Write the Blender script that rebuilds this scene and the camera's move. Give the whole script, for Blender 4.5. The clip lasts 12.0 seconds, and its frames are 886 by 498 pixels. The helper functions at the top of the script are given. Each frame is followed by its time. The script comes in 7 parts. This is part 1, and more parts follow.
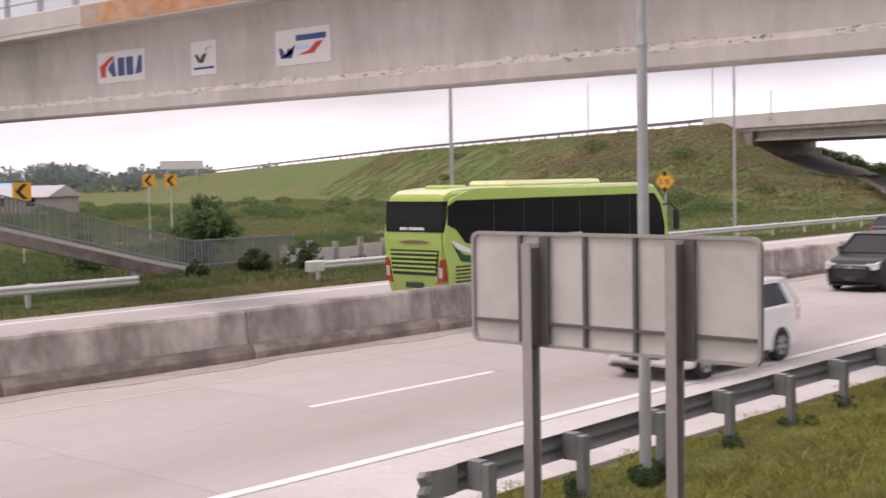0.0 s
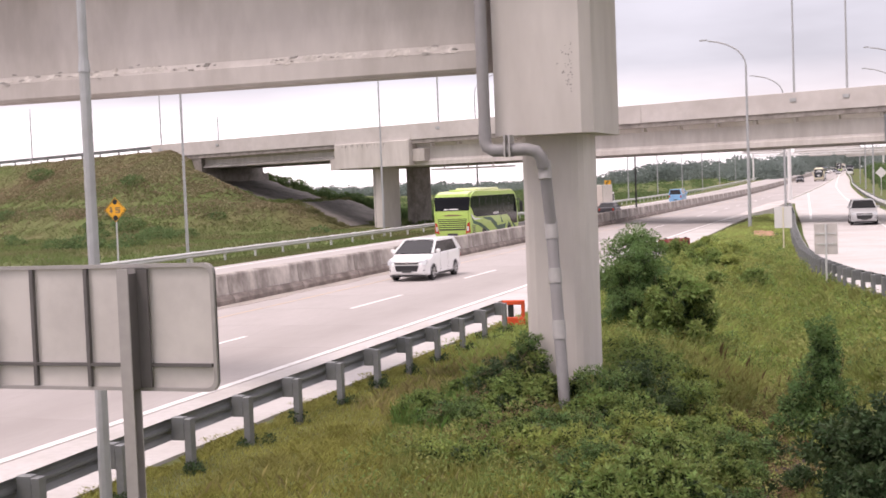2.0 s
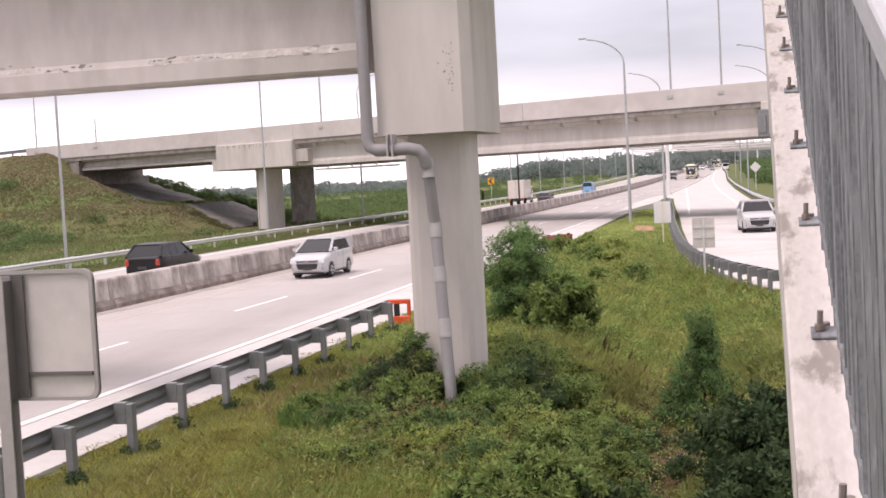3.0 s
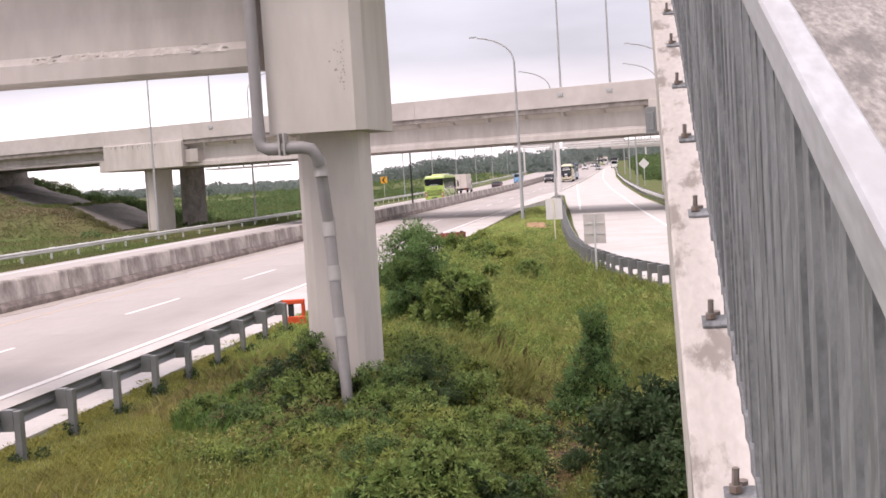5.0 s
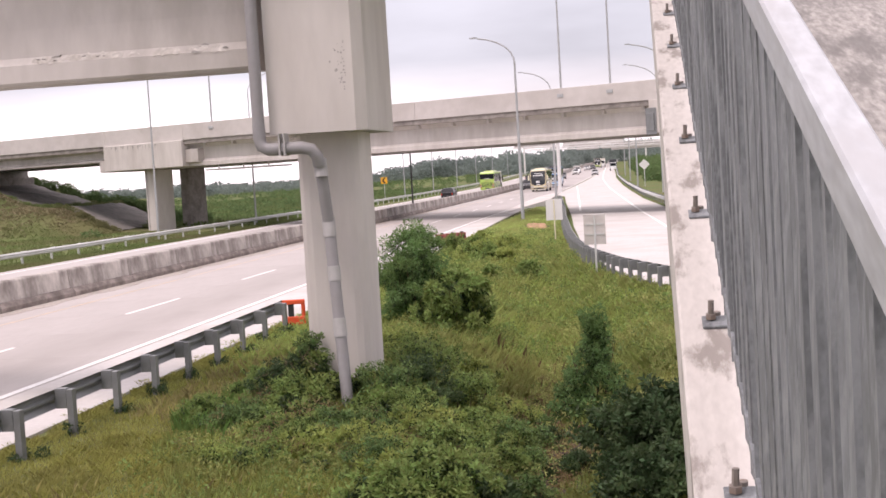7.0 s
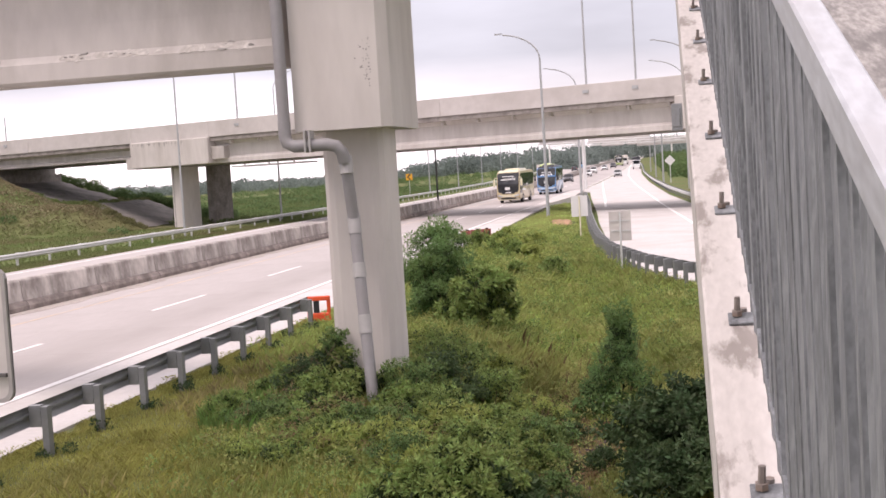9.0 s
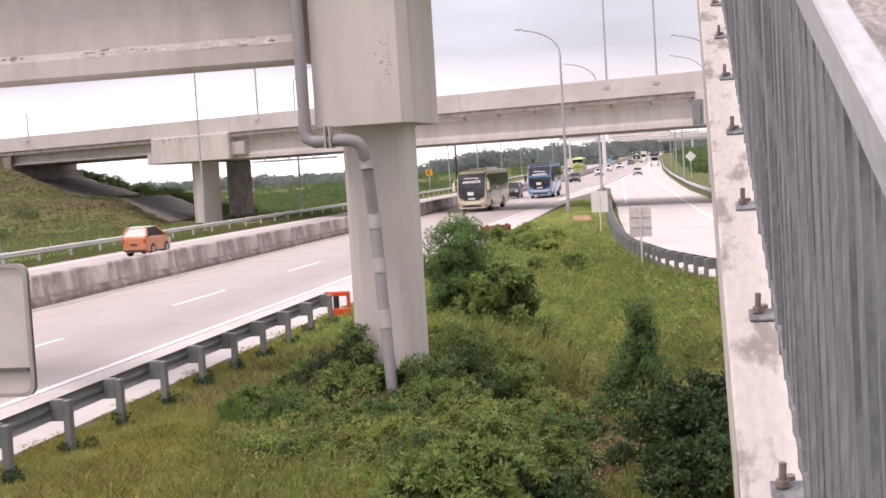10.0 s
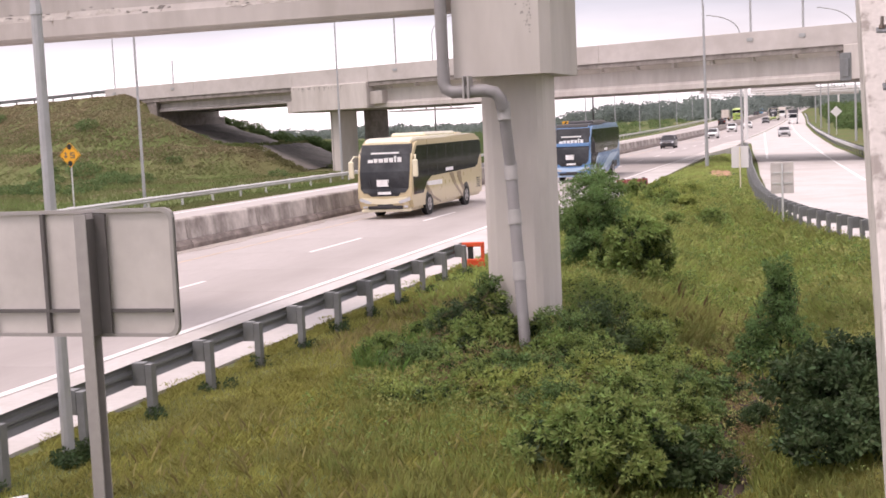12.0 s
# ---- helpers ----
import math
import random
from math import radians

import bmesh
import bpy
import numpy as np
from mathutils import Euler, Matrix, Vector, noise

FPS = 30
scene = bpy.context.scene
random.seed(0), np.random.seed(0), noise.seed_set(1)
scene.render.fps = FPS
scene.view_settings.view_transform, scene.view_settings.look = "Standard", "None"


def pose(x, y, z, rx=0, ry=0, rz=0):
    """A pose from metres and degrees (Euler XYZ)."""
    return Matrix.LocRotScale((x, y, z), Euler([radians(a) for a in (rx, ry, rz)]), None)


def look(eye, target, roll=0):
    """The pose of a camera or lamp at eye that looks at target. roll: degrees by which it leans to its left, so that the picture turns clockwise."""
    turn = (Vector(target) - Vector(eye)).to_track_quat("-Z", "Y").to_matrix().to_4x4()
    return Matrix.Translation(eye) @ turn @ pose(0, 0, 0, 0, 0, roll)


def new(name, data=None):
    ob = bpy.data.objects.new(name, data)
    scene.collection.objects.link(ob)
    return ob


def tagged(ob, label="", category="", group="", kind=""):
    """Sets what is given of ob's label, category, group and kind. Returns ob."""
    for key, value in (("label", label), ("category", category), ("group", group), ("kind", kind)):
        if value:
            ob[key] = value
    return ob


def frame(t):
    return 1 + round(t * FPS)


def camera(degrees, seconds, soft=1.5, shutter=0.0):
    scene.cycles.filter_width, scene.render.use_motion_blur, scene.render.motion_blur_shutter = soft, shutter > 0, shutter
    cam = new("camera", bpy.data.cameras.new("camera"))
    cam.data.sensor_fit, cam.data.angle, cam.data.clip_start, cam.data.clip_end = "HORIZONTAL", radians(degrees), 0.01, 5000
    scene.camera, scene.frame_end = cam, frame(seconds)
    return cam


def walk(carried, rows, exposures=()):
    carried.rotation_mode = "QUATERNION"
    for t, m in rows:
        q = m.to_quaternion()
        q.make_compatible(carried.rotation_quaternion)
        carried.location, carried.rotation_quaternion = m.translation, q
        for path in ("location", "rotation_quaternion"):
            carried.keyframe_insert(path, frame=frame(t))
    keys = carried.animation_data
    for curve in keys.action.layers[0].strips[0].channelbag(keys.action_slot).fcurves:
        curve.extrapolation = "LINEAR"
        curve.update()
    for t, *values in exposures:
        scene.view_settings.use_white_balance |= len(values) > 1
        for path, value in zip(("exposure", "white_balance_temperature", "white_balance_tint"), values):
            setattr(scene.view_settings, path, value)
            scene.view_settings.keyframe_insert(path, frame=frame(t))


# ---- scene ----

# ---- the camera: a handheld pan from one spot on the stair ramp ----
cam = camera(37.82, 12.0, soft=1.6, shutter=0.15)
EYE = 4.0
PAN = [  # seconds, sideways and upward sway, yaw, pitch, roll
    (0, -0.030, 0.000, 42.53, -3.33, 1.05),
    (0.1, -0.030, 0.000, 40.44, -3.22, 1.08),
    (0.2, -0.030, 0.000, 38.26, -3.08, 1.12),
    (0.3, -0.030, 0.000, 36.05, -3.00, 1.18),
    (0.4, -0.030, 0.000, 34.00, -2.93, 1.24),
    (0.5, -0.030, 0.000, 32.14, -2.89, 1.24),
    (0.75, -0.030, 0.000, 28.69, -2.84, 1.30),
    (1, -0.030, 0.000, 25.53, -2.81, 1.38),
    (1.5, -0.020, 0.001, 21.85, -2.78, 1.78),
    (2, -0.010, 0.003, 18.63, -2.82, 2.20),
    (2.5, 0.000, 0.004, 15.87, -2.94, 2.68),
    (3, 0.008, 0.012, 13.56, -3.09, 2.96),
    (3.5, 0.008, 0.013, 11.71, -3.21, 3.24),
    (3.7, 0.007, 0.012, 11.05, -3.25, 3.30),
    (4.4, 0.004, 0.006, 9.35, -3.36, 3.46),
    (5.3, 0.000, 0.000, 8.80, -3.41, 3.48),
    (5.5, 0.000, 0.000, 8.80, -3.41, 3.44),
    (6, 0.000, 0.000, 8.79, -3.41, 3.46),
    (6.5, 0.000, 0.000, 8.79, -3.39, 3.38),
    (7, 0.000, 0.000, 8.86, -3.38, 3.40),
    (7.2, 0.000, 0.000, 8.95, -3.39, 3.45),
    (8, 0.000, 0.000, 9.28, -3.42, 3.47),
    (8.8, 0.000, 0.000, 9.82, -3.46, 3.48),
    (9, 0.000, 0.000, 9.98, -3.47, 3.49),
    (9.5, 0.000, 0.000, 10.40, -3.51, 3.45),
    (10, 0.000, 0.000, 10.87, -3.61, 3.45),
    (10.5, -0.006, 0.000, 11.37, -3.87, 3.31),
    (11, -0.012, 0.000, 11.97, -4.28, 3.05),
    (11.5, -0.016, 0.000, 13.72, -4.82, 2.78),
    (11.75, -0.023, 0.000, 15.30, -5.13, 2.72),
    (12, -0.030, 0.000, 16.91, -5.44, 2.64),
]
walk(cam, [(t, pose(dx, 0, EYE + dz, 0, 0, yaw) @ pose(0, 0, 0, pitch) @ pose(0, 0, 0, 0, roll) @ pose(0, 0, 0, 90)) for t, dx, dz, yaw, pitch, roll in PAN],
     exposures=((0, 0.10, 6750, 26), (1.2, 0.28, 6750, 26), (3.5, 0.38, 6700, 25), (9, 0.38, 6700, 25), (12, 0.38, 6750, 27)))

# ---- sky and sun ----
world = bpy.data.worlds.new("sky")
scene.world = world
world.use_nodes = True
wn, wl = world.node_tree.nodes, world.node_tree.links
wn.clear()
w_out = wn.new("ShaderNodeOutputWorld")
w_bg = wn.new("ShaderNodeBackground")
w_sky = wn.new("ShaderNodeTexSky")
w_sky.sky_type = "NISHITA"
w_sky.sun_disc = False
w_sky.sun_elevation, w_sky.sun_rotation = radians(62), radians(-137)
w_sky.air_density, w_sky.dust_density = 1.0, 3.0
w_co = wn.new("ShaderNodeTexCoord")
w_map = wn.new("ShaderNodeMapping")
w_map.inputs["Scale"].default_value = (1.6, 1.6, 7.0)
w_noise = wn.new("ShaderNodeTexNoise")
w_noise.inputs["Scale"].default_value = 1.7
w_noise.inputs["Detail"].default_value = 5
w_noise.inputs["Roughness"].default_value = 0.5
w_ramp = wn.new("ShaderNodeMapRange")
w_ramp.inputs["From Min"].default_value, w_ramp.inputs["From Max"].default_value = 0.32, 0.62
w_ramp.inputs["To Min"].default_value, w_ramp.inputs["To Max"].default_value = 0.80, 1.22
w_sep = wn.new("ShaderNodeSeparateXYZ")
w_low = wn.new("ShaderNodeValToRGB")  # white haze low down, grey cloud above it, bright overhead
for k, (p, c) in enumerate(((0.0, (10.6, 10.4, 10.4)), (0.045, (10.2, 10.1, 10.2)), (0.085, (5.2, 5.55, 5.95)), (0.2, (5.4, 5.75, 6.15)), (0.55, (9.5, 9.5, 9.6)), (1.0, (11.5, 11.3, 11.0)))):
    e = w_low.color_ramp.elements[k] if k < 2 else w_low.color_ramp.elements.new(p)
    e.position, e.color = p, (*c, 1)
w_haze = wn.new("ShaderNodeVectorMath")
w_haze.operation = "SCALE"
wl.new(w_co.outputs["Generated"], w_sep.inputs["Vector"])
wl.new(w_sep.outputs["Z"], w_low.inputs["Fac"])
wl.new(w_low.outputs["Color"], w_haze.inputs["Vector"])
wl.new(w_ramp.outputs["Result"], w_haze.inputs["Scale"])
w_mix = wn.new("ShaderNodeMix")
w_mix.data_type = "RGBA"
w_mix.inputs["Factor"].default_value = 0.9
wl.new(w_co.outputs["Generated"], w_map.inputs["Vector"])
wl.new(w_map.outputs["Vector"], w_noise.inputs["Vector"])
wl.new(w_noise.outputs["Fac"], w_ramp.inputs["Value"])
wl.new(w_sky.outputs["Color"], w_mix.inputs["A"])
wl.new(w_haze.outputs["Vector"], w_mix.inputs["B"])
wl.new(w_mix.outputs["Result"], w_bg.inputs["Color"])
wl.new(w_bg.outputs["Background"], w_out.inputs["Surface"])
w_bg.inputs["Strength"].default_value = 0.105

sun_data = bpy.data.lights.new("sun", "SUN")
sun_data.energy, sun_data.angle, sun_data.color = 1.5, radians(16), (1.0, 0.95, 0.88)
sun = new("sun", sun_data)
sun.matrix_world = look((0, 0, 60), (22, 24, 60 - 62))


# ---- materials ----
def mat(name, color, rough=0.6, metal=0.0, grain=0.12, scale=6.0, bump=0.0, stain=None, stain_scale=0.7, stain_amount=0.0, stretch=(1, 1, 1), island=0.0, per_object=0.0, coat=0.0, spec=None, thin=0.0, edge=(0.44, 0.68)):
    """A procedural surface: grain and stains at two scales, with fine relief."""
    m = bpy.data.materials.new(name)
    m.use_nodes = True
    n, l = m.node_tree.nodes, m.node_tree.links
    b = n["Principled BSDF"]
    b.inputs["Metallic"].default_value = metal
    b.inputs["Coat Weight"].default_value = coat
    b.inputs["Coat Roughness"].default_value = 0.08
    if spec is not None:
        b.inputs["Specular IOR Level"].default_value = spec
    co = n.new("ShaderNodeTexCoord")
    mp = n.new("ShaderNodeMapping")
    mp.inputs["Scale"].default_value = stretch
    l.new(co.outputs["Object"], mp.inputs["Vector"])
    fine = n.new("ShaderNodeTexNoise")
    fine.inputs["Scale"].default_value, fine.inputs["Detail"].default_value = scale, 5
    l.new(mp.outputs["Vector"], fine.inputs["Vector"])
    hsv = n.new("ShaderNodeHueSaturation")
    hsv.inputs["Color"].default_value = (*color, 1)
    rng = n.new("ShaderNodeMapRange")
    rng.inputs["From Min"].default_value, rng.inputs["From Max"].default_value = 0.25, 0.75
    rng.inputs["To Min"].default_value, rng.inputs["To Max"].default_value = 1 - grain, 1 + grain
    l.new(fine.outputs["Fac"], rng.inputs["Value"])
    value = rng.outputs["Result"]
    for amount, node, out in ((island, "ShaderNodeNewGeometry", "Random Per Island"), (per_object, "ShaderNodeObjectInfo", "Random")):
        if amount:
            src = n.new(node)
            r2 = n.new("ShaderNodeMapRange")
            r2.inputs["To Min"].default_value, r2.inputs["To Max"].default_value = 1 - amount, 1 + amount
            l.new(src.outputs[out], r2.inputs["Value"])
            mul = n.new("ShaderNodeMath")
            mul.operation = "MULTIPLY"
            l.new(value, mul.inputs[0])
            l.new(r2.outputs["Result"], mul.inputs[1])
            value = mul.outputs[0]
            if amount == island:
                r3 = n.new("ShaderNodeMapRange")
                r3.inputs["To Min"].default_value, r3.inputs["To Max"].default_value = 0.5 - 0.07 * amount, 0.5 + 0.05 * amount
                l.new(src.outputs[out], r3.inputs["Value"])
                l.new(r3.outputs["Result"], hsv.inputs["Hue"])
    l.new(value, hsv.inputs["Value"])
    color_out = hsv.outputs["Color"]
    if stain:
        big = n.new("ShaderNodeTexNoise")
        big.inputs["Scale"].default_value, big.inputs["Detail"].default_value, big.inputs["Roughness"].default_value = stain_scale, 6, 0.62
        l.new(mp.outputs["Vector"], big.inputs["Vector"])
        r = n.new("ShaderNodeMapRange")
        r.inputs["From Min"].default_value, r.inputs["From Max"].default_value = edge
        r.inputs["To Min"].default_value, r.inputs["To Max"].default_value = 0, stain_amount
        l.new(big.outputs["Fac"], r.inputs["Value"])
        mx = n.new("ShaderNodeMix")
        mx.data_type = "RGBA"
        l.new(r.outputs["Result"], mx.inputs["Factor"])
        l.new(color_out, mx.inputs["A"])
        mx.inputs["B"].default_value = (*stain, 1)
        color_out = mx.outputs["Result"]
    l.new(color_out, b.inputs["Base Color"])
    rr = n.new("ShaderNodeMapRange")
    rr.inputs["To Min"].default_value, rr.inputs["To Max"].default_value = max(0.02, rough - 0.08), min(1, rough + 0.08)
    l.new(fine.outputs["Fac"], rr.inputs["Value"])
    l.new(rr.outputs["Result"], b.inputs["Roughness"])
    if bump:
        bp = n.new("ShaderNodeBump")
        bp.inputs["Strength"].default_value, bp.inputs["Distance"].default_value = 0.6, bump
        l.new(fine.outputs["Fac"], bp.inputs["Height"])
        l.new(bp.outputs["Normal"], b.inputs["Normal"])
    if thin:  # light passes through leaves and blades
        tr = n.new("ShaderNodeBsdfTranslucent")
        l.new(color_out, tr.inputs["Color"])
        ms = n.new("ShaderNodeMixShader")
        ms.inputs["Fac"].default_value = thin
        l.new(b.outputs["BSDF"], ms.inputs[1])
        l.new(tr.outputs["BSDF"], ms.inputs[2])
        l.new(ms.outputs["Shader"], n["Material Output"].inputs["Surface"])
    return m


ROAD = mat("road_concrete", (0.44, 0.405, 0.395), 0.85, 0, 0.06, 9, 0.004, (0.33, 0.30, 0.285), 0.16, 0.8, (1, 0.22, 1), per_object=0.03)
SHOULDER = mat("shoulder_concrete", (0.56, 0.53, 0.52), 0.9, 0, 0.09, 7, 0.004, (0.42, 0.39, 0.36), 0.35, 0.6)
LINE_WHITE = mat("road_paint_white", (0.82, 0.81, 0.80), 0.7, 0, 0.06, 20, 0, (0.55, 0.52, 0.5), 2.5, 0.5)
LINE_YELLOW = mat("road_paint_yellow", (0.56, 0.44, 0.33), 0.7, 0, 0.06, 20, 0, (0.47, 0.43, 0.41), 1.5, 0.98)
BARRIER = mat("barrier_concrete", (0.46, 0.42, 0.39), 0.9, 0, 0.3, 4, 0.008, (0.17, 0.145, 0.13), 0.9, 0.78, (1, 0.7, 0.45), per_object=0.12, edge=(0.45, 0.6))
# stained concrete, base darkened to put in the shade under the far overpass
SHADE_CONCRETE = mat("weathered_concrete", (0.30, 0.27, 0.25), 0.9, 0, 0.2, 4, 0.006, (0.16, 0.14, 0.13), 1.2, 0.8)
# mud on the barrier foot; on the far stair beam it paints shadow
BARRIER_FOOT = mat("muddy_concrete", (0.30, 0.255, 0.23), 0.95, 0, 0.35, 5, 0.01, (0.13, 0.105, 0.095), 1.1, 0.85, (1, 0.5, 0.6), per_object=0.15, edge=(0.42, 0.58))
DUST = mat("drifted_grit", (0.40, 0.355, 0.325), 0.95, 0, 0.25, 12, 0.008, (0.25, 0.215, 0.195), 0.8, 0.7, (1, 0.5, 1))
GIRDER = mat("girder_concrete", (0.545, 0.505, 0.478), 0.85, 0, 0.08, 3, 0.003, (0.40, 0.365, 0.335), 0.7, 0.75, (1.0, 1, 0.35), edge=(0.44, 0.64))
PIER = mat("pier_concrete", (0.60, 0.56, 0.53), 0.85, 0, 0.07, 3, 0.003, (0.45, 0.41, 0.38), 0.6, 0.65, (1, 1, 0.25))
MORTAR = mat("mortar_ridge", (0.545, 0.51, 0.475), 0.95, 0, 0.25, 14, 0.01, (0.38, 0.345, 0.31), 3.0, 0.8)
PARAPET = mat("parapet_concrete", (0.58, 0.54, 0.52), 0.85, 0, 0.06, 1.5, 0.003, (0.42, 0.385, 0.36), 0.25, 0.7)
RUST_STAIN = mat("rust_stained_concrete", (0.52, 0.27, 0.14), 0.9, 0, 0.3, 2.5, 0.004, (0.46, 0.40, 0.36), 1.1, 0.9)
STAIN = mat("dark_stained_concrete", (0.30, 0.28, 0.26), 0.9, 0, 0.3, 8, 0.004, (0.45, 0.42, 0.40), 3.5, 0.95)
SLOPE_STONE = mat("slope_paving", (0.20, 0.185, 0.175), 0.95, 0, 0.35, 1.5, 0.03, (0.32, 0.29, 0.27), 0.3, 0.7)
LEDGE = mat("ledge_concrete", (0.54, 0.505, 0.48), 0.9, 0, 0.1, 30, 0.003, (0.23, 0.20, 0.18), 6, 0.8, (1.6, 0.5, 1), edge=(0.53, 0.63))
DECK = mat("deck_concrete", (0.34, 0.32, 0.305), 0.95, 0, 0.4, 40, 0.005, (0.17, 0.16, 0.155), 7, 0.8, (1, 0.25, 1), edge=(0.45, 0.6))
GALV = mat("galvanised_steel", (0.195, 0.207, 0.22), 0.6, 0.2, 0.25, 90, 0.0006, (0.31, 0.325, 0.34), 22, 0.75, (1, 1, 0.5), per_object=0.2, edge=(0.5, 0.62))
BOLT = mat("rusty_steel", (0.27, 0.235, 0.215), 0.7, 0.3, 0.2, 40, 0, (0.30, 0.16, 0.08), 12, 0.6)
GALV_RAIL = mat("galvanised_rail", (0.48, 0.495, 0.52), 0.45, 0.25, 0.2, 60, 0, (0.42, 0.42, 0.43), 9, 0.7, (1, 0.25, 1), edge=(0.5, 0.62))
GUARD = mat("guardrail_steel", (0.25, 0.26, 0.265), 0.5, 0.4, 0.1, 14, 0, (0.17, 0.165, 0.16), 1.5, 0.6, per_object=0.08)
GUARD_LIGHT = mat("guardrail_bright", (0.62, 0.63, 0.62), 0.45, 0.2, 0.08, 3, 0, (0.45, 0.44, 0.42), 0.4, 0.5)
POLE = mat("pole_steel", (0.44, 0.45, 0.46), 0.5, 0.3, 0.06, 10, 0, (0.33, 0.33, 0.33), 2, 0.5)
POLE_DARK = mat("dark_pole_steel", (0.06, 0.06, 0.06), 0.5, 0.3)
SIGN_BACK = mat("sign_back_aluminium", (0.61, 0.573, 0.549), 0.5, 0.15, 0.04, 3, 0, (0.43, 0.40, 0.385), 0.9, 0.7)
SIGN_FRAME = mat("sign_frame_aluminium", (0.374, 0.352, 0.341), 0.5, 0.3, 0.08, 9)
SIGN_BRACE = mat("sign_brace", (0.13, 0.12, 0.118), 0.6, 0.2, 0.1, 9)
SIGN_WHITE = mat("sign_white", (0.70, 0.69, 0.68), 0.5, 0, 0.04, 3)
SIGN_YELLOW = mat("sign_yellow", (0.85, 0.42, 0.03), 0.5, 0, 0.05, 3)
BLACK = mat("black_paint", (0.02, 0.02, 0.02), 0.5)
PIPE = mat("pvc_pipe_grey", (0.285, 0.275, 0.28), 0.5, 0, 0.06, 8, 0, (0.27, 0.25, 0.25), 1.5, 0.5)
PIPE_LIGHT = mat("pvc_collar_grey", (0.40, 0.385, 0.38), 0.5, 0, 0.08, 8)
ORANGE = mat("orange_plastic", (0.80, 0.10, 0.03), 0.5, 0, 0.1, 4, 0, (0.6, 0.09, 0.05), 2, 0.6)
RED_OLD = mat("faded_red_plastic", (0.27, 0.06, 0.05), 0.6, 0, 0.15, 4, 0, (0.3, 0.08, 0.07), 2, 0.6)
SOIL = mat("soil", (0.06, 0.04, 0.034), 0.95, 0, 0.3, 3, 0.03, (0.11, 0.075, 0.058), 1.5, 0.6)
BARE_SOIL = mat("bare_orange_soil", (0.42, 0.26, 0.16), 0.95, 0, 0.3, 3, 0.03)
GRASS_GROUND = mat("grass_ground", (0.115, 0.155, 0.055), 0.95, 0, 0.3, 2.5, 0.04, (0.165, 0.14, 0.075), 0.06, 0.65, spec=0.1, edge=(0.42, 0.6))
GRASS = mat("grass_blade", (0.445, 0.44, 0.14), 0.8, 0, 0.2, 0.8, 0, (0.43, 0.405, 0.165), 0.5, 0.6, island=0.22, spec=0.1, thin=0.45)
GRASS_TALL = mat("tall_grass_blade", (0.385, 0.44, 0.145), 0.8, 0, 0.2, 0.8, 0, (0.40, 0.36, 0.15), 0.5, 0.75, island=0.22, spec=0.1, thin=0.45)
GRASS_HILL = mat("hill_grass", (0.195, 0.26, 0.10), 0.9, 0, 0.15, 0.3, 0, (0.25, 0.215, 0.125), 0.06, 0.7, island=0.06, spec=0.05, thin=0.5, edge=(0.42, 0.6))
FIELD_GRASS = mat("field_grass", (0.15, 0.22, 0.09), 0.9, 0, 0.15, 0.3, 0, (0.21, 0.21, 0.10), 0.05, 0.8, island=0.12, spec=0.1, thin=0.4)
LEAF = mat("leaf", (0.215, 0.305, 0.095), 0.6, 0, 0.2, 1.5, 0, (0.27, 0.30, 0.10), 1.0, 0.7, island=0.35, spec=0.15, thin=0.4)
LEAF_DARK = mat("dark_leaf", (0.06, 0.1, 0.044), 0.55, 0, 0.2, 1.5, 0, (0.11, 0.15, 0.055), 1.2, 0.6, island=0.4, spec=0.2, thin=0.35)
# darkest green, for dark vines and to paint shade inside plants
LEAF_DEEP_SHADE = mat("deep_leaf", (0.042, 0.072, 0.03), 0.5, 0, 0.2, 1.5, 0, (0.07, 0.10, 0.04), 1.5, 0.6, island=0.45, spec=0.25, thin=0.3)
LEAF_HILL = mat("hill_shrub_leaf", (0.13, 0.20, 0.085), 0.8, 0, 0.2, 0.5, 0, (0.17, 0.22, 0.095), 0.2, 0.7, island=0.25, spec=0.1, thin=0.4)
LEAF_LIGHT = mat("light_leaf", (0.31, 0.38, 0.11), 0.6, 0, 0.2, 1.5, 0, (0.40, 0.37, 0.13), 0.8, 0.7, island=0.3, spec=0.15, thin=0.45)
# distance haze is mixed into this leaf colour, hence pale and bluish
HAZE_LEAF = mat("far_woods", (0.215, 0.26, 0.24), 0.95, 0, 0.15, 0.08, 0, (0.27, 0.315, 0.295), 0.02, 0.7, island=0.1, spec=0.05, thin=0.5)
STEM = mat("stem", (0.12, 0.09, 0.05), 0.9, 0, 0.2, 5)
BRICK_RED = mat("roof_grey", (0.45, 0.45, 0.47), 0.8, 0, 0.1, 1)
HOUSE_WALL = mat("house_wall", (0.40, 0.37, 0.35), 0.9, 0, 0.1, 0.5)
RUBBER = mat("tyre_rubber", (0.02, 0.02, 0.02), 0.85, 0, 0.2, 20)
RIM = mat("alloy_rim", (0.45, 0.45, 0.46), 0.35, 0.6)
GLASS_DARK = mat("dark_vehicle_glass", (0.012, 0.013, 0.016), 0.08, 0, 0.0, 5, spec=0.16)
WINDSCREEN = mat("bus_windscreen", (0.03, 0.032, 0.036), 0.06, 0, 0.1, 1.5, 0, (0.08, 0.085, 0.09), 0.9, 0.8, spec=0.5)
GLASS_CAR = mat("tinted_car_glass", (0.025, 0.026, 0.029), 0.08, 0, 0.0, 5, spec=0.32)
CHROME = mat("chrome", (0.6, 0.6, 0.6), 0.2, 0.9)
LAMP_CLEAR = mat("headlamp_lens", (0.62, 0.64, 0.66), 0.12, 0.2, coat=0.6)
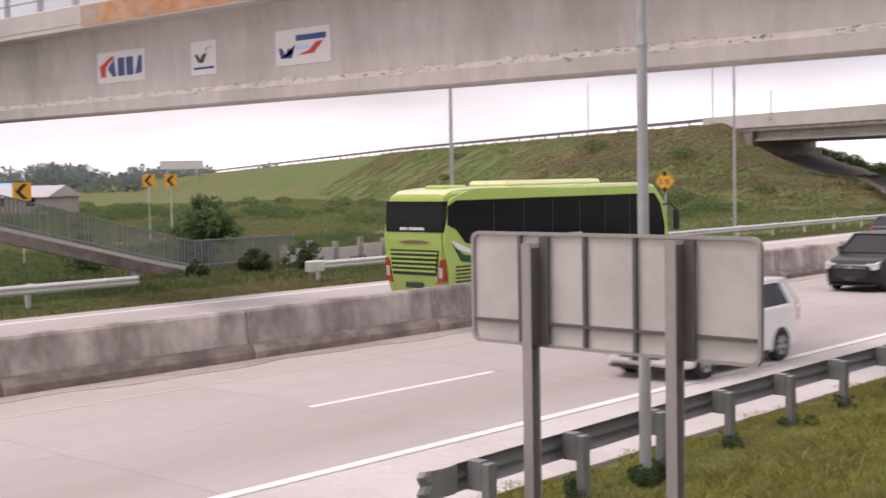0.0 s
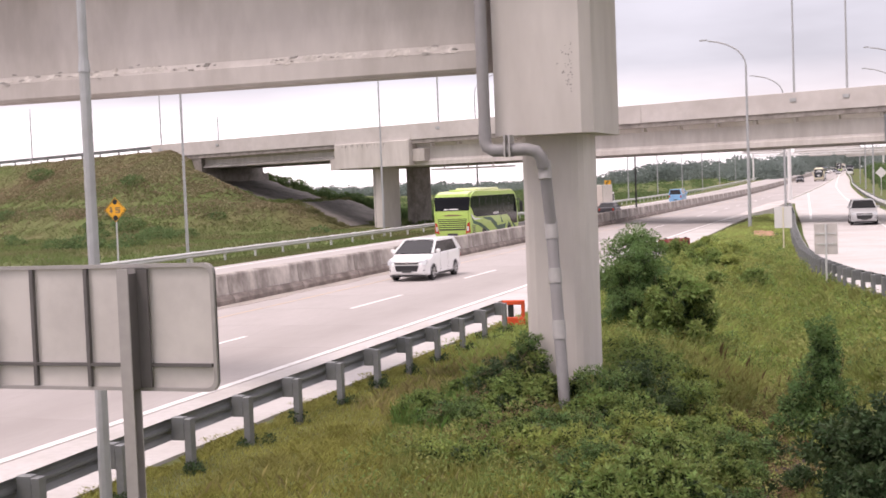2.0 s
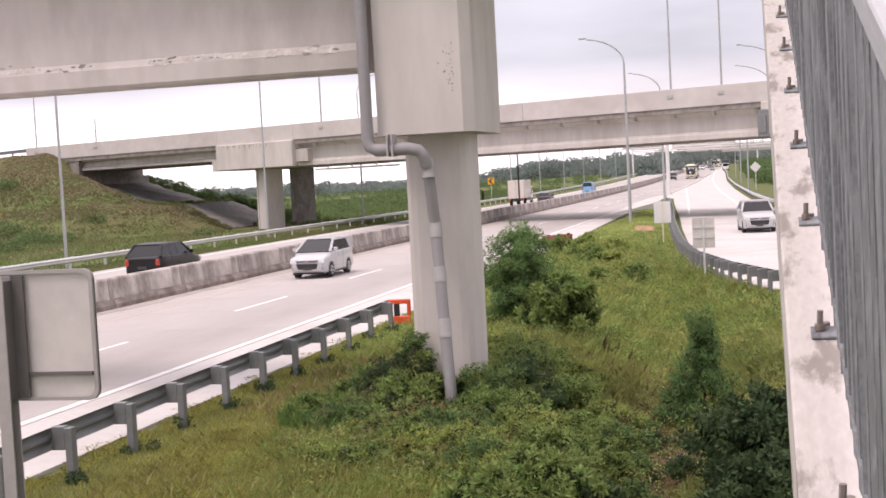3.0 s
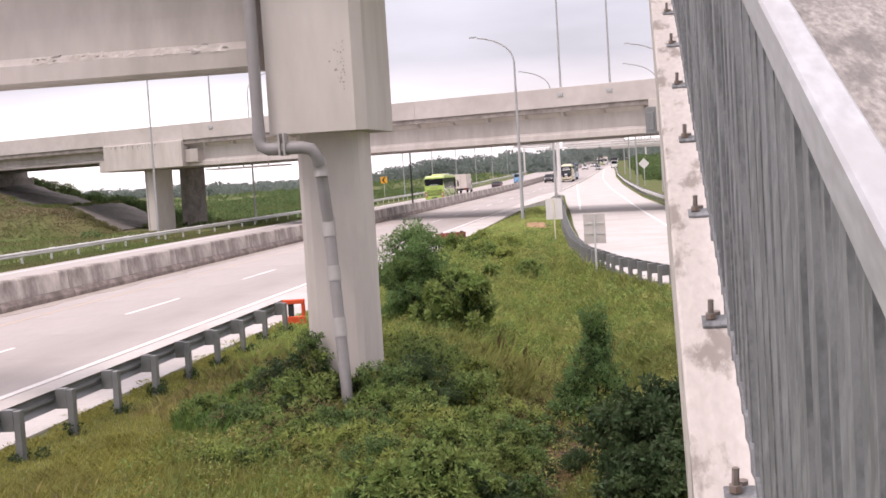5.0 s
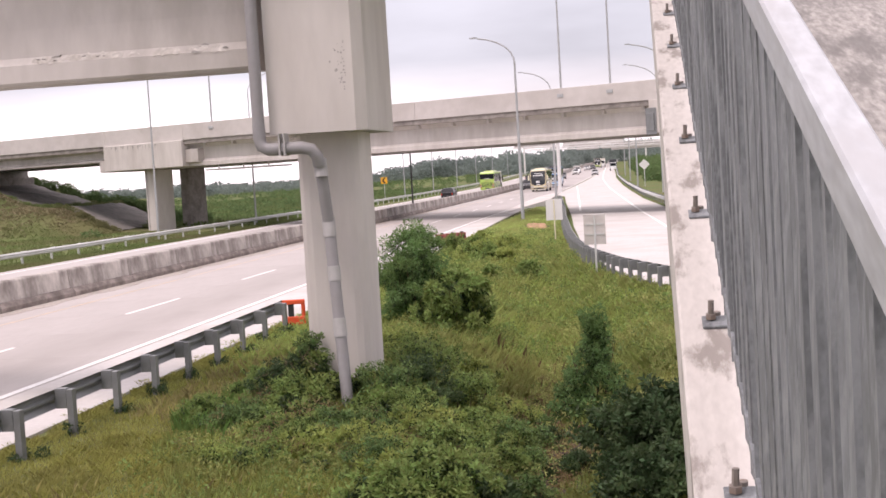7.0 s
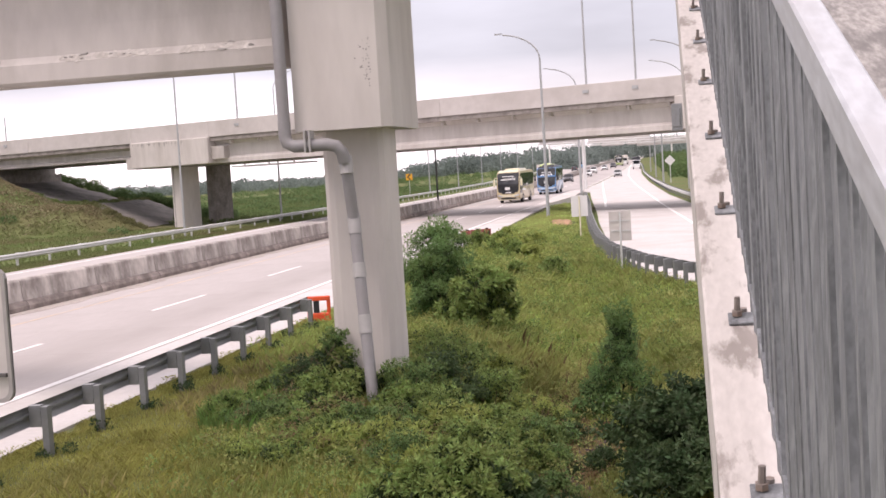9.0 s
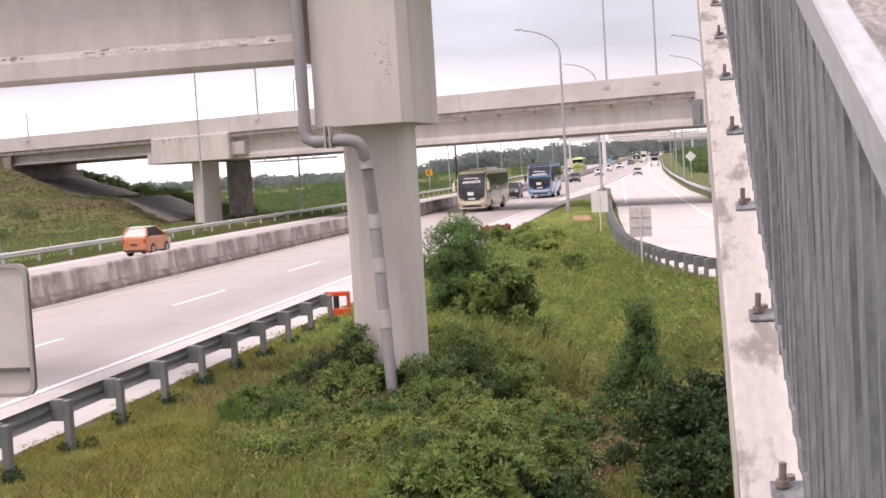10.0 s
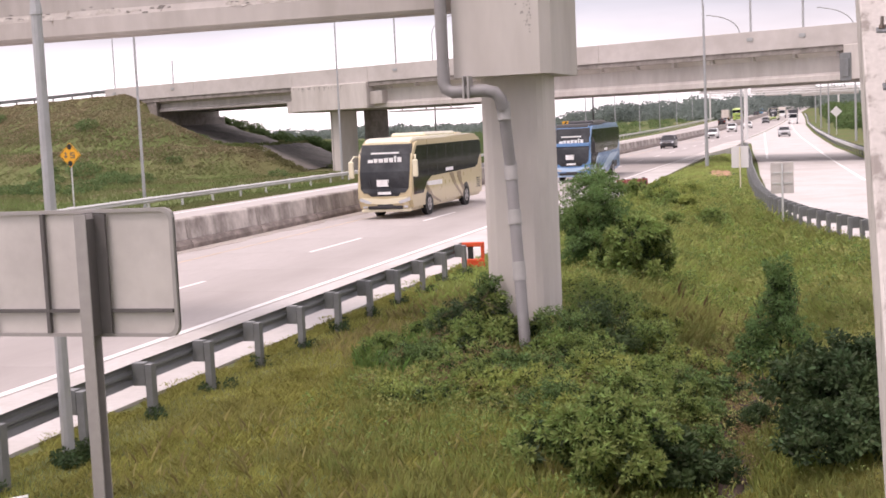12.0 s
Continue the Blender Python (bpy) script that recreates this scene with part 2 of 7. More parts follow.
LAMP_RED = mat("tail_lamp_lens", (0.45, 0.05, 0.03), 0.2, 0, coat=0.5)
TRIM_BLACK = mat("black_trim", (0.025, 0.025, 0.027), 0.5)
TEXT_WHITE = mat("white_lettering", (0.8, 0.8, 0.8), 0.5)
TEXT_BLUE = mat("blue_lettering", (0.04, 0.07, 0.22), 0.5)
TEXT_RED = mat("red_print", (0.6, 0.05, 0.03), 0.5)
PLATE = mat("number_plate", (0.05, 0.05, 0.05), 0.5)


def paint(name, color, coat=0.5, spec=0.4):
    return mat(name, color, 0.3, 0, 0.03, 3, coat=coat, spec=spec)


WHITE_PAINT = paint("white_car_paint", (0.86, 0.86, 0.86))
SILVER_PAINT = paint("silver_car_paint", (0.50, 0.50, 0.51))
BLACK_PAINT = paint("black_car_paint", (0.012, 0.012, 0.014), 0.15, 0.3)
GREY_PAINT = paint("grey_car_paint", (0.06, 0.06, 0.07), 0.25, 0.3)
ORANGE_PAINT = paint("orange_car_paint", (0.52, 0.20, 0.09))
BLUE_PAINT = paint("blue_van_paint", (0.20, 0.42, 0.66))
GREEN_BUS = paint("lime_bus_paint", (0.43, 0.62, 0.14))
GREEN_DARK = paint("dark_green_graphic", (0.008, 0.085, 0.035), 0.2, 0.3)
LIME_PALE = paint("pale_lime_paint", (0.68, 0.74, 0.36))
CREAM_BUS = paint("cream_bus_paint", (0.55, 0.46, 0.28))
CREAM_LIGHT = paint("pale_bus_paint", (0.75, 0.70, 0.52))
BROWN_GRAPHIC = paint("brown_graphic", (0.22, 0.15, 0.09))
BUS_BLUE = paint("blue_bus_paint", (0.13, 0.27, 0.50))
BUS_BLUE_LIGHT = paint("pale_blue_graphic", (0.45, 0.62, 0.80))
TRUCK_BOX = paint("truck_box_paint", (0.66, 0.60, 0.55))


# ---- builders ----
def part(name, bm, material, parent=None, label="", smooth=False):
    """Link a bmesh as one mesh object, under a thing if given."""
    me = bpy.data.meshes.new(name)
    bmesh.ops.recalc_face_normals(bm, faces=bm.faces)
    bm.to_mesh(me)
    bm.free()
    for mt in material if isinstance(material, (list, tuple)) else [material]:
        me.materials.append(mt)
    if smooth:
        me.polygons.foreach_set("use_smooth", [True] * len(me.polygons))
        me.set_sharp_from_angle(angle=radians(38))
    ob = new(name, me)
    if parent:
        ob.parent = parent
    return tagged(ob, label)


def again(ob, m=None, parent=None):
    """Another piece on the same mesh."""
    o = new(ob.name.split(".")[0], ob.data)
    o.parent = parent or ob.parent
    if m is not None:
        o.matrix_basis = m
    return o


def empty(name, label, category, group="", m=None, kind=""):
    ob = new(name)
    ob.empty_display_size = 0.2
    if m is not None:
        ob.matrix_basis = m
    return tagged(ob, label, category, group, kind)


def box(bm, x0, x1, y0, y1, z0, z1, bevel=0.0, m=None):
    t = Matrix.Translation(((x0 + x1) / 2, (y0 + y1) / 2, (z0 + z1) / 2)) @ Matrix.Diagonal((abs(x1 - x0), abs(y1 - y0), abs(z1 - z0), 1))
    r = bmesh.ops.create_cube(bm, size=1, matrix=(m or Matrix()) @ t)
    if bevel:
        edges = {e for v in r["verts"] for e in v.link_edges}
        bmesh.ops.bevel(bm, geom=list(edges), offset=bevel, segments=1, affect="EDGES")
    return bm


def tube(bm, p, q, r0, r1=None, n=10):
    p, q = Vector(p), Vector(q)
    d = q - p
    m = Matrix.Translation((p + q) / 2) @ d.to_track_quat("Z", "Y").to_matrix().to_4x4()
    bmesh.ops.create_cone(bm, cap_ends=True, segments=n, radius1=r0, radius2=r0 if r1 is None else r1, depth=d.length, matrix=m)
    return bm


def pipe_run(bm, pts, r, n=10):
    """A pipe along points, with mitred rings."""
    pts = [Vector(p) for p in pts]
    rings = []
    for i, p in enumerate(pts):
        a = (pts[min(i + 1, len(pts) - 1)] - pts[max(i - 1, 0)]).normalized()
        side = a.cross(Vector((0.13, 0.99, 0.07))).normalized()
        up = side.cross(a)
        rings.append([bm.verts.new(p + r * (math.cos(k * math.tau / n) * side + math.sin(k * math.tau / n) * up)) for k in range(n)])
    for a, b in zip(rings, rings[1:]):
        for k in range(n):
            bm.faces.new((a[k], a[(k + 1) % n], b[(k + 1) % n], b[k]))
    bm.faces.new(rings[0][::-1])
    bm.faces.new(rings[-1])
    return bm


def loft(bm, sections, caps=True):
    rings = [[bm.verts.new(p) for p in s] for s in sections]
    n = len(rings[0])
    for a, b in zip(rings, rings[1:]):
        for k in range(n):
            bm.faces.new((a[k], a[(k + 1) % n], b[(k + 1) % n], b[k]))
    if caps:
        bm.faces.new(rings[0][::-1])
        bm.faces.new(rings[-1])
    return bm


def prism(bm, outline, a, b, axis="y"):
    """An outline of two coordinates, pushed from a to b along an axis."""
    place = {"x": lambda u, v, w: (w, u, v), "y": lambda u, v, w: (u, w, v), "z": lambda u, v, w: (u, v, w)}[axis]
    return loft(bm, [[place(u, v, w) for u, v in outline] for w in (a, b)])


def soup(name, verts, faces, material, label="", category="", kind="stuff", parent=None):
    """One joined mesh out of computed arrays."""
    me = bpy.data.meshes.new(name)
    verts, faces = np.asarray(verts, np.float32), np.asarray(faces, np.int32)
    k = faces.shape[1]
    me.vertices.add(len(verts))
    me.vertices.foreach_set("co", verts.ravel())
    me.loops.add(faces.size)
    me.loops.foreach_set("vertex_index", faces.ravel())
    me.polygons.add(len(faces))
    me.polygons.foreach_set("loop_start", np.arange(0, faces.size, k, dtype=np.int32))
    me.update(calc_edges=True)
    me.materials.append(material)
    ob = new(name, me)
    if parent:
        ob.parent = parent
    return tagged(ob, label, category, kind=kind)


# ---- ground ----
B_POSE = pose(0, 99, 0, 0, 0, -23.27)  # the far overpass: u along it, v across it
B_INV = B_POSE.inverted()


def smooth01(a, b, x):
    t = np.clip((x - a) / (b - a), 0, 1)
    return t * t * (3 - 2 * t)


def to_uv(x, y):
    c, s = math.cos(radians(23.27)), math.sin(radians(23.27))
    return c * x - s * (y - 99), s * x + c * (y - 99)


def ramp_left(y):
    """Where the slip road's inner guardrail runs."""
    return np.interp(y, [20, 30, 36, 39.5, 44.7, 50.8, 58, 66, 85, 104, 140, 192, 700], [14, 6.2, 2.3, 0.9, -0.78, -2.07, -2.95, -3.63, -5.0, -6.14, -8.6, -11.8, -11.8])


def ramp_right(y):
    return np.interp(y, [20, 40, 60, 90, 106, 144, 221, 300, 382, 700], [26, 14.5, 9.0, 4.2, 2.5, 0.3, -2.6, -5.2, -6.9, -16])


def waves(x, y, size, seed):
    """Soft unevenness out of a few crossing waves."""
    rng = np.random.default_rng(seed)
    h = np.zeros_like(x)
    for k in range(7):
        a, f, p = rng.uniform(0, math.tau), rng.uniform(0.6, 2.2) / size, rng.uniform(0, math.tau)
        h += np.sin((x * math.cos(a) + y * math.sin(a)) * f * math.tau + p) / (1 + k * 0.4)
    return h / 3


def rise(y):
    """The motorway climbs gently towards the toll plaza far off."""
    y = np.clip(np.asarray(y, float), 180, 800)
    return np.where(y < 400, 3.2e-5 * (y - 180) ** 2, 1.55 + 0.009 * (y - 400))


def ground_z(x, y):
    x, y = np.asarray(x, float), np.asarray(y, float)
    z = np.full(x.shape, -0.06)
    inside = smooth01(-9.6, -7.5, x) * (1 - smooth01(0, 1, (x - ramp_left(y) + 1.6) / 1.2))
    xc = -1.7 - 0.055 * (y - 20)
    gully = np.exp(-((x - xc) / 1.9) ** 2) * (1 - smooth01(34, 62, y)) * smooth01(2, 10, y)
    z -= 0.85 * gully * np.maximum(inside, (y < 36) * smooth01(-9.6, -7.5, x))
    z += inside * 0.10 * waves(x, y, 6, 3)
    z += 0.35 * np.exp(-((x + 5.5) / 1.6) ** 2 - ((y - 22.6) / 1.5) ** 2)
    z += 0.3 * np.exp(-((x + 7.6) / 1.3) ** 2 - ((y - 86) / 9) ** 2)
    z -= 0.8 * np.exp(-((x - ramp_left(y) + 1.1) / 0.9) ** 2) * smooth01(108, 128, y) * (1 - smooth01(160, 182, y))
    u, v = to_uv(x, y)
    top = np.where(u > -178, 9.15 + (u + 84) * 0.0107, 8.14 + (u + 178) * 0.0195)
    dv = np.maximum(np.maximum(-0.6 - v, v - 15), 0)
    du = np.maximum(u + 84, 0)
    bank = top - np.sqrt((dv / 2.1) ** 2 + (du / 2.9) ** 2)
    bank = bank - 0.42 * np.sin((bank - 2.9) * math.tau / 3.0) * (np.abs(bank - 2.9) < 1.5) * smooth01(-135, -105, u)
    bank += (0.22 * waves(x, y, 14, 5) + 0.12 * waves(x, y, 5, 6)) * (dv > 0.5)
    under = smooth01(-2.6, 0.5, v) * (1 - smooth01(14.8, 17.5, v)) * (x > -74)
    paved = np.interp(x, [-90, -72.3, -62.4, -58.0, -51.5, -45], [5.6, 5.6, 2.85, 2.65, 0.1, -0.06])
    bank = bank * (1 - under) + paved * under
    rear = np.interp(x, [-92, -84, -72.3, -62.4, -58.0, -51.5, -45], [12, 8.6, 5.3, 2.7, 2.3, 0.1, -0.06]) - np.maximum(v - 16, 0) * 0.12
    bank = np.where((v > 14.6) & (x > -92), np.minimum(bank, rear), bank)
    far_left = smooth01(-37.6, -39.5, x)
    z = np.where(far_left > 0, np.maximum(z, bank * far_left), z)
    z += 0.12 * waves(x, y, 9, 8) * smooth01(-39, -44, x)
    hill = smooth01(180, 420, y) * smooth01(6, 40, x) * 5.5
    return z + hill + rise(y) * (1 - smooth01(45, 150, -x))


def ground():
    xs = np.concatenate([np.linspace(-4000, -420, 24), np.linspace(-400, -120, 60), np.linspace(-116, -38, 66), np.linspace(-37, -10.4, 12), np.linspace(-10, 8, 73), np.linspace(9, 60, 24), np.linspace(80, 4000, 20)])
    ys = np.concatenate([np.linspace(-4000, -60, 14), np.linspace(-50, 4, 14), np.linspace(5, 60, 150), np.linspace(61, 260, 140), np.linspace(270, 700, 30), np.linspace(800, 4500, 20)])
    gx, gy = np.meshgrid(xs, ys)
    v = np.stack([gx.ravel(), gy.ravel(), ground_z(gx.ravel(), gy.ravel())], 1)
    i, j = np.meshgrid(np.arange(len(xs) - 1), np.arange(len(ys) - 1))
    a = (j * len(xs) + i).ravel()
    ob = soup("ground", v, np.stack([a, a + 1, a + 1 + len(xs), a + len(xs)], 1), GRASS_GROUND, "rough grass ground of the verges and fields", "ground", "structure")
    ob.data.polygons.foreach_set("use_smooth", [True] * len(ob.data.polygons))


ground()


def strip(name, left, right, ys, z, material, label, category="road", kind="structure", parent=None):
    """A paved strip between two edges given along y, with a little thickness."""
    bm = bmesh.new()
    secs = []
    for y in ys:
        h = z + float(rise(y))
        secs.append([(left(y), y, h), (right(y), y, h), (right(y), y, h - 0.12), (left(y), y, h - 0.12)])
    loft(bm, secs)
    ob = part(name, bm, material, parent, label)
    return tagged(ob, "", category, kind=kind) if not parent else ob


LONG = [-420, -80, 0, 40, 80, 120, 160] + list(range(180, 801, 20))
road = strip("road", lambda y: -22.4, lambda y: -12.8, [-420, -80, 5], 0.0, ROAD, "pale grey concrete toll road carriageway")
road_far = strip("road_far", lambda y: -22.4, lambda y: -12.8, [105] + LONG[5:], 0.0, ROAD, "pale concrete carriageway running to the distance")
strip("road_oncoming", lambda y: -34.6, lambda y: -23.1, LONG, 0.0, ROAD, "concrete carriageway beyond the median barrier")
strip("shoulder", lambda y: -12.8, lambda y: np.interp(y, [0, 60, 80, 100, 150, 190], [-10.35, -10.4, -10.6, -11.0, -11.9, -12.3]) + 0.0, [-420, -80, 10, 30, 60, 80, 100, 150] + LONG[7:], -0.004, SHOULDER, "dusty pale concrete hard shoulder")
RY = [14, 20, 26, 32, 36, 39.5, 44.7, 50.8, 58, 66, 85, 104, 140, 170] + LONG[7:]
strip("slip_road", lambda y: ramp_left(y) + 0.5 if y < 180 else min(ramp_left(y) + 0.5, -12.0), lambda y: ramp_right(y) - 0.4, RY, -0.002, SHOULDER, "pale concrete slip road curving away")


def concrete_slabs():
    """Cast slabs of the near carriageway, five metres long."""
    base = strip("road_bed", lambda y: -22.4, lambda y: -12.8, [5, 105], -0.13, SOIL, "bed beneath the concrete slabs")
    lanes = [(-22.4, -20.4), (-20.4, -16.8), (-16.8, -12.8)]
    for x0, x1 in lanes:
        bm = bmesh.new()
        box(bm, x0 + 0.006, x1 - 0.006, 0.006, 4.994, -0.12, 0.0, 0.004)
        first = part("slab", bm, ROAD, base)
        first.matrix_basis = pose(0, 5, 0)
        for k in range(1, 20):
            again(first, pose(0, 5 + 5 * k, 0))


def painted_line(name, pts, width, z, material, label):
    bm = bmesh.new()
    secs = []
    far = [y for y in LONG[7:] if pts[0][1] < y < pts[-1][1]]
    for y in sorted({y for x, y in pts} | set(far)):
        x, h = float(np.interp(y, [q[1] for q in pts], [q[0] for q in pts])), z + float(rise(y))
        secs.append([(x - width / 2, y, h), (x + width / 2, y, h), (x + width / 2, y, h - 0.004), (x - width / 2, y, h - 0.004)])
    loft(bm, secs)
    return tagged(part(name, bm, material, None, label), "", "road marking", kind="structure")


painted_line("edge_line", [(-12.95, -80), (-12.95, 20), (-13.0, 60), (-13.1, 100), (-12.9, 128), (-12.3, 150), (-11.6, 164)], 0.2, 0.006, LINE_WHITE, "solid white edge line")
painted_line("median_line", [(-20.25, -80), (-20.25, 800)], 0.14, 0.006, LINE_YELLOW, "faded yellow line beside the median")
painted_line("oncoming_edge_line", [(-33.6, -80), (-33.6, 800)], 0.2, 0.006, LINE_WHITE, "white edge line of the far carriageway")
painted_line("slip_line", [(float(np.interp(y, [20, 45, 72.8, 106.6, 133.7, 222, 330, 500], [17, 8.5, 1.7, -0.2, -1.5, -5.7, -9.8, -12.8])), y) for y in (30, 45, 60, 74.5, 88, 100, 116, 132, 165, 200, 250, 301, 400, 500)], 0.2, 0.006, LINE_WHITE, "white edge line of the slip road")
painted_line("slip_inner_line", [(-5.3, 112), (-6.4, 135), (-8.1, 168), (-9.9, 204), (-11.7, 240)], 0.2, 0.006, LINE_WHITE, "white inner line of the slip road")


def lane_dashes():
    bm = bmesh.new()
    box(bm, -0.07, 0.07, 0, 4.9, -0.003, 0.006)
    first = part("lane_dash", bm, LINE_WHITE, None, "white lane dash painted on concrete")
    tagged(first, "", "road marking", "lane dashes", "structure")
    first.matrix_basis = pose(-16.8, 14.8, 0)
    for k in range(-2, 24):
        if k:
            tagged(again(first, pose(-16.8, 14.8 + 12.56 * k, float(rise(17 + 12.56 * k)))), "white lane dash painted on concrete", "road marking", "lane dashes", "structure")


lane_dashes()


# ---- median barrier ----
def median_barrier():
    body = empty("median_barrier", "weathered stained concrete median barrier", "barrier", kind="structure")
    bm = bmesh.new()
    prism(bm, [(-22.3, -0.05), (-22.3, 0.1), (-22.42, 0.3), (-22.5, 1.02), (-22.55, 1.08), (-22.9, 1.08), (-22.95, 1.02), (-23.03, 0.3), (-23.15, 0.1), (-23.15, -0.05)], 0.012, 5.988)
    seg = part("barrier_segment", bm, BARRIER, body)
    seg.matrix_basis = pose(0, -24, 0)
    bm = bmesh.new()
    prism(bm, [(-22.21, -0.05), (-22.21, 0.16), (-22.3, 0.3), (-22.42, 0.34), (-22.42, -0.05)], 0.014, 5.986)
    foot = part("barrier_foot", bm, BARRIER_FOOT, body, "mud-stained foot")
    foot.matrix_basis = pose(0, -24, 0)
    for k in range(1, 62):
        h = float(rise(-21 + 6 * k))
        again(seg, pose(0, -24 + 6 * k, h))
        again(foot, pose(0, -24 + 6 * k, h))
    bm = bmesh.new()
    loft(bm, [[(x, y, z + float(rise(y))) for x, z in ((-22.35, -0.05), (-22.5, 1.02), (-22.55, 1.08), (-22.9, 1.08), (-22.95, 1.02), (-23.1, -0.05))] for y in range(348, 801, 20)])
    part("far_barrier", bm, BARRIER, body)
    strip("median_verge", lambda y: -22.2, lambda y: -21.55 + 0.12 * math.sin(y * 0.9) + 0.08 * math.sin(y * 2.3), [5 + 0.5 * k for k in range(270)], 0.012, DUST, "dusty grit drifted along the barrier foot", "grit", parent=None)
    bm = bmesh.new()  # dirt and rubble along the foot
    rng = random.Random(4)
    for k in range(260):
        y = rng.uniform(8, 120)
        s = rng.uniform(0.01, 0.035)
        x = -22.2 + rng.uniform(-0.05, 0.5)
        box(bm, x, x + s, y, y + s * rng.uniform(1, 2), 0, s * 0.6)
    tagged(part("rubble", bm, STAIN, None, "small rubble and dirt along the barrier foot"), "", "rubble", kind="stuff")


median_barrier()


# ---- guardrails ----
def beam_outline(s=1.0):
    """The W of a guardrail beam: depth, height."""
    front = [(0, 0.42), (0.03, 0.44), (0.075, 0.49), (0.075, 0.53), (0.02, 0.565), (0.02, 0.6), (0.075, 0.635), (0.075, 0.675), (0.03, 0.725), (0, 0.745)]
    return [(s * a, b) for a, b in front] + [(s * a - 0.006, b) for a, b in front[::-1]]


def guardrail(name, label, path, spacing, face, material, post_mat, stop=None):
    """A W-beam along a path of (x, y), posts behind it. face: +1 bulges to +x."""
    top = empty(name, label, "guardrail", kind="structure")
    pts = [Vector((x, y, float(rise(y)))) for x, y in path]
    outline = beam_outline(face)
    bm = bmesh.new()
    secs = []
    for i, p in enumerate(pts):
        t = (pts[min(i + 1, len(pts) - 1)] - pts[max(i - 1, 0)]) * Vector((1, 1, 0))
        t.normalize()
        nrm = Vector((t.y, -t.x, 0))
        secs.append([p + nrm * a + Vector((0, 0, b)) for a, b in outline])
    loft(bm, secs)
    part("rail_beam", bm, material, top)
    bm = bmesh.new()
    box(bm, -0.055, 0.055, -0.075, 0.075, -0.4, 0.74, 0.006)
    post0 = part("post", bm, post_mat, top)
    bm = bmesh.new()
    box(bm, -0.1, 0.1, -0.07, 0.07, 0.42, 0.76, 0.006)
    block0 = part("spacer", bm, post_mat, top)
    length, first, count = 0.0, True, 0
    want = 0.25
    for p, q in zip(pts, pts[1:]):
        d = (q - p).length
        t = (q - p) / d
        ang = math.degrees(math.atan2(t.y, t.x)) - 90
        while want < length + d and count < 130:
            c = p + t * (want - length)
            nrm = Vector((t.y, -t.x, 0))
            a = pose(c.x - face * nrm.x * 0.27, c.y - face * nrm.y * 0.27, c.z, 0, 0, ang)
            b = pose(c.x - face * nrm.x * 0.11, c.y - face * nrm.y * 0.11, c.z, 0, 0, ang)
            if first:
                post0.matrix_basis, block0.matrix_basis, first = a, b, False
            else:
                again(post0, a)
                again(block0, b)
            want += spacing
            count += 1
        length += d
    return top


near_rail = guardrail("guardrail", "grey galvanised guardrail beside the hard shoulder", [(-9.66, 10.65), (-9.76, 12.8), (-9.84, 14.7), (-9.90, 16.6), (-9.93, 20), (-9.95, 34.6)], 1.9, -1, GUARD, GUARD)
bm = bmesh.new()  # flared fishtail end
secs = []
for k in range(6):
    a = k * 0.28
    secs.append([Vector((-9.66 - 0.3 * (1 - math.cos(a)), 10.65 - 0.34 * math.sin(a), z - 0.05 * a)) + Vector((w * math.cos(a), w * math.sin(a), 0)) for w, z in ((0, 0.42), (-0.05, 0.49), (0, 0.58), (-0.05, 0.68), (0, 0.745), (0.012, 0.745), (0.012, 0.42))])
loft(bm, secs)
part("end_terminal", bm, GUARD, near_rail)
far_rail = guardrail("guardrail", "bright galvanised guardrail beyond the far carriageway", [(-37.0, 33.2), (-37.0, 60), (-37.0, 120)] + [(-37.0, y) for y in range(180, 641, 20)], 4.0, 1, GUARD_LIGHT, GUARD_LIGHT)
left_rail = guardrail("guardrail", "short bright guardrail length with an open end", [(-37.2, 5), (-37.2, 25.2)], 4.0, 1, GUARD_LIGHT, GUARD_LIGHT)
bm = bmesh.new()
box(bm, -37.1, -36.7, 32.6, 33.3, 0.35, 0.78, 0.04)
part("end_terminal", bm, GUARD_LIGHT, far_rail)
slip_rail = guardrail("guardrail", "dense galvanised guardrail curving along the slip road", [(float(ramp_left(y)), y) for y in (32, 34, 36, 38, 39.5, 42, 44.7, 47.5, 50.8, 54, 58, 62, 66, 75, 85, 95, 104, 120, 140)], 1.0, 1, GUARD, GUARD)
slip_rail_far = guardrail("guardrail", "guardrail on the outer side of the slip road", [(float(ramp_right(y)), y) for y in [60, 75, 90, 105, 125, 150, 180] + list(range(200, 441, 20))], 3.0, -1, GUARD_LIGHT, GUARD)


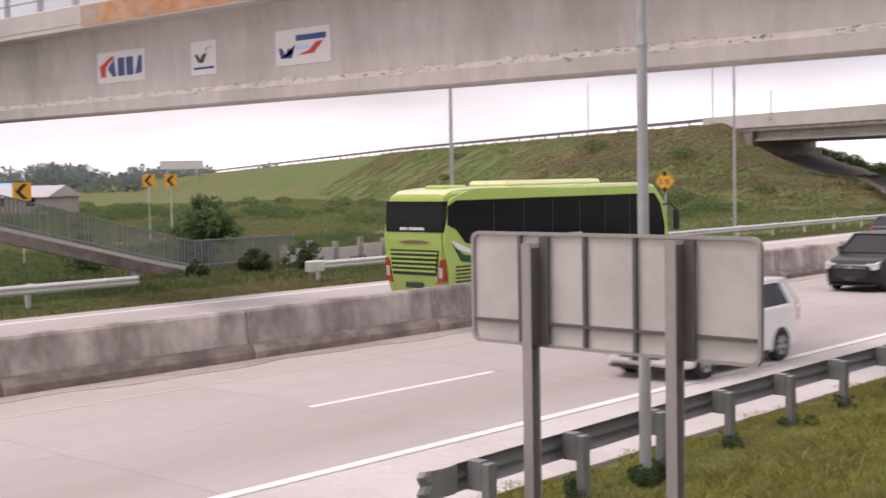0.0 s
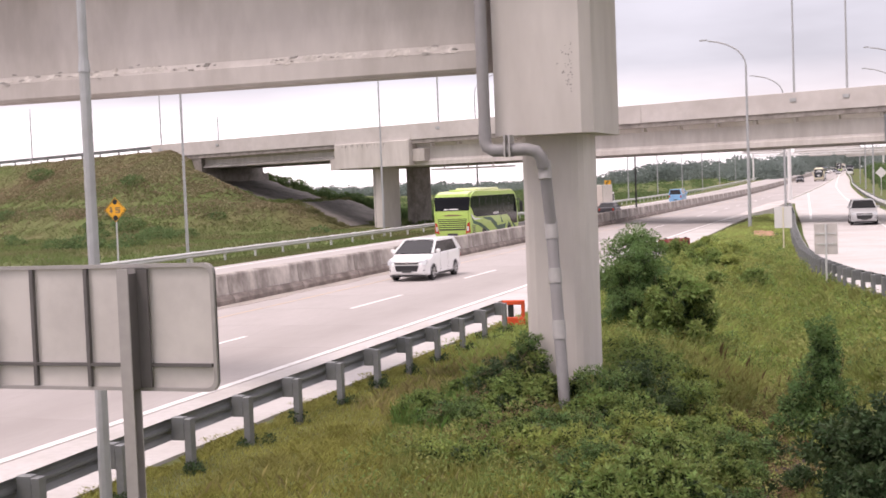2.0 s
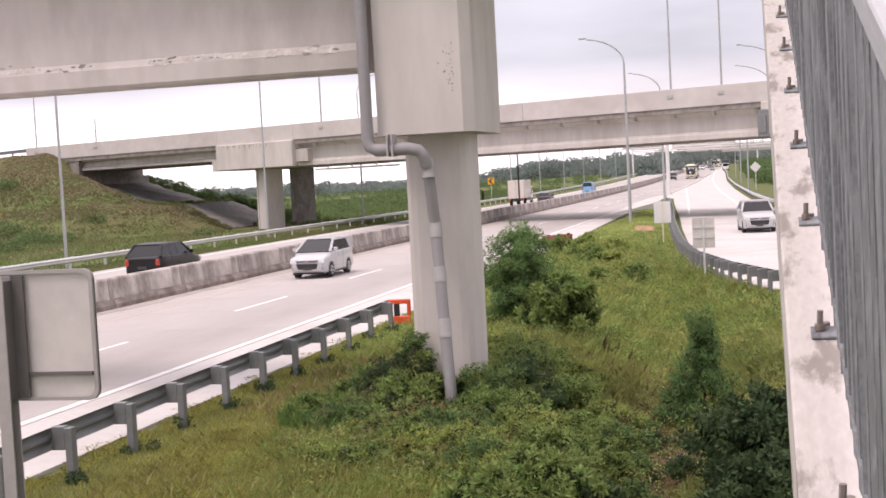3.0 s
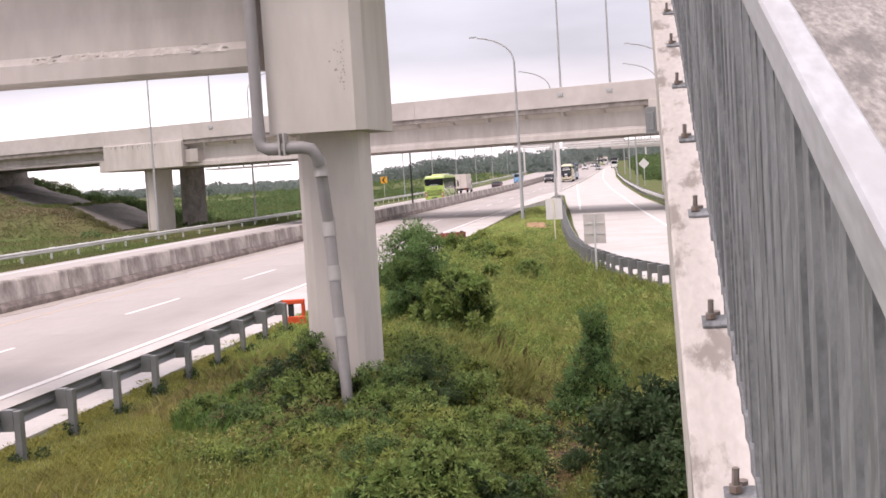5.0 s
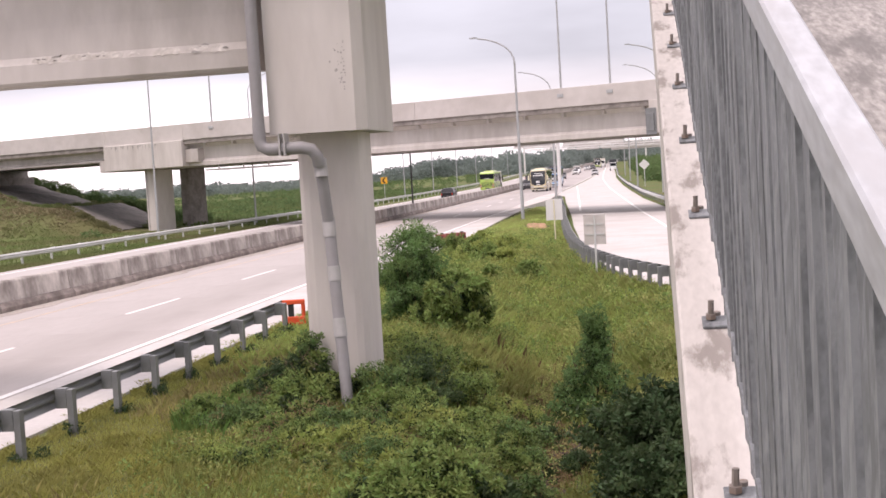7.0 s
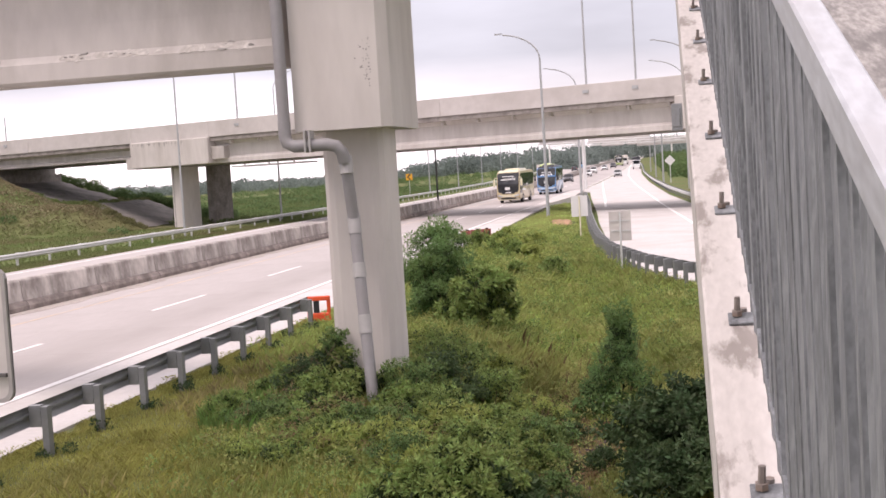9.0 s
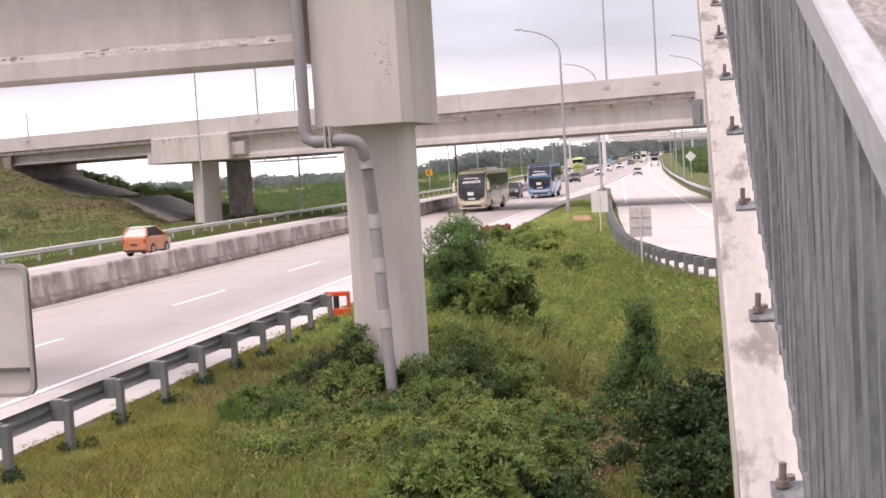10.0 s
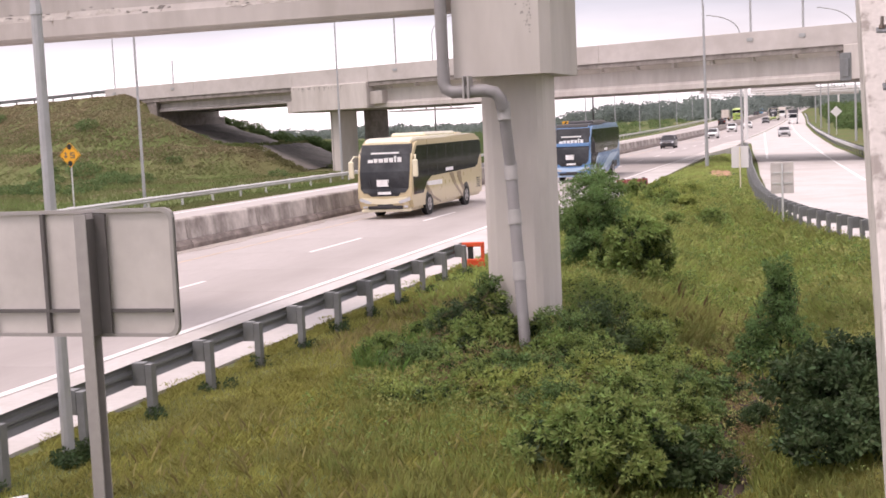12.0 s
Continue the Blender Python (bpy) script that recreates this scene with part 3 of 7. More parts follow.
# ---- near overpass: girder, kerb, railing, pier ----
def near_overpass():
    top = empty("overpass", "grey concrete overpass crossing high over the carriageways", "bridge", kind="structure")
    bm = bmesh.new()
    prism(bm, [(22.03, 6.0), (21.98, 6.05), (21.98, 6.36), (22.1, 6.5), (22.12, 7.0), (22.12, 8.1), (21.95, 8.5), (22.9, 8.5), (22.62, 8.1), (22.62, 6.5), (22.72, 6.36), (22.72, 6.0)], -47, -6.55, "x")
    part("girder", bm, GIRDER, top)
    rng = random.Random(12)
    bm = bmesh.new()  # ragged mortar and chips along the haunch
    x = -47.0
    while x < -6.7:
        w = rng.uniform(0.12, 0.55)
        if rng.random() < 0.6:
            lo, hi = rng.uniform(6.33, 6.40), rng.uniform(6.44, 6.56)
            n = max(3, int(w / 0.06))
            low = [(x + w * i / n, lo + rng.uniform(-0.02, 0.03)) for i in range(n + 1)]
            high = [(x + w * i / n, hi + rng.uniform(-0.04, 0.03) - (0.05 if i in (0, n) else 0)) for i in range(n + 1)]
            back = lambda z: 21.98 if z < 6.36 else 21.98 + (z - 6.36) * 0.857 if z < 6.5 else 22.1
            secs = [[(px, back(pz) - 0.012, pz), (qx, back(qz) - 0.012, qz), (qx, back(qz) + 0.02, qz), (px, back(pz) + 0.02, pz)] for (px, pz), (qx, qz) in zip(low, high)]
            loft(bm, secs)
        x += w + rng.uniform(0, 0.12)
    part("mortar_ridge", bm, MORTAR, top, "ragged pale mortar ridge")
    bm = bmesh.new()
    for k in range(150):
        cx, cz, a = rng.uniform(-46, -6.8), 6.45 + rng.gauss(0, 0.05), rng.uniform(0.012, 0.05)
        prism(bm, [(cx + 1.6 * a * rng.uniform(0.6, 1.3) * math.cos(i), cz + 0.5 * a * rng.uniform(0.5, 1.4) * math.sin(i)) for i in np.arange(0, 6.2, 0.9)], 21.955 + max(0, cz - 6.36) * 0.86, 22.1)
    part("chip", bm, STAIN, top, "dark chips in the concrete")
    bm = bmesh.new()
    box(bm, -47, 2.6, 21.35, 24.3, 8.5, 8.62)
    box(bm, -47, 2.6, 21.35, 21.75, 8.62, 9.22, 0.03)
    box(bm, -47, 2.6, 23.9, 24.3, 8.62, 9.22, 0.03)
    part("deck_kerb", bm, PARAPET, top)
    bm = bmesh.new()
    box(bm, -34, -24.0, 21.335, 21.349, 8.55, 9.15)
    part("rust_streak", bm, RUST_STAIN, top, "orange rust-stained stretch of kerb")
    for z, r in ((9.62, 0.045), (9.95, 0.045)):
        bm = bmesh.new()
        tube(bm, (-47, 21.55, z), (0, 21.55, z), r)
        part("rail", bm, GUARD_LIGHT, top)
    bm = bmesh.new()
    box(bm, -0.06, 0.06, 21.47, 21.63, 9.2, 10.0)
    p0 = part("rail_post", bm, POLE, top)
    p0.matrix_basis = pose(-46.6, 0, 0)
    for k in range(1, 22):
        again(p0, pose(-46.6 + 2.0 * k, 0, 0))
    # pier head and column
    bm = bmesh.new()
    prism(bm, [(-6.34, 21.9), (-4.8, 21.9), (-4.62, 22.05), (-4.58, 24.15), (-6.34, 24.15)], 4.82, 8.5, "z")
    part("pier_head", bm, PIER, top)
    bm = bmesh.new()
    rng = random.Random(7)
    for k in range(40):
        cz = 5.95 + rng.uniform(-0.42, 0.42)
        cx = -4.93 - abs(rng.gauss(0, 0.09)) * (1.2 - abs(cz - 5.95))
        a = rng.uniform(0.006, 0.019)
        prism(bm, [(cx + a * rng.uniform(0.6, 1.3) * math.cos(i), cz + a * rng.uniform(0.5, 1.4) * math.sin(i)) for i in np.arange(0, 6.2, 0.9)], 21.896, 21.904)
    part("weather_stain", bm, STAIN, top, "dark weather stains")
    bm = bmesh.new()
    secs = []
    for z in (-1.0, 1.5, 3.5, 4.82):
        ring = []
        for cx, cy, a0 in ((-5.15, 23.55, 0), (-5.85, 23.55, 90), (-5.85, 22.75, 180), (-5.15, 22.75, 270)):
            for a in (0, 30, 60, 90):
                ring.append((cx + 0.24 * math.cos(radians(a0 + a)), cy + 0.24 * math.sin(radians(a0 + a)), z))
        secs.append(ring)
    loft(bm, secs)
    part("pier_column", bm, PIER, top)
    # drain pipe
    pipe = empty("drain_pipe", "grey plastic drain pipe strapped to the pier", "pipe")
    r = 0.105
    bm = bmesh.new()
    pipe_run(bm, [(-6.5, 21.75, 8.5), (-6.48, 21.72, 5.0)], r, 14)
    part("upper_pipe", bm, PIPE, pipe)
    bm = bmesh.new()
    pipe_run(bm, [(-6.48, 21.72, 5.0), (-6.48, 21.72, 4.75), (-6.44, 21.72, 4.63), (-6.33, 21.72, 4.57), (-5.75, 21.74, 4.57), (-5.58, 21.76, 4.53), (-5.50, 21.8, 4.42), (-5.48, 21.86, 4.25)], r * 1.06, 14)
    part("elbow", bm, PIPE, pipe, smooth=True)
    bm = bmesh.new()
    pipe_run(bm, [(-5.48, 21.9, 4.3), (-5.44, 22.1, 3.2), (-5.175, 21.585, 0.02)], r * 0.98, 14)
    part("lower_pipe", bm, PIPE, pipe)
    for z, f, x in ((4.2, 1, -5.475), (3.15, 1, -5.437), (1.42, 1, -5.292), (2.35, 0.8, -5.369)):
        bm = bmesh.new()
        y = 21.92 if z > 4 else 22.1 - (3.2 - z) * 0.162
        tube(bm, (x - 0.013 * f, y + 0.026 * f, z + 0.16 * f), (x + 0.013 * f, y - 0.026 * f, z - 0.16 * f), r * 1.12, None, 14)
        part("collar", bm, PIPE_LIGHT, pipe, "pale collar")
    bm = bmesh.new()
    box(bm, -6.115, -6.085, 21.585, 21.86, 4.45, 4.83)
    part("strap", bm, PIPE_LIGHT, pipe, "steel hanger strap")
    bm = bmesh.new()
    box(bm, -6.03, -6.0, 21.585, 21.86, 4.45, 4.83)
    part("strap", bm, PIPE_LIGHT, pipe, "steel hanger strap")


near_overpass()


# ---- far overpass ----
def far_overpass():
    top = empty("far_overpass", "long pale concrete overpass on twin columns", "bridge", kind="structure", m=B_POSE)
    for a, b in ((-88, -72), (-71.98, -56.6), (-56.58, -46.2), (-46.18, -20), (-19.98, 4), (4.02, 30)):
        bm = bmesh.new()
        box(bm, a, b, 0, 0.35, 8.5, 10.0, 0.02)
        part("parapet_panel", bm, PARAPET, top)
    bm = bmesh.new()
    box(bm, -88, 30, 14.2, 14.55, 8.5, 9.9)
    part("rear_parapet", bm, PARAPET, top)
    bm = bmesh.new()
    box(bm, -88, 30, 0.1, 14.45, 8.1, 8.5)
    part("deck", bm, SHADE_CONCRETE, top)
    for v in (0.9, 4.4, 7.9, 11.4):
        bm = bmesh.new()
        prism(bm, [(v - 0.2, 6.0), (v + 1.4, 6.0), (v + 1.4, 6.35), (v + 1.1, 6.6), (v + 1.1, 7.75), (v + 1.5, 8.1), (v - 0.25, 8.1), (v + 0.08, 7.75), (v + 0.08, 6.62), (v - 0.2, 6.38)], -46.2, 2.0, "x")
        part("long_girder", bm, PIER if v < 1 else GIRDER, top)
        bm = bmesh.new()
        prism(bm, [(v - 0.2, 7.0), (v + 1.4, 7.0), (v + 1.4, 7.18), (v + 1.1, 7.34), (v + 1.1, 7.9), (v + 1.2, 8.1), (v - 0.1, 8.1), (v + 0.12, 7.9), (v + 0.12, 7.36), (v - 0.2, 7.18)], -84.5, -56.6, "x")
        part("short_girder", bm, GIRDER, top)
        bm = bmesh.new()
        box(bm, 4.0, 30, v, v + 1.2, 6.6, 8.1)
        part("short_girder", bm, GIRDER, top)
    for a, b in ((-56.6, -46.2), (1.0, 4.6)):
        bm = bmesh.new()
        box(bm, a, b, -0.25, 14.6, 6.0, 8.5, 0.05)
        part("pier_head", bm, PIER, top)
    bm = bmesh.new()
    box(bm, -58.0, -56.6, 0.5, 13.5, 5.95, 7.0)
    part("corbel", bm, GIRDER, top)
    bm = bmesh.new()
    box(bm, -46.2, -44.6, 0.2, 13.5, 6.4, 7.6)
    part("corbel", bm, GIRDER, top)
    bm = bmesh.new()
    box(bm, 0, 0.22, 0.36, 0.92, 7.78, 8.098)
    bracket = part("bracket", bm, GIRDER, top)
    bracket.matrix_basis = pose(-44.0, 0, 0)
    for k in range(1, 14):
        again(bracket, pose(-44.0 + 3.4 * k, 0, 0))
    bm = bmesh.new()  # grime that has run down the pier head
    rng = random.Random(31)
    for k in range(26):
        u0, d = rng.uniform(-56.3, -49.5), rng.uniform(0.15, 0.6)
        prism(bm, [(u0, 8.35), (u0 + rng.uniform(0.06, 0.2), 8.35), (u0 + 0.05, 8.35 - d)], -0.254, -0.2)
    part("grime_streak", bm, STAIN, top, "dark streaks of grime")
    bm = bmesh.new()  # inspection walkway under the girder
    box(bm, -44.5, -36.5, 1.0, 4.0, 5.5, 5.62)
    for u in (-43, -40, -37):
        box(bm, u, u + 0.1, 1.1, 1.2, 5.5, 6.05)
    part("walkway", bm, GIRDER, top)
    for u0, u1, v0, v1 in ((-52.75, -51.45, 1.2, 3.9), (-55.5, -54.3, 9.0, 11.7), (2.0, 4.4, 3, 11)):
        bm = bmesh.new()
        box(bm, u0, u1, v0, v1, -0.5, 6.0, 0.12)
        # columns further back take the darkened concrete, shade put into their colour
        part("column", bm, PIER if v0 < 2 else SHADE_CONCRETE, top)
    # thin dark strip added in place of a groove down the column
    bm = bmesh.new()
    box(bm, -52.45, -52.36, 1.165, 1.198, -0.4, 5.99)
    part("expansion_joint", bm, STAIN, top, "thin dark strip for the groove in the column")
    bm = bmesh.new()
    skew = lambda x, v: ((x - 0.395 * v) / 0.9187, v)
    prism(bm, [skew(-82, 0.2), skew(-72.4, 0.2), skew(-72.4, 14.4), skew(-82, 14.4)], 4.6, 8.1, "z")
    prism(bm, [skew(-74, 0.6), skew(-71.4, 0.6), skew(-71.4, 14.3), skew(-74, 14.3)], 5.0, 6.3, "z")
    prism(bm, [(-88.5, 0.0), (-84.2, 0.0), (-84.2, 0.34), (-88.5, 0.34)], 7.6, 8.5, "z")
    # abutment coloured dark as well, for the shade beneath the deck
    part("abutment", bm, SHADE_CONCRETE, top)
    bm = bmesh.new()  # bearing box beside the end pier
    box(bm, 0.75, 1.6, -0.32, -0.252, 5.9, 7.9, 0.02)
    box(bm, 0.9, 1.45, -0.42, -0.32, 6.2, 7.5, 0.02)
    part("service_box", bm, GUARD, top, "dark steel service box")
    # approach guardrail on the embankment
    rail = empty("approach_rail", "thin steel rail along the embankment crest", "guardrail", kind="structure", m=B_POSE)
    for h in (0.5, 0.68):
        bm = bmesh.new()
        pipe_run(bm, [(-88 - s, 0.2, 9.15 - s * 0.0107 + h if s < 94 else 8.14 - (s - 94) * 0.0195 + h) for s in (0, 30, 60, 94, 140, 200, 300)], 0.11, 6)
        part("rail", bm, GUARD, rail)
    bm = bmesh.new()
    box(bm, -0.07, 0.07, 0.22, 0.36, -0.4, 0.75)
    p0 = part("post", bm, GUARD, rail)
    for k in range(60):
        s = 3 + k * 4.0
        z = 9.15 - s * 0.0107 if s < 94 else 8.14 - (s - 94) * 0.0195
        m = pose(-88 - s, 0, z)
        if k == 0:
            p0.matrix_basis = m
        else:
            again(p0, m)
    # stone paving on the end slope
    c, s = math.cos(radians(23.27)), math.sin(radians(23.27))
    for x0, x1, label in ((-72.5, -62.4, "dark stone paving on the upper slope under the overpass"), (-58.3, -51.2, "dark stone paving on the lower slope beside the columns")):
        n, m = 30, 24
        p, q = np.meshgrid(np.linspace(0, 1, n), np.linspace(0, 1, m))
        gv = 0.5 + 14.0 * q + (q < 0.02) * 0.35 * np.sin(p * 17) + (q > 0.98) * 0.3 * np.sin(p * 13)
        wx = x0 + (x1 - x0) * p + (p > 0.98) * 0.3 * np.sin(q * 19)
        gu = (wx - s * gv) / c
        wy = -s * gu + c * gv + 99
        wz = ground_z(wx, wy) + 0.1
        i, j = np.meshgrid(np.arange(n - 1), np.arange(m - 1))
        a = (j * n + i).ravel()
        soup("slope_paving", np.stack([wx.ravel(), wy.ravel(), wz.ravel()], 1), np.stack([a, a + 1, a + 1 + n, a + n], 1), SLOPE_STONE, label, "paving", "structure")


far_overpass()


# ---- the stair ramp under the camera: ledge, railing, deck ----
RAMP = Matrix.Translation((0, 0, EYE)) @ pose(0, 0, 0, 17.06, 0, -0.43)  # y up the slope, x outward to the deck


def stair_ramp():
    top = empty("stair_ramp", "sloping concrete stair ramp with a galvanised picket railing", "ramp", kind="structure", m=RAMP)
    bm = bmesh.new()
    box(bm, 0.058, 0.30, -9, 17, -1.95, -1.5, 0.008)
    part("edge_beam", bm, LEDGE, top, "pale concrete edge beam")
    bm = bmesh.new()
    box(bm, 0.30, 2.6, -9, 17, -1.9, -1.46)
    part("deck", bm, DECK, top, "worn dirty concrete walking deck")
    bm = bmesh.new()
    box(bm, 0.165, 0.208, -9, 17, -0.412, -0.352, 0.004)
    part("top_rail", bm, GALV_RAIL, top, "bright flat top rail")
    bm = bmesh.new()
    box(bm, 0.176, 0.2, -9, 17, -1.40, -1.375)
    part("bottom_rail", bm, GALV, top)
    # plumb pickets, in the tilted frame
    lean = Matrix.Rotation(radians(-17.06), 4, "X")
    bm = bmesh.new()
    box(bm, -0.005, 0.005, -0.028, 0.028, 0, 1.13, 0, lean)
    pk = part("picket", bm, GALV, top)
    sway = random.Random(3)
    n = 0
    y = -6.1
    while y < 15.5:
        m = pose(0.188 + (0.003 if n % 2 else -0.003), y + sway.uniform(-0.004, 0.004), -1.455) @ lean @ pose(0, 0, 0, 0, 0, sway.gauss(0, 5)) @ lean.inverted()
        if n == 0:
            pk.matrix_basis = m
        else:
            again(pk, m)
        y += 0.07
        n += 1
    # base plates and bolts
    bm = bmesh.new()
    box(bm, -0.028, 0.045, -0.036, 0.036, 0, 0.009, 0.002)
    pl = part("base_plate", bm, GALV, top)
    bm = bmesh.new()
    tube(bm, (-0.006, -0.012, 0.009), (-0.004, -0.012, 0.062), 0.008, None, 6)
    tube(bm, (-0.006, -0.012, 0.009), (-0.006, -0.012, 0.024), 0.015, None, 6)
    tube(bm, (0.012, 0.02, 0.009), (0.012, 0.02, 0.02), 0.012, None, 6)
    bo = part("bolt", bm, BOLT, top, "rusty anchor bolt")
    for k in range(16):
        m = pose(0.148, 2.42 + 0.9 * (k - 3), -1.499)
        mb = pose(0.15, 2.44 + 0.9 * (k - 3), -1.499, -8)
        if k == 0:
            pl.matrix_basis, bo.matrix_basis = m, mb
        else:
            again(pl, m)
            again(bo, mb)
    for yy in (-7.5, 9.5):
        bm = bmesh.new()
        h = 6
        box(bm, 0.9, 1.5, yy - 0.3, yy + 0.3, -1.9 - h * 0.0 - (2.2 if yy < 0 else 6.6), -1.85, 0, None)
        part("support", bm, PIER, top)


stair_ramp()


# ---- roadside: sign board, poles ----
def sign_board():
    top = empty("sign_board", "large blank-backed road sign seen from behind on two posts", "sign", m=pose(0, 11.5, 0))
    x0, x1, z0, z1 = -10.1, -6.31, 2.02, 3.32
    bm = bmesh.new()
    out = []
    for cx, cz, a0 in ((x1 - 0.1, z1 - 0.1, 0), (x0 + 0.1, z1 - 0.1, 90), (x0 + 0.1, z0 + 0.1, 180), (x1 - 0.1, z0 + 0.1, 270)):
        out += [(cx + 0.1 * math.cos(radians(a0 + a)), cz + 0.1 * math.sin(radians(a0 + a))) for a in (0, 30, 60, 90)]
    prism(bm, out, 0, 0.02)
    part("panel", bm, SIGN_BACK, top)
    bm = bmesh.new()
    ring = [bm.verts.new((x, -0.035, z)) for x, z in out]
    cx, cz = (x0 + x1) / 2, (z0 + z1) / 2
    inner = [bm.verts.new((x + 0.036 * (1 if x < cx else -1), -0.035, z + 0.036 * (1 if z < cz else -1))) for x, z in out]
    ring2 = [bm.verts.new((x, 0.03, z)) for x, z in out]
    inner2 = [bm.verts.new((v.co.x, -0.001, v.co.z)) for v in inner]
    for k in range(len(out)):
        j = (k + 1) % len(out)
        bm.faces.new((ring[k], ring[j], inner[j], inner[k]))
        bm.faces.new((ring[k], ring[j], ring2[j], ring2[k]))
        bm.faces.new((inner[k], inner[j], inner2[j], inner2[k]))
    part("frame_rim", bm, SIGN_FRAME, top)
    for x in (-9.36, -8.45, -7.79, -7.31):
        bm = bmesh.new()
        box(bm, x - 0.02, x + 0.02, -0.05, -0.001, z0 + 0.04, z1 - 0.04)
        part("stiffener", bm, SIGN_BRACE, top)
    bm = bmesh.new()
    box(bm, x0 + 0.05, x1 - 0.05, -0.045, -0.002, 2.27, 2.305)
    part("cross_bar", bm, SIGN_BRACE, top)
    for x, zt in ((-9.11, 3.2), (-7.22, 3.28)):
        bm = bmesh.new()
        prism(bm, [(x - 0.08, -0.22), (x + 0.05, -0.22), (x + 0.05, -0.205), (x - 0.065, -0.205), (x - 0.065, -0.08), (x + 0.05, -0.08), (x + 0.05, -0.065), (x - 0.08, -0.065)], -0.5, zt, "z")
        part("post", bm, SIGN_FRAME, top)
        # dark strip on the panel right of each post, standing for its shadow
        bm = bmesh.new()
        box(bm, x + 0.051, x + 0.17, -0.062, -0.03, z0 + 0.04, z1 - 0.05)
        box(bm, x + 0.04, x + 0.052, -0.2, -0.03, z0 + 0.03, zt - 0.05)
        part("flange", bm, SIGN_BRACE, top)


sign_board()


def street_lamp(x, y, h, arm=0.0, direction=0, r=0.085, label="tall galvanised street lamp pole", dark=False, joint=None):
    top = empty("street_lamp", label, "street lamp", "street lamps", pose(x, y, float(ground_z(x, y)) if x > -9.9 or x < -35 else 0))
    bm = bmesh.new()
    tube(bm, (0, 0, -0.3), (0, 0, joint or h), r, r * (0.8 if joint else 0.55), 10)
    if joint:
        tube(bm, (0, 0, joint), (0, 0, h), r * 0.72, r * 0.5, 10)
        tube(bm, (0, 0, joint - 0.05), (0, 0, joint + 0.1), r * 0.95, r * 0.78, 10)
    part("pole", bm, POLE_DARK if dark else POLE, top)
    if arm:
        bm = bmesh.new()
        dx, dy = math.cos(radians(direction)), math.sin(radians(direction))
        pipe_run(bm, [(dx * arm * (1 - math.cos(a)) / 0.83, dy * arm * (1 - math.cos(a)) / 0.83, h - 0.02 + arm * 0.73 * math.sin(a)) for a in (0, 0.2, 0.4, 0.6, 0.8, 1.0, 1.2, 1.4)], r * 0.42, 6)
        part("arm", bm, POLE, top)
        bm = bmesh.new()
        box(bm, dx * arm - 0.05 if dx < 0 else dx * arm, dx * (arm + 0.6), dy * arm - 0.12, dy * arm + 0.12, h + arm * 0.72, h + arm * 0.72 + 0.1)
        part("lamp_head", bm, POLE, top)
    return top


street_lamp(-9.4, 14.05, 11, 2.0, 180, 0.085, "near galvanised lamp pole with a welded joint", joint=5.7)


def leaf_soup(name, centres, radii, count, size, material, label, category="shrub", seed=1, squash=0.8, kind="stuff", parent=None, slim=0.25):
    """A crown of many small folded leaves spread through soft lumps."""
    rng = np.random.default_rng(seed)
    c, r = np.asarray(centres, float), np.asarray(radii, float)
    pick = rng.choice(len(c), count, p=r ** 2 / (r ** 2).sum())
    d = rng.normal(size=(count, 3))
    d /= np.linalg.norm(d, axis=1)[:, None]
    rad = r[pick] * rng.uniform(0.45, 1.05, count) ** 0.6
    p = c[pick] + d * rad[:, None] * np.array([1, 1, squash])
    a = rng.normal(size=(count, 3)) + d * 0.9
    a[:, 2] -= 0.2
    a /= np.linalg.norm(a, axis=1)[:, None]
    b = np.cross(a, rng.normal(size=(count, 3)))
    b /= np.linalg.norm(b, axis=1)[:, None]
    s = size * rng.uniform(0.6, 1.3, count)[:, None]
    v = np.stack([p, p + a * s * 0.55 + b * s * slim, p + a * s * 1.15, p + a * s * 0.55 - b * s * slim], 1).reshape(-1, 3)
    f = np.arange(count * 4).reshape(-1, 4)
    return soup(name, v, f, material, label, category, kind, parent)


# ---- vehicles (forward is +y, the origin on the road under the middle) ----
def ring_xz(y, hw, z0, z1, r=0.12):
    """A rounded cross-section of a body."""
    r = min(r, hw * 0.5, (z1 - z0) * 0.45)
    out = []
    for cx, cz, a0 in ((hw - r, z1 - r, 0), (-hw + r, z1 - r, 90), (-hw + r, z0 + r, 180), (hw - r, z0 + r, 270)):
        out += [(cx + r * math.cos(radians(a0 + a)), y, cz + r * math.sin(radians(a0 + a))) for a in (0, 22.5, 45, 67.5, 90)]
    return out


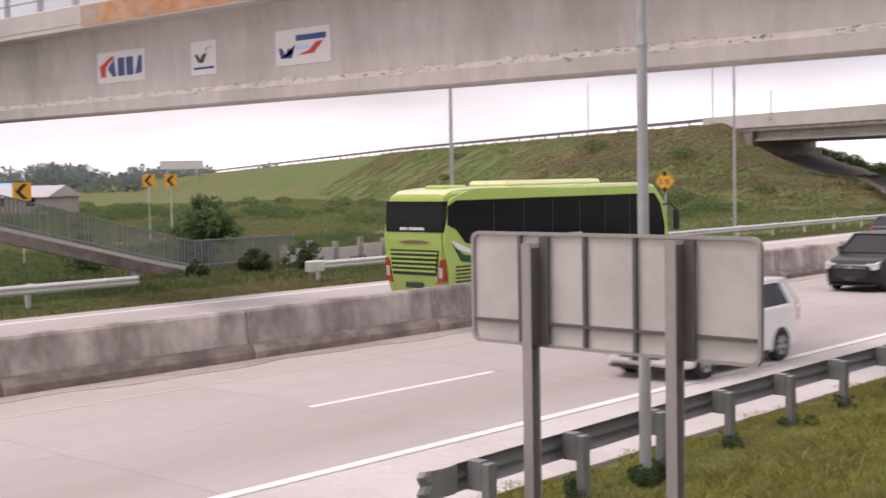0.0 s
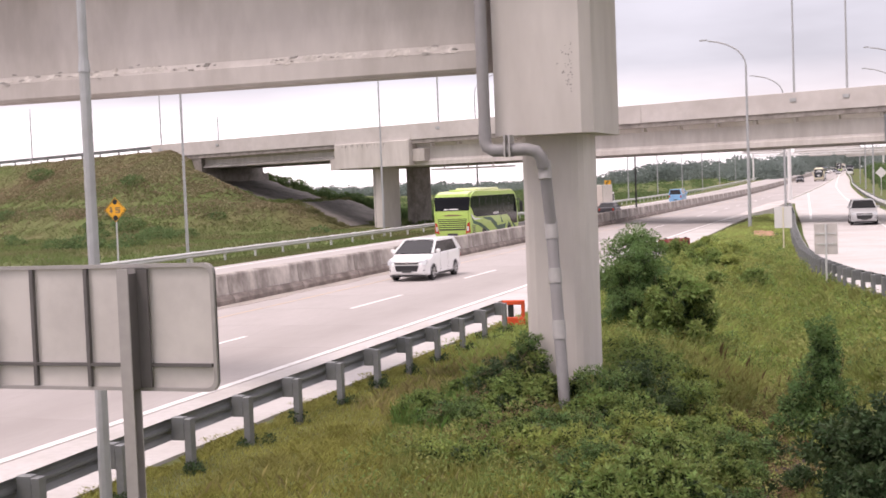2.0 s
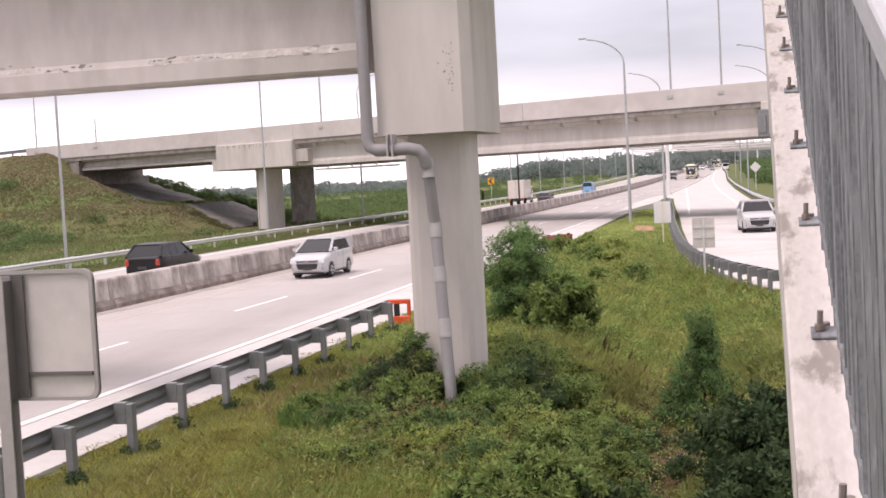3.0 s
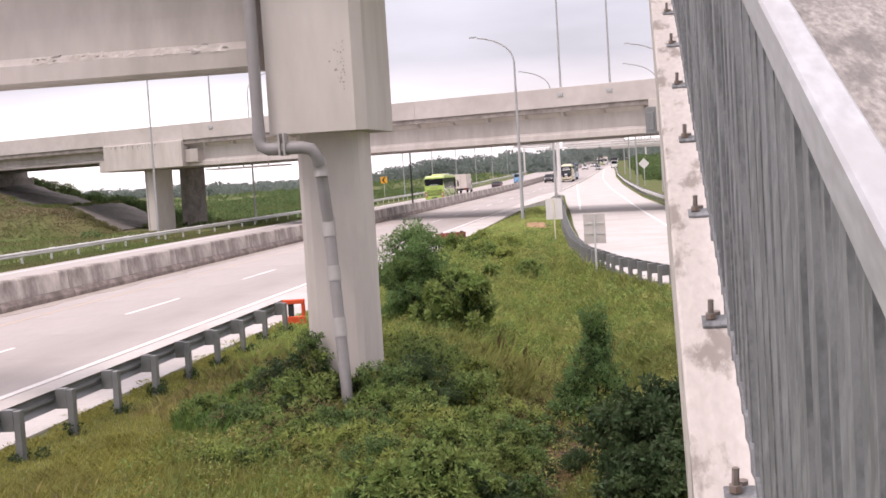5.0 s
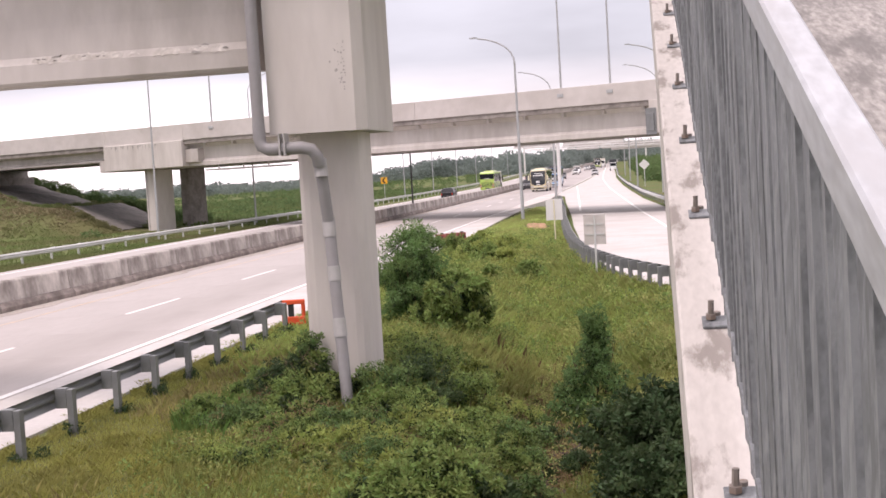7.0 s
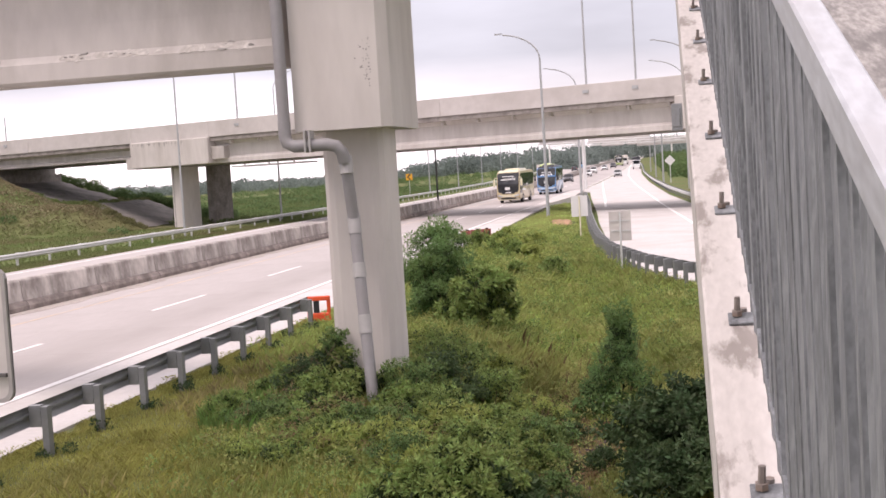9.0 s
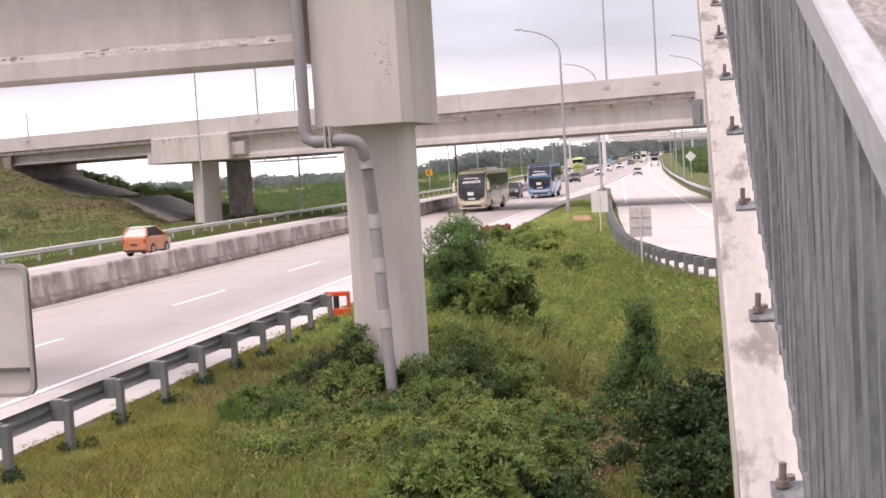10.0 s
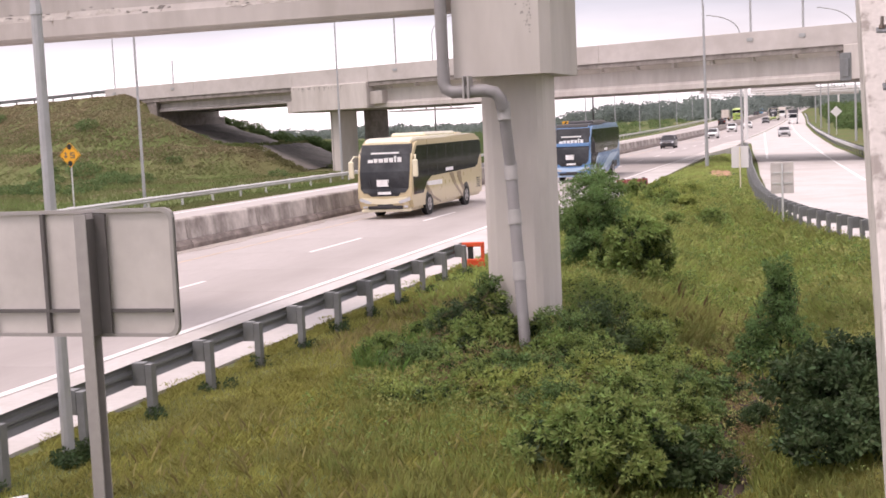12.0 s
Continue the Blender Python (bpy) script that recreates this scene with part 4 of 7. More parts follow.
def wheel(parent, x, y, r, width):
    side = 1 if x > 0 else -1
    bm = bmesh.new()
    tube(bm, (x - side * width, y, r), (x, y, r), r, None, 24)
    edges = [e for e in bm.edges if all(abs(math.hypot(v.co.y - y, v.co.z - r) - r) < 1e-4 for v in e.verts) and abs(e.verts[0].co.x - e.verts[1].co.x) < 1e-5]
    bmesh.ops.bevel(bm, geom=edges, offset=r * 0.1, segments=2, affect="EDGES")
    tyre = part("wheel", bm, RUBBER, parent)
    bm = bmesh.new()
    tube(bm, (x - side * 0.03, y, r), (x + side * 0.006, y, r), r * 0.64, r * 0.6, 20)
    part("rim", bm, RIM, tyre, "alloy rim")
    bm = bmesh.new()
    for k in range(5):
        a = k * math.tau / 5
        box(bm, x + side * 0.004, x + side * 0.009, y - r * 0.09, y + r * 0.09, r + r * 0.2, r + r * 0.52, 0, Matrix.Translation((0, y, r)) @ Matrix.Rotation(a, 4, "X") @ Matrix.Translation((0, -y, -r)))
    part("rim_gap", bm, TRIM_BLACK, tyre)
    return tyre


def car(name, label, body_mat, L=4.73, W=1.83, H=1.8, style="mpv", group=""):
    top = empty(name, label, "car" if name != "van" else "van", group)
    f, hw = L / 2, W / 2
    belt = 0.665 * H
    hood = 0.59 * H
    if style == "mpv":
        ws, rf, rr, rb = f - 0.92, f - 1.88, -f + 0.5, -f + 0.14
    elif style == "suv":
        ws, rf, rr, rb = f - 1.25, f - 1.95, -f + 0.75, -f + 0.15
    elif style == "sedan":
        ws, rf, rr, rb = f - 1.3, f - 2.05, -f + 1.35, -f + 0.75
    else:  # van, cab forward
        ws, rf, rr, rb = f - 0.35, f - 1.05, -f + 0.3, -f + 0.08
        hood = 0.5 * H
    bm = bmesh.new()
    loft(bm, [ring_xz(f, hw * 0.74, 0.36, hood * 0.72), ring_xz(f - 0.1, hw * 0.88, 0.27, hood * 0.86), ring_xz(f - 0.35, hw * 0.96, 0.23, hood * 0.95), ring_xz(f - 0.75, hw * 0.99, 0.22, hood),
              ring_xz(ws, hw, 0.2, belt, 0.1), ring_xz(0, hw, 0.2, belt + 0.01, 0.1), ring_xz(rr, hw, 0.22, belt + 0.03, 0.1), ring_xz(-f + 0.15, hw * 0.97, 0.28, belt + 0.02), ring_xz(-f, hw * 0.88, 0.4, belt - 0.08)])
    part("body", bm, body_mat, top, smooth=True)
    ht = hw * 0.76

    def trap(y, zt, b=hw - 0.03, t=ht, zb=None):
        zb = belt - 0.03 if zb is None else zb
        k = (zt - zb) / (H - 0.05 - zb)
        t2 = b + (t - b) * min(1, k)
        return [(-b, y, zb), (b, y, zb), (t2, y, zt), (-t2, y, zt)]
    bm = bmesh.new()
    loft(bm, [trap(ws + 0.05, belt), trap(rf, H - 0.06), trap((rf + rr) / 2, H - 0.03), trap(rr, H - 0.06), trap(rb, belt + 0.02)])
    part("window_glass", bm, GLASS_CAR, top, "dark tinted windows")
    bm = bmesh.new()
    loft(bm, [[(-ht, y, z - 0.05), (ht, y, z - 0.05), (ht + 0.015, y, z - 0.03), (ht * 0.93, y, z + 0.025), (-ht * 0.93, y, z + 0.025), (-ht - 0.015, y, z - 0.03)] for y, z in ((rf + 0.05, H - 0.07), (rf - 0.2, H - 0.04), ((rf + rr) / 2, H - 0.015), (rr + 0.2, H - 0.035), (rr - 0.05, H - 0.06))])
    part("roof", bm, body_mat, top)
    for s in (-1, 1):
        if style == "mpv":  # broad rear pillar and the white band over the side windows
            at = lambda y, z, o: (s * (hw - 0.03 + (ht - hw + 0.03) * (z - belt + 0.03) / (H - 0.02 - belt) + o), y, z)
            for quad in (((rb + 0.02, belt - 0.02), (rb + 0.36, belt - 0.02), (rr + 0.18, H - 0.08), (rr, H - 0.08)), ((rf - 0.02, H - 0.13), (rf - 0.02, H - 0.05), (rr - 0.02, H - 0.05), (rr - 0.02, H - 0.13))):
                bm = bmesh.new()
                loft(bm, [[at(y, z, o) for y, z in quad] for o in (-0.03, 0.022)])
                part("rear_pillar" if quad[0][0] < 0 else "roof_band", bm, body_mat, top)
        for y0, y1, r in ((ws + 0.06, rf + 0.02, 0.06), (rb + 0.02, rr - 0.02, 0.075)):
            bm = bmesh.new()
            tube(bm, (s * (hw - 0.03), y0, belt - 0.02), (s * ht, y1, H - 0.06), r, r * 0.8, 6)
            part("pillar", bm, body_mat, top)
        for yb in ((rf + rr) / 2 + 0.25, rr + 0.55):
            bm = bmesh.new()
            tube(bm, (s * (hw - 0.045), yb, belt - 0.02), (s * (ht - 0.012), yb - 0.04, H - 0.06), 0.025, None, 6)
            part("pillar", bm, TRIM_BLACK, top)
        bm = bmesh.new()
        box(bm, s * (hw + 0.02), s * (hw + 0.2), ws - 0.32, ws - 0.2, belt, belt + 0.16, 0.03)
        part("door_mirror", bm, body_mat, top)
        bm = bmesh.new()
        prism(bm, [(f - 0.015, hood * 0.68), (f - 0.06, hood * 0.85), (f - 0.38, hood * 0.93), (f - 0.38, hood * 0.76)], s * hw * 0.56, s * (hw * 0.93), "x")
        part("headlamp", bm, LAMP_CLEAR, top)
        bm = bmesh.new()
        box(bm, s * hw * 0.74, s * hw * 0.93, -f - 0.012, -f + 0.1, belt * 0.66, belt * 0.92, 0.02)
        part("tail_lamp", bm, LAMP_RED, top)
        for yy in (f - 0.87, -f + 0.9):
            bm = bmesh.new()
            tube(bm, (s * (hw - 0.1), yy, 0.36), (s * (hw + 0.003), yy, 0.36), 0.355, None, 20)
            part("wheel_arch", bm, TRIM_BLACK, top)
            wheel(top, s * (hw + 0.012), yy, 0.335, 0.22)
        bm = bmesh.new()
        box(bm, s * (hw - 0.02), s * (hw + 0.012), -f + 1.4, f - 1.4, 0.2, 0.3, 0.01)
        part("side_sill", bm, TRIM_BLACK, top)
        for y0 in (-0.03, -1.1):
            bm = bmesh.new()
            box(bm, s * (hw - 0.01), s * (hw + 0.008), y0, y0 + 0.19, belt - 0.17, belt - 0.13)
            part("door_handle", bm, body_mat, top)
        for y0 in (0.62, -0.42):
            bm = bmesh.new()
            box(bm, s * (hw - 0.02), s * (hw + 0.003), y0, y0 + 0.012, 0.32, belt - 0.04)
            part("door_seam", bm, TRIM_BLACK, top)
    bm = bmesh.new()
    prism(bm, [(-hw * 0.6, hood * 0.80), (hw * 0.6, hood * 0.80), (hw * 0.56, hood * 0.70), (-hw * 0.56, hood * 0.70)], f - 0.1, f + 0.014)
    grille = part("grille", bm, TRIM_BLACK, top, "black upper grille")
    bm = bmesh.new()
    prism(bm, [(-hw * 0.6, hood * 0.66), (hw * 0.6, hood * 0.66), (hw * 0.5, hood * 0.42), (-hw * 0.5, hood * 0.42)], f - 0.1, f + 0.012)
    part("air_intake", bm, TRIM_BLACK, top, "black lower intake")
    for z in (hood * 0.78, hood * 0.72):
        bm = bmesh.new()
        box(bm, -hw * 0.58, hw * 0.58, f, f + 0.022, z - 0.012, z + 0.012)
        part("chrome_bar", bm, CHROME, grille)
    bm = bmesh.new()
    tube(bm, (0, f, hood * 0.75), (0, f + 0.03, hood * 0.75), 0.07, None, 12)
    part("front_emblem", bm, CHROME, grille)
    for s in (-1, 1):
        bm = bmesh.new()
        prism(bm, [(s * hw * 0.66, hood * 0.47), (s * hw * 0.84, hood * 0.5), (s * hw * 0.84, hood * 0.4), (s * hw * 0.64, hood * 0.38)], f - 0.2, f - 0.05)
        part("fog_lamp", bm, TRIM_BLACK, top)
    bm = bmesh.new()
    box(bm, -hw * 0.6, hw * 0.6, rf - 0.02, rf + 0.05, H - 0.075, H - 0.05)
    part("windscreen_shade", bm, TRIM_BLACK, top)
    for y0, y1, z0 in ((f, f + 0.03, 0.38), (-f - 0.03, -f, 0.62)):
        bm = bmesh.new()
        box(bm, -0.21, 0.21, y0, y1, z0, z0 + 0.12)
        part("number_plate", bm, PLATE, top, "dark number plate")
    for y0, y1, z0, z1 in ((f - 0.25, f - 0.06, 0.2, 0.27), (-f - 0.02, -f + 0.2, 0.3, 0.42)):
        bm = bmesh.new()
        box(bm, -hw * 0.86, hw * 0.86, y0, y1, z0, z1, 0.03)
        part("bumper_skirt", bm, TRIM_BLACK, top)
    return top


def bus(label, body_mat, light_mat, graphic_mat, L=12.0, W=2.5, H=3.55, kind="swoosh", high_deck=False):
    top = empty("coach_bus", label, "bus", "coaches")
    f, hw = L / 2, W / 2
    bm = bmesh.new()
    prism(bm, [(f - 0.16, 0.34), (f - 0.03, 0.6), (f, 0.95), (f - 0.03, 1.4), (f - 0.14, 2.1), (f - 0.34, 2.85), (f - 0.52, H - 0.3), (f - 0.78, H - 0.1), (f - 1.2, H), (-f + 1.3, H), (-f + 0.5, H - 0.07), (-f + 0.16, H - 0.22), (-f + 0.03, H - 0.5), (-f, 2.1), (-f + 0.02, 0.7), (-f + 0.16, 0.36)], -hw, hw, "x")
    bmesh.ops.bevel(bm, geom=[e for e in bm.edges if abs(e.verts[0].co.x) > hw - 0.01 and abs(e.verts[1].co.x) > hw - 0.01 and e.verts[0].co.x * e.verts[1].co.x > 0], offset=0.15, segments=4, affect="EDGES")
    part("body", bm, body_mat, top, smooth=True)
    bm = bmesh.new()
    secs = [[(-w, y, z - 0.1), (w, y, z - 0.1), (w * 0.97, y, z), (w * 0.8, y, z + 0.025), (-w * 0.8, y, z + 0.025), (-w * 0.97, y, z)] for y, z, w in ((f - 0.62, H - 0.2, hw - 0.2), (f - 0.85, H - 0.06, hw - 0.12), (f - 1.3, H, hw - 0.1), (0, H + 0.01, hw - 0.1), (-f + 1.3, H, hw - 0.1), (-f + 0.5, H - 0.06, hw - 0.12), (-f + 0.2, H - 0.18, hw - 0.2))]
    loft(bm, secs)
    part("roof_panel", bm, TRIM_BLACK if kind == "blue" else light_mat, top)
    # windscreen
    bm = bmesh.new()
    secs = []
    for y, z, w in ((f + 0.012, 1.16, hw - 0.3), (f - 0.005, 1.36, hw - 0.13), (f - 0.11, 2.1, hw - 0.09), (f - 0.31, 2.85, hw - 0.09), (f - 0.49, H - 0.3, hw - 0.16)):
        secs.append([(-w, y, z), (-w * 0.6, y + 0.025, z), (w * 0.6, y + 0.025, z), (w, y, z), (w, y - 0.15, z), (-w, y - 0.15, z)])
    loft(bm, secs)
    part("windscreen", bm, WINDSCREEN, top, "dark reflecting windscreen")
    bm = bmesh.new()
    secs = []
    for y, z, w in ((f + 0.004, 1.02, hw - 0.42), (f - 0.012, 1.3, hw - 0.1), (f - 0.12, 2.1, hw - 0.03), (f - 0.32, 2.85, hw - 0.03), (f - 0.5, H - 0.26, hw - 0.1)):
        secs.append([(-w, y - 0.03, z), (-w * 0.6, y + 0.008, z), (w * 0.6, y + 0.008, z), (w, y - 0.03, z), (w, y - 0.2, z), (-w, y - 0.2, z)])
    loft(bm, secs)
    part("windscreen_surround", bm, TRIM_BLACK, top, "black windscreen surround")
    bm = bmesh.new()
    box(bm, -0.8, 0.8, f - 0.1, f + 0.006, 0.46, 0.6, 0.02)
    part("bumper_slot", bm, TRIM_BLACK, top)
    for x in (-0.45, 0.4):
        bm = bmesh.new()
        pipe_run(bm, [(x, f + 0.05, 1.24), (x + 0.25, f + 0.03, 1.5), (x + 0.3, f - 0.01, 1.8)], 0.014, 5)
        part("wiper", bm, TRIM_BLACK, top)
    if high_deck:
        bm = bmesh.new()
        box(bm, -hw + 0.05, hw - 0.05, f - 0.42, f - 0.06, 2.28, 2.5, 0.02)
        part("windscreen_bar", bm, body_mat, top)
    bm = bmesh.new()
    secs = [[(-hw + 0.1, -f - 0.015 + a, z), (hw - 0.1, -f - 0.015 + a, z), (hw - 0.02, -f + 0.1 + a, z), (-hw + 0.02, -f + 0.1 + a, z)] for z, a in ((2.28, 0.0), (2.6, 0.01), (H - 0.5, 0.035), (H - 0.36, 0.07))]
    loft(bm, secs)
    part("rear_window", bm, GLASS_DARK, top)
    bm = bmesh.new()
    box(bm, -0.55, -0.25, -f - 0.03, -f - 0.01, 2.34, 2.42)
    box(bm, -0.18, 0.45, -f - 0.03, -f - 0.01, 2.34, 2.42)
    part("rear_sticker", bm, TEXT_WHITE, top, "white sticker bars")
    bm = bmesh.new()
    prism(bm, [(-0.9, 1.0), (0.9, 1.0), (1.0, 1.75), (-1.0, 1.75)], -f - 0.012, -f + 0.05)
    grille = part("rear_grille", bm, TRIM_BLACK, top, "black engine grille")
    for k in range(5):
        bm = bmesh.new()
        box(bm, -0.96 + 0.02 * k, 0.96 - 0.02 * k, -f - 0.045, -f, 1.64 - 0.135 * k, 1.7 - 0.135 * k)
        part("slat", bm, body_mat, grille)
    bm = bmesh.new()
    box(bm, -0.35, 0.35, -f - 0.02, -f, 0.62, 0.78)
    part("number_plate", bm, PLATE, top)
    bm = bmesh.new()
    prism(bm, [(-0.65, 1.98), (-0.2, 2.04), (0.4, 2.03), (0.7, 1.97), (0.3, 1.93), (-0.4, 1.93)], -f - 0.014, -f + 0.02)
    part("rear_emblem", bm, BROWN_GRAPHIC, top)
    for s in (-1, 1):
        x0, x1 = s * (hw - 0.01), s * (hw + 0.014)
        # side glazing: one long dark band with stepped ends
        bm = bmesh.new()
        prism(bm, [(-f + 0.12, 2.5), (-f + 0.5, 2.35), (-f + 0.9, 1.95), (-f + 1.5, 1.82), (f - 3.0, 1.74), (f - 2.3, 1.5), (f - 1.7, 1.05), (f - 0.32, 1.05), (f - 0.36, 2.1), (f - 0.6, 2.8), (f - 1.0, H - 0.36), (-f + 0.5, H - 0.34), (-f + 0.16, H - 0.5)], x0, x1, "x")
        band = part("side_glazing", bm, GLASS_DARK, top, "long dark side windows")
        for k in range(6):
            yy = -f + 2.2 + 1.45 * k
            bm = bmesh.new()
            box(bm, s * (hw + 0.012), s * (hw + 0.018), yy, yy + 0.03, 1.8, H - 0.44)
            part("window_gasket", bm, TRIM_BLACK, band)
        bm = bmesh.new()
        box(bm, s * (hw + 0.012), s * (hw + 0.02), -0.6, 0.7, 1.86, 2.02)
        part("side_sticker", bm, TEXT_WHITE if kind != "swoosh" else SILVER_PAINT, band)
        # graphics
        if kind == "swoosh":
            shapes = [(graphic_mat, [(-3.2, 1.75), (-1.2, 1.7), (0.2, 1.25), (0.6, 0.6), (-0.1, 0.95), (-1.3, 1.45), (-2.6, 1.6)]),
                      (graphic_mat, [(-5.7, 1.95), (-5.2, 1.6), (-3.5, 1.35), (-1.8, 0.85), (-1.2, 0.5), (-2.2, 0.75), (-4.0, 1.2), (-5.3, 1.4)]),
                      (graphic_mat, [(0.4, 1.05), (2.6, 1.1), (1.8, 0.45), (0.2, 0.45)]),
                      (graphic_mat, [(1.2, 1.75), (1.9, 1.2), (1.5, 1.2)]), (graphic_mat, [(3.2, 1.3), (4.3, 0.5), (3.2, 0.55)]), (graphic_mat, [(4.0, 1.35), (5.6, 0.6), (5.0, 0.55)]),
                      (WHITE_PAINT, [(-5.7, 2.05), (-4.9, 1.75), (-3.2, 1.65), (-4.9, 1.62), (-5.6, 1.8)]),
                      (graphic_mat, [(f - 2.1, 1.46), (f - 1.3, 2.25), (f - 0.7, 2.3), (f - 0.75, 2.15), (f - 1.2, 2.05), (f - 1.85, 1.42)])]
        elif kind == "curve":
            shapes = [(graphic_mat, [(-1.9, 1.75), (-1.2, 1.75), (-1.5, 1.3), (-2.6, 0.5), (-3.0, 0.5), (-2.1, 1.2)]), (graphic_mat, [(-0.6, 1.75), (0.1, 1.75), (-0.6, 1.2), (-2.0, 0.45), (-2.3, 0.45), (-1.1, 1.15)]),
                      (graphic_mat, [(3.6, 1.4), (4.2, 1.5), (3.3, 0.8), (1.7, 0.45), (1.6, 0.5), (3.0, 0.9)]), (TEXT_WHITE, [(1.3, 1.28), (4.0, 1.34), (4.0, 1.54), (1.3, 1.5)])]
        else:
            shapes = [(light_mat, [(-5.5, 1.6), (-2.0, 1.6), (1.0, 0.9), (3.0, 0.5), (0.5, 0.6), (-3.0, 1.1)]), (light_mat, [(2.0, 1.6), (4.0, 1.55), (5.0, 0.6), (4.3, 0.6), (3.4, 1.3)]), (TRIM_BLACK, [(-4.5, 1.1), (-1.5, 0.7), (-1.4, 0.5), (-4.5, 0.6)])]
        for gm, o in shapes:
            bm = bmesh.new()
            prism(bm, o, x0, s * (hw + 0.008), "x")
            part("livery_shape", bm, gm, top)
        bm = bmesh.new()
        for k in range(5):
            box(bm, s * (hw - 0.01), s * (hw + 0.01), -f + 0.45, -f + 1.15, 0.78 + 0.11 * k, 0.83 + 0.11 * k)
        part("side_vent", bm, TRIM_BLACK, top)
        bm = bmesh.new()
        prism(bm, [(s * (hw - 0.34), 0.75), (s * (hw - 0.05), 0.85), (s * (hw - 0.06), 1.5), (s * (hw - 0.2), 1.45)], -f - 0.02, -f + 0.3)
        lamp = part("tail_lamp", bm, LAMP_RED, top, "tall red tail lamp")
        bm = bmesh.new()
        box(bm, s * (hw - 0.24), s * (hw - 0.1), -f - 0.03, -f, 0.95, 1.25)
        part("lamp_lens", bm, LAMP_CLEAR, lamp)
        bm = bmesh.new()
        prism(bm, [(s * 0.62, 0.78), (s * (hw - 0.08), 0.98), (s * (hw - 0.07), 0.82), (s * 0.7, 0.68)], f - 0.25, f + 0.015)
        part("headlamp", bm, LAMP_CLEAR, top)
        bm = bmesh.new()
        box(bm, s * 0.85, s * 1.05, f - 0.2, f - 0.0, 0.5, 0.6, 0.02)
        part("fog_lamp", bm, LAMP_CLEAR, top)
        bm = bmesh.new()
        pipe_run(bm, [(s * (hw - 0.1), f - 0.55, 2.75), (s * (hw + 0.18), f - 0.2, 2.8), (s * (hw + 0.24), f + 0.05, 2.6)], 0.035, 6)
        box(bm, s * (hw + 0.12), s * (hw + 0.36), f - 0.0, f + 0.12, 1.85, 2.6, 0.04)
        part("mirror_arm", bm, light_mat if kind == "curve" else TRIM_BLACK, top)
        for yy in (f - 2.55, -f + 3.2):
            bm = bmesh.new()
            tube(bm, (s * (hw - 0.1), yy, 0.55), (s * (hw + 0.006), yy, 0.55), 0.6, None, 24)
            part("wheel_arch", bm, TRIM_BLACK, top)
            wheel(top, s * (hw + 0.014), yy, 0.5, 0.3)
    bm = bmesh.new()
    box(bm, -0.85, 0.85, -2.6, 2.4, H - 0.05, H + 0.2, 0.1)
    part("roof_aircon", bm, GREY_PAINT if kind == "blue" else light_mat, top)
    bm = bmesh.new()
    box(bm, -0.5, 0.5, -f + 1.0, -f + 1.9, H - 0.05, H + 0.1, 0.06)
    part("roof_hatch", bm, body_mat, top)
    bm = bmesh.new()
    box(bm, -0.3, 0.3, f - 0.02, f + 0.052, 1.1, 1.22)
    part("front_emblem", bm, TEXT_WHITE, top)
    bm = bmesh.new()
    prism(bm, [(-hw + 0.2, 0.98), (0, 0.9), (hw - 0.2, 0.98), (hw - 0.3, 0.72), (0, 0.66), (-hw + 0.3, 0.72)], f - 0.2, f + 0.012)
    part("front_panel", bm, light_mat, top)
    bm = bmesh.new()
    box(bm, -0.65, 0.65, f - 0.5, f - 0.27, 2.87, 2.95)
    part("destination_bar", bm, TEXT_WHITE, top, "white lettering bar in the windscreen")
    for x0, x1, z1 in ((-0.78, -0.6, 2.72), (-0.54, -0.46, 2.78), (-0.4, -0.22, 2.7), (-0.16, 0.02, 2.7), (0.08, 0.28, 2.68), (0.34, 0.5, 2.68), (0.54, 0.78, 2.64)):
        bm = bmesh.new()
        box(bm, x0, x1, f - 0.42, f - 0.165, 2.5, z1)
        part("windscreen_letter", bm, TEXT_WHITE, top)
    bm = bmesh.new()
    box(bm, -0.2, 0.35, f - 0.1, f + 0.012, 1.45, 1.75)
    part("route_card", bm, TEXT_WHITE, top)
    bm = bmesh.new()
    box(bm, -hw + 0.1, hw - 0.1, f - 0.3, f - 0.06, 0.33, 0.46, 0.03)
    part("bumper_skirt", bm, light_mat, top)
    bm = bmesh.new()
    box(bm, -0.35, 0.35, f - 0.04, f + 0.02, 0.52, 0.66)
    part("number_plate", bm, PLATE, top)
    return top


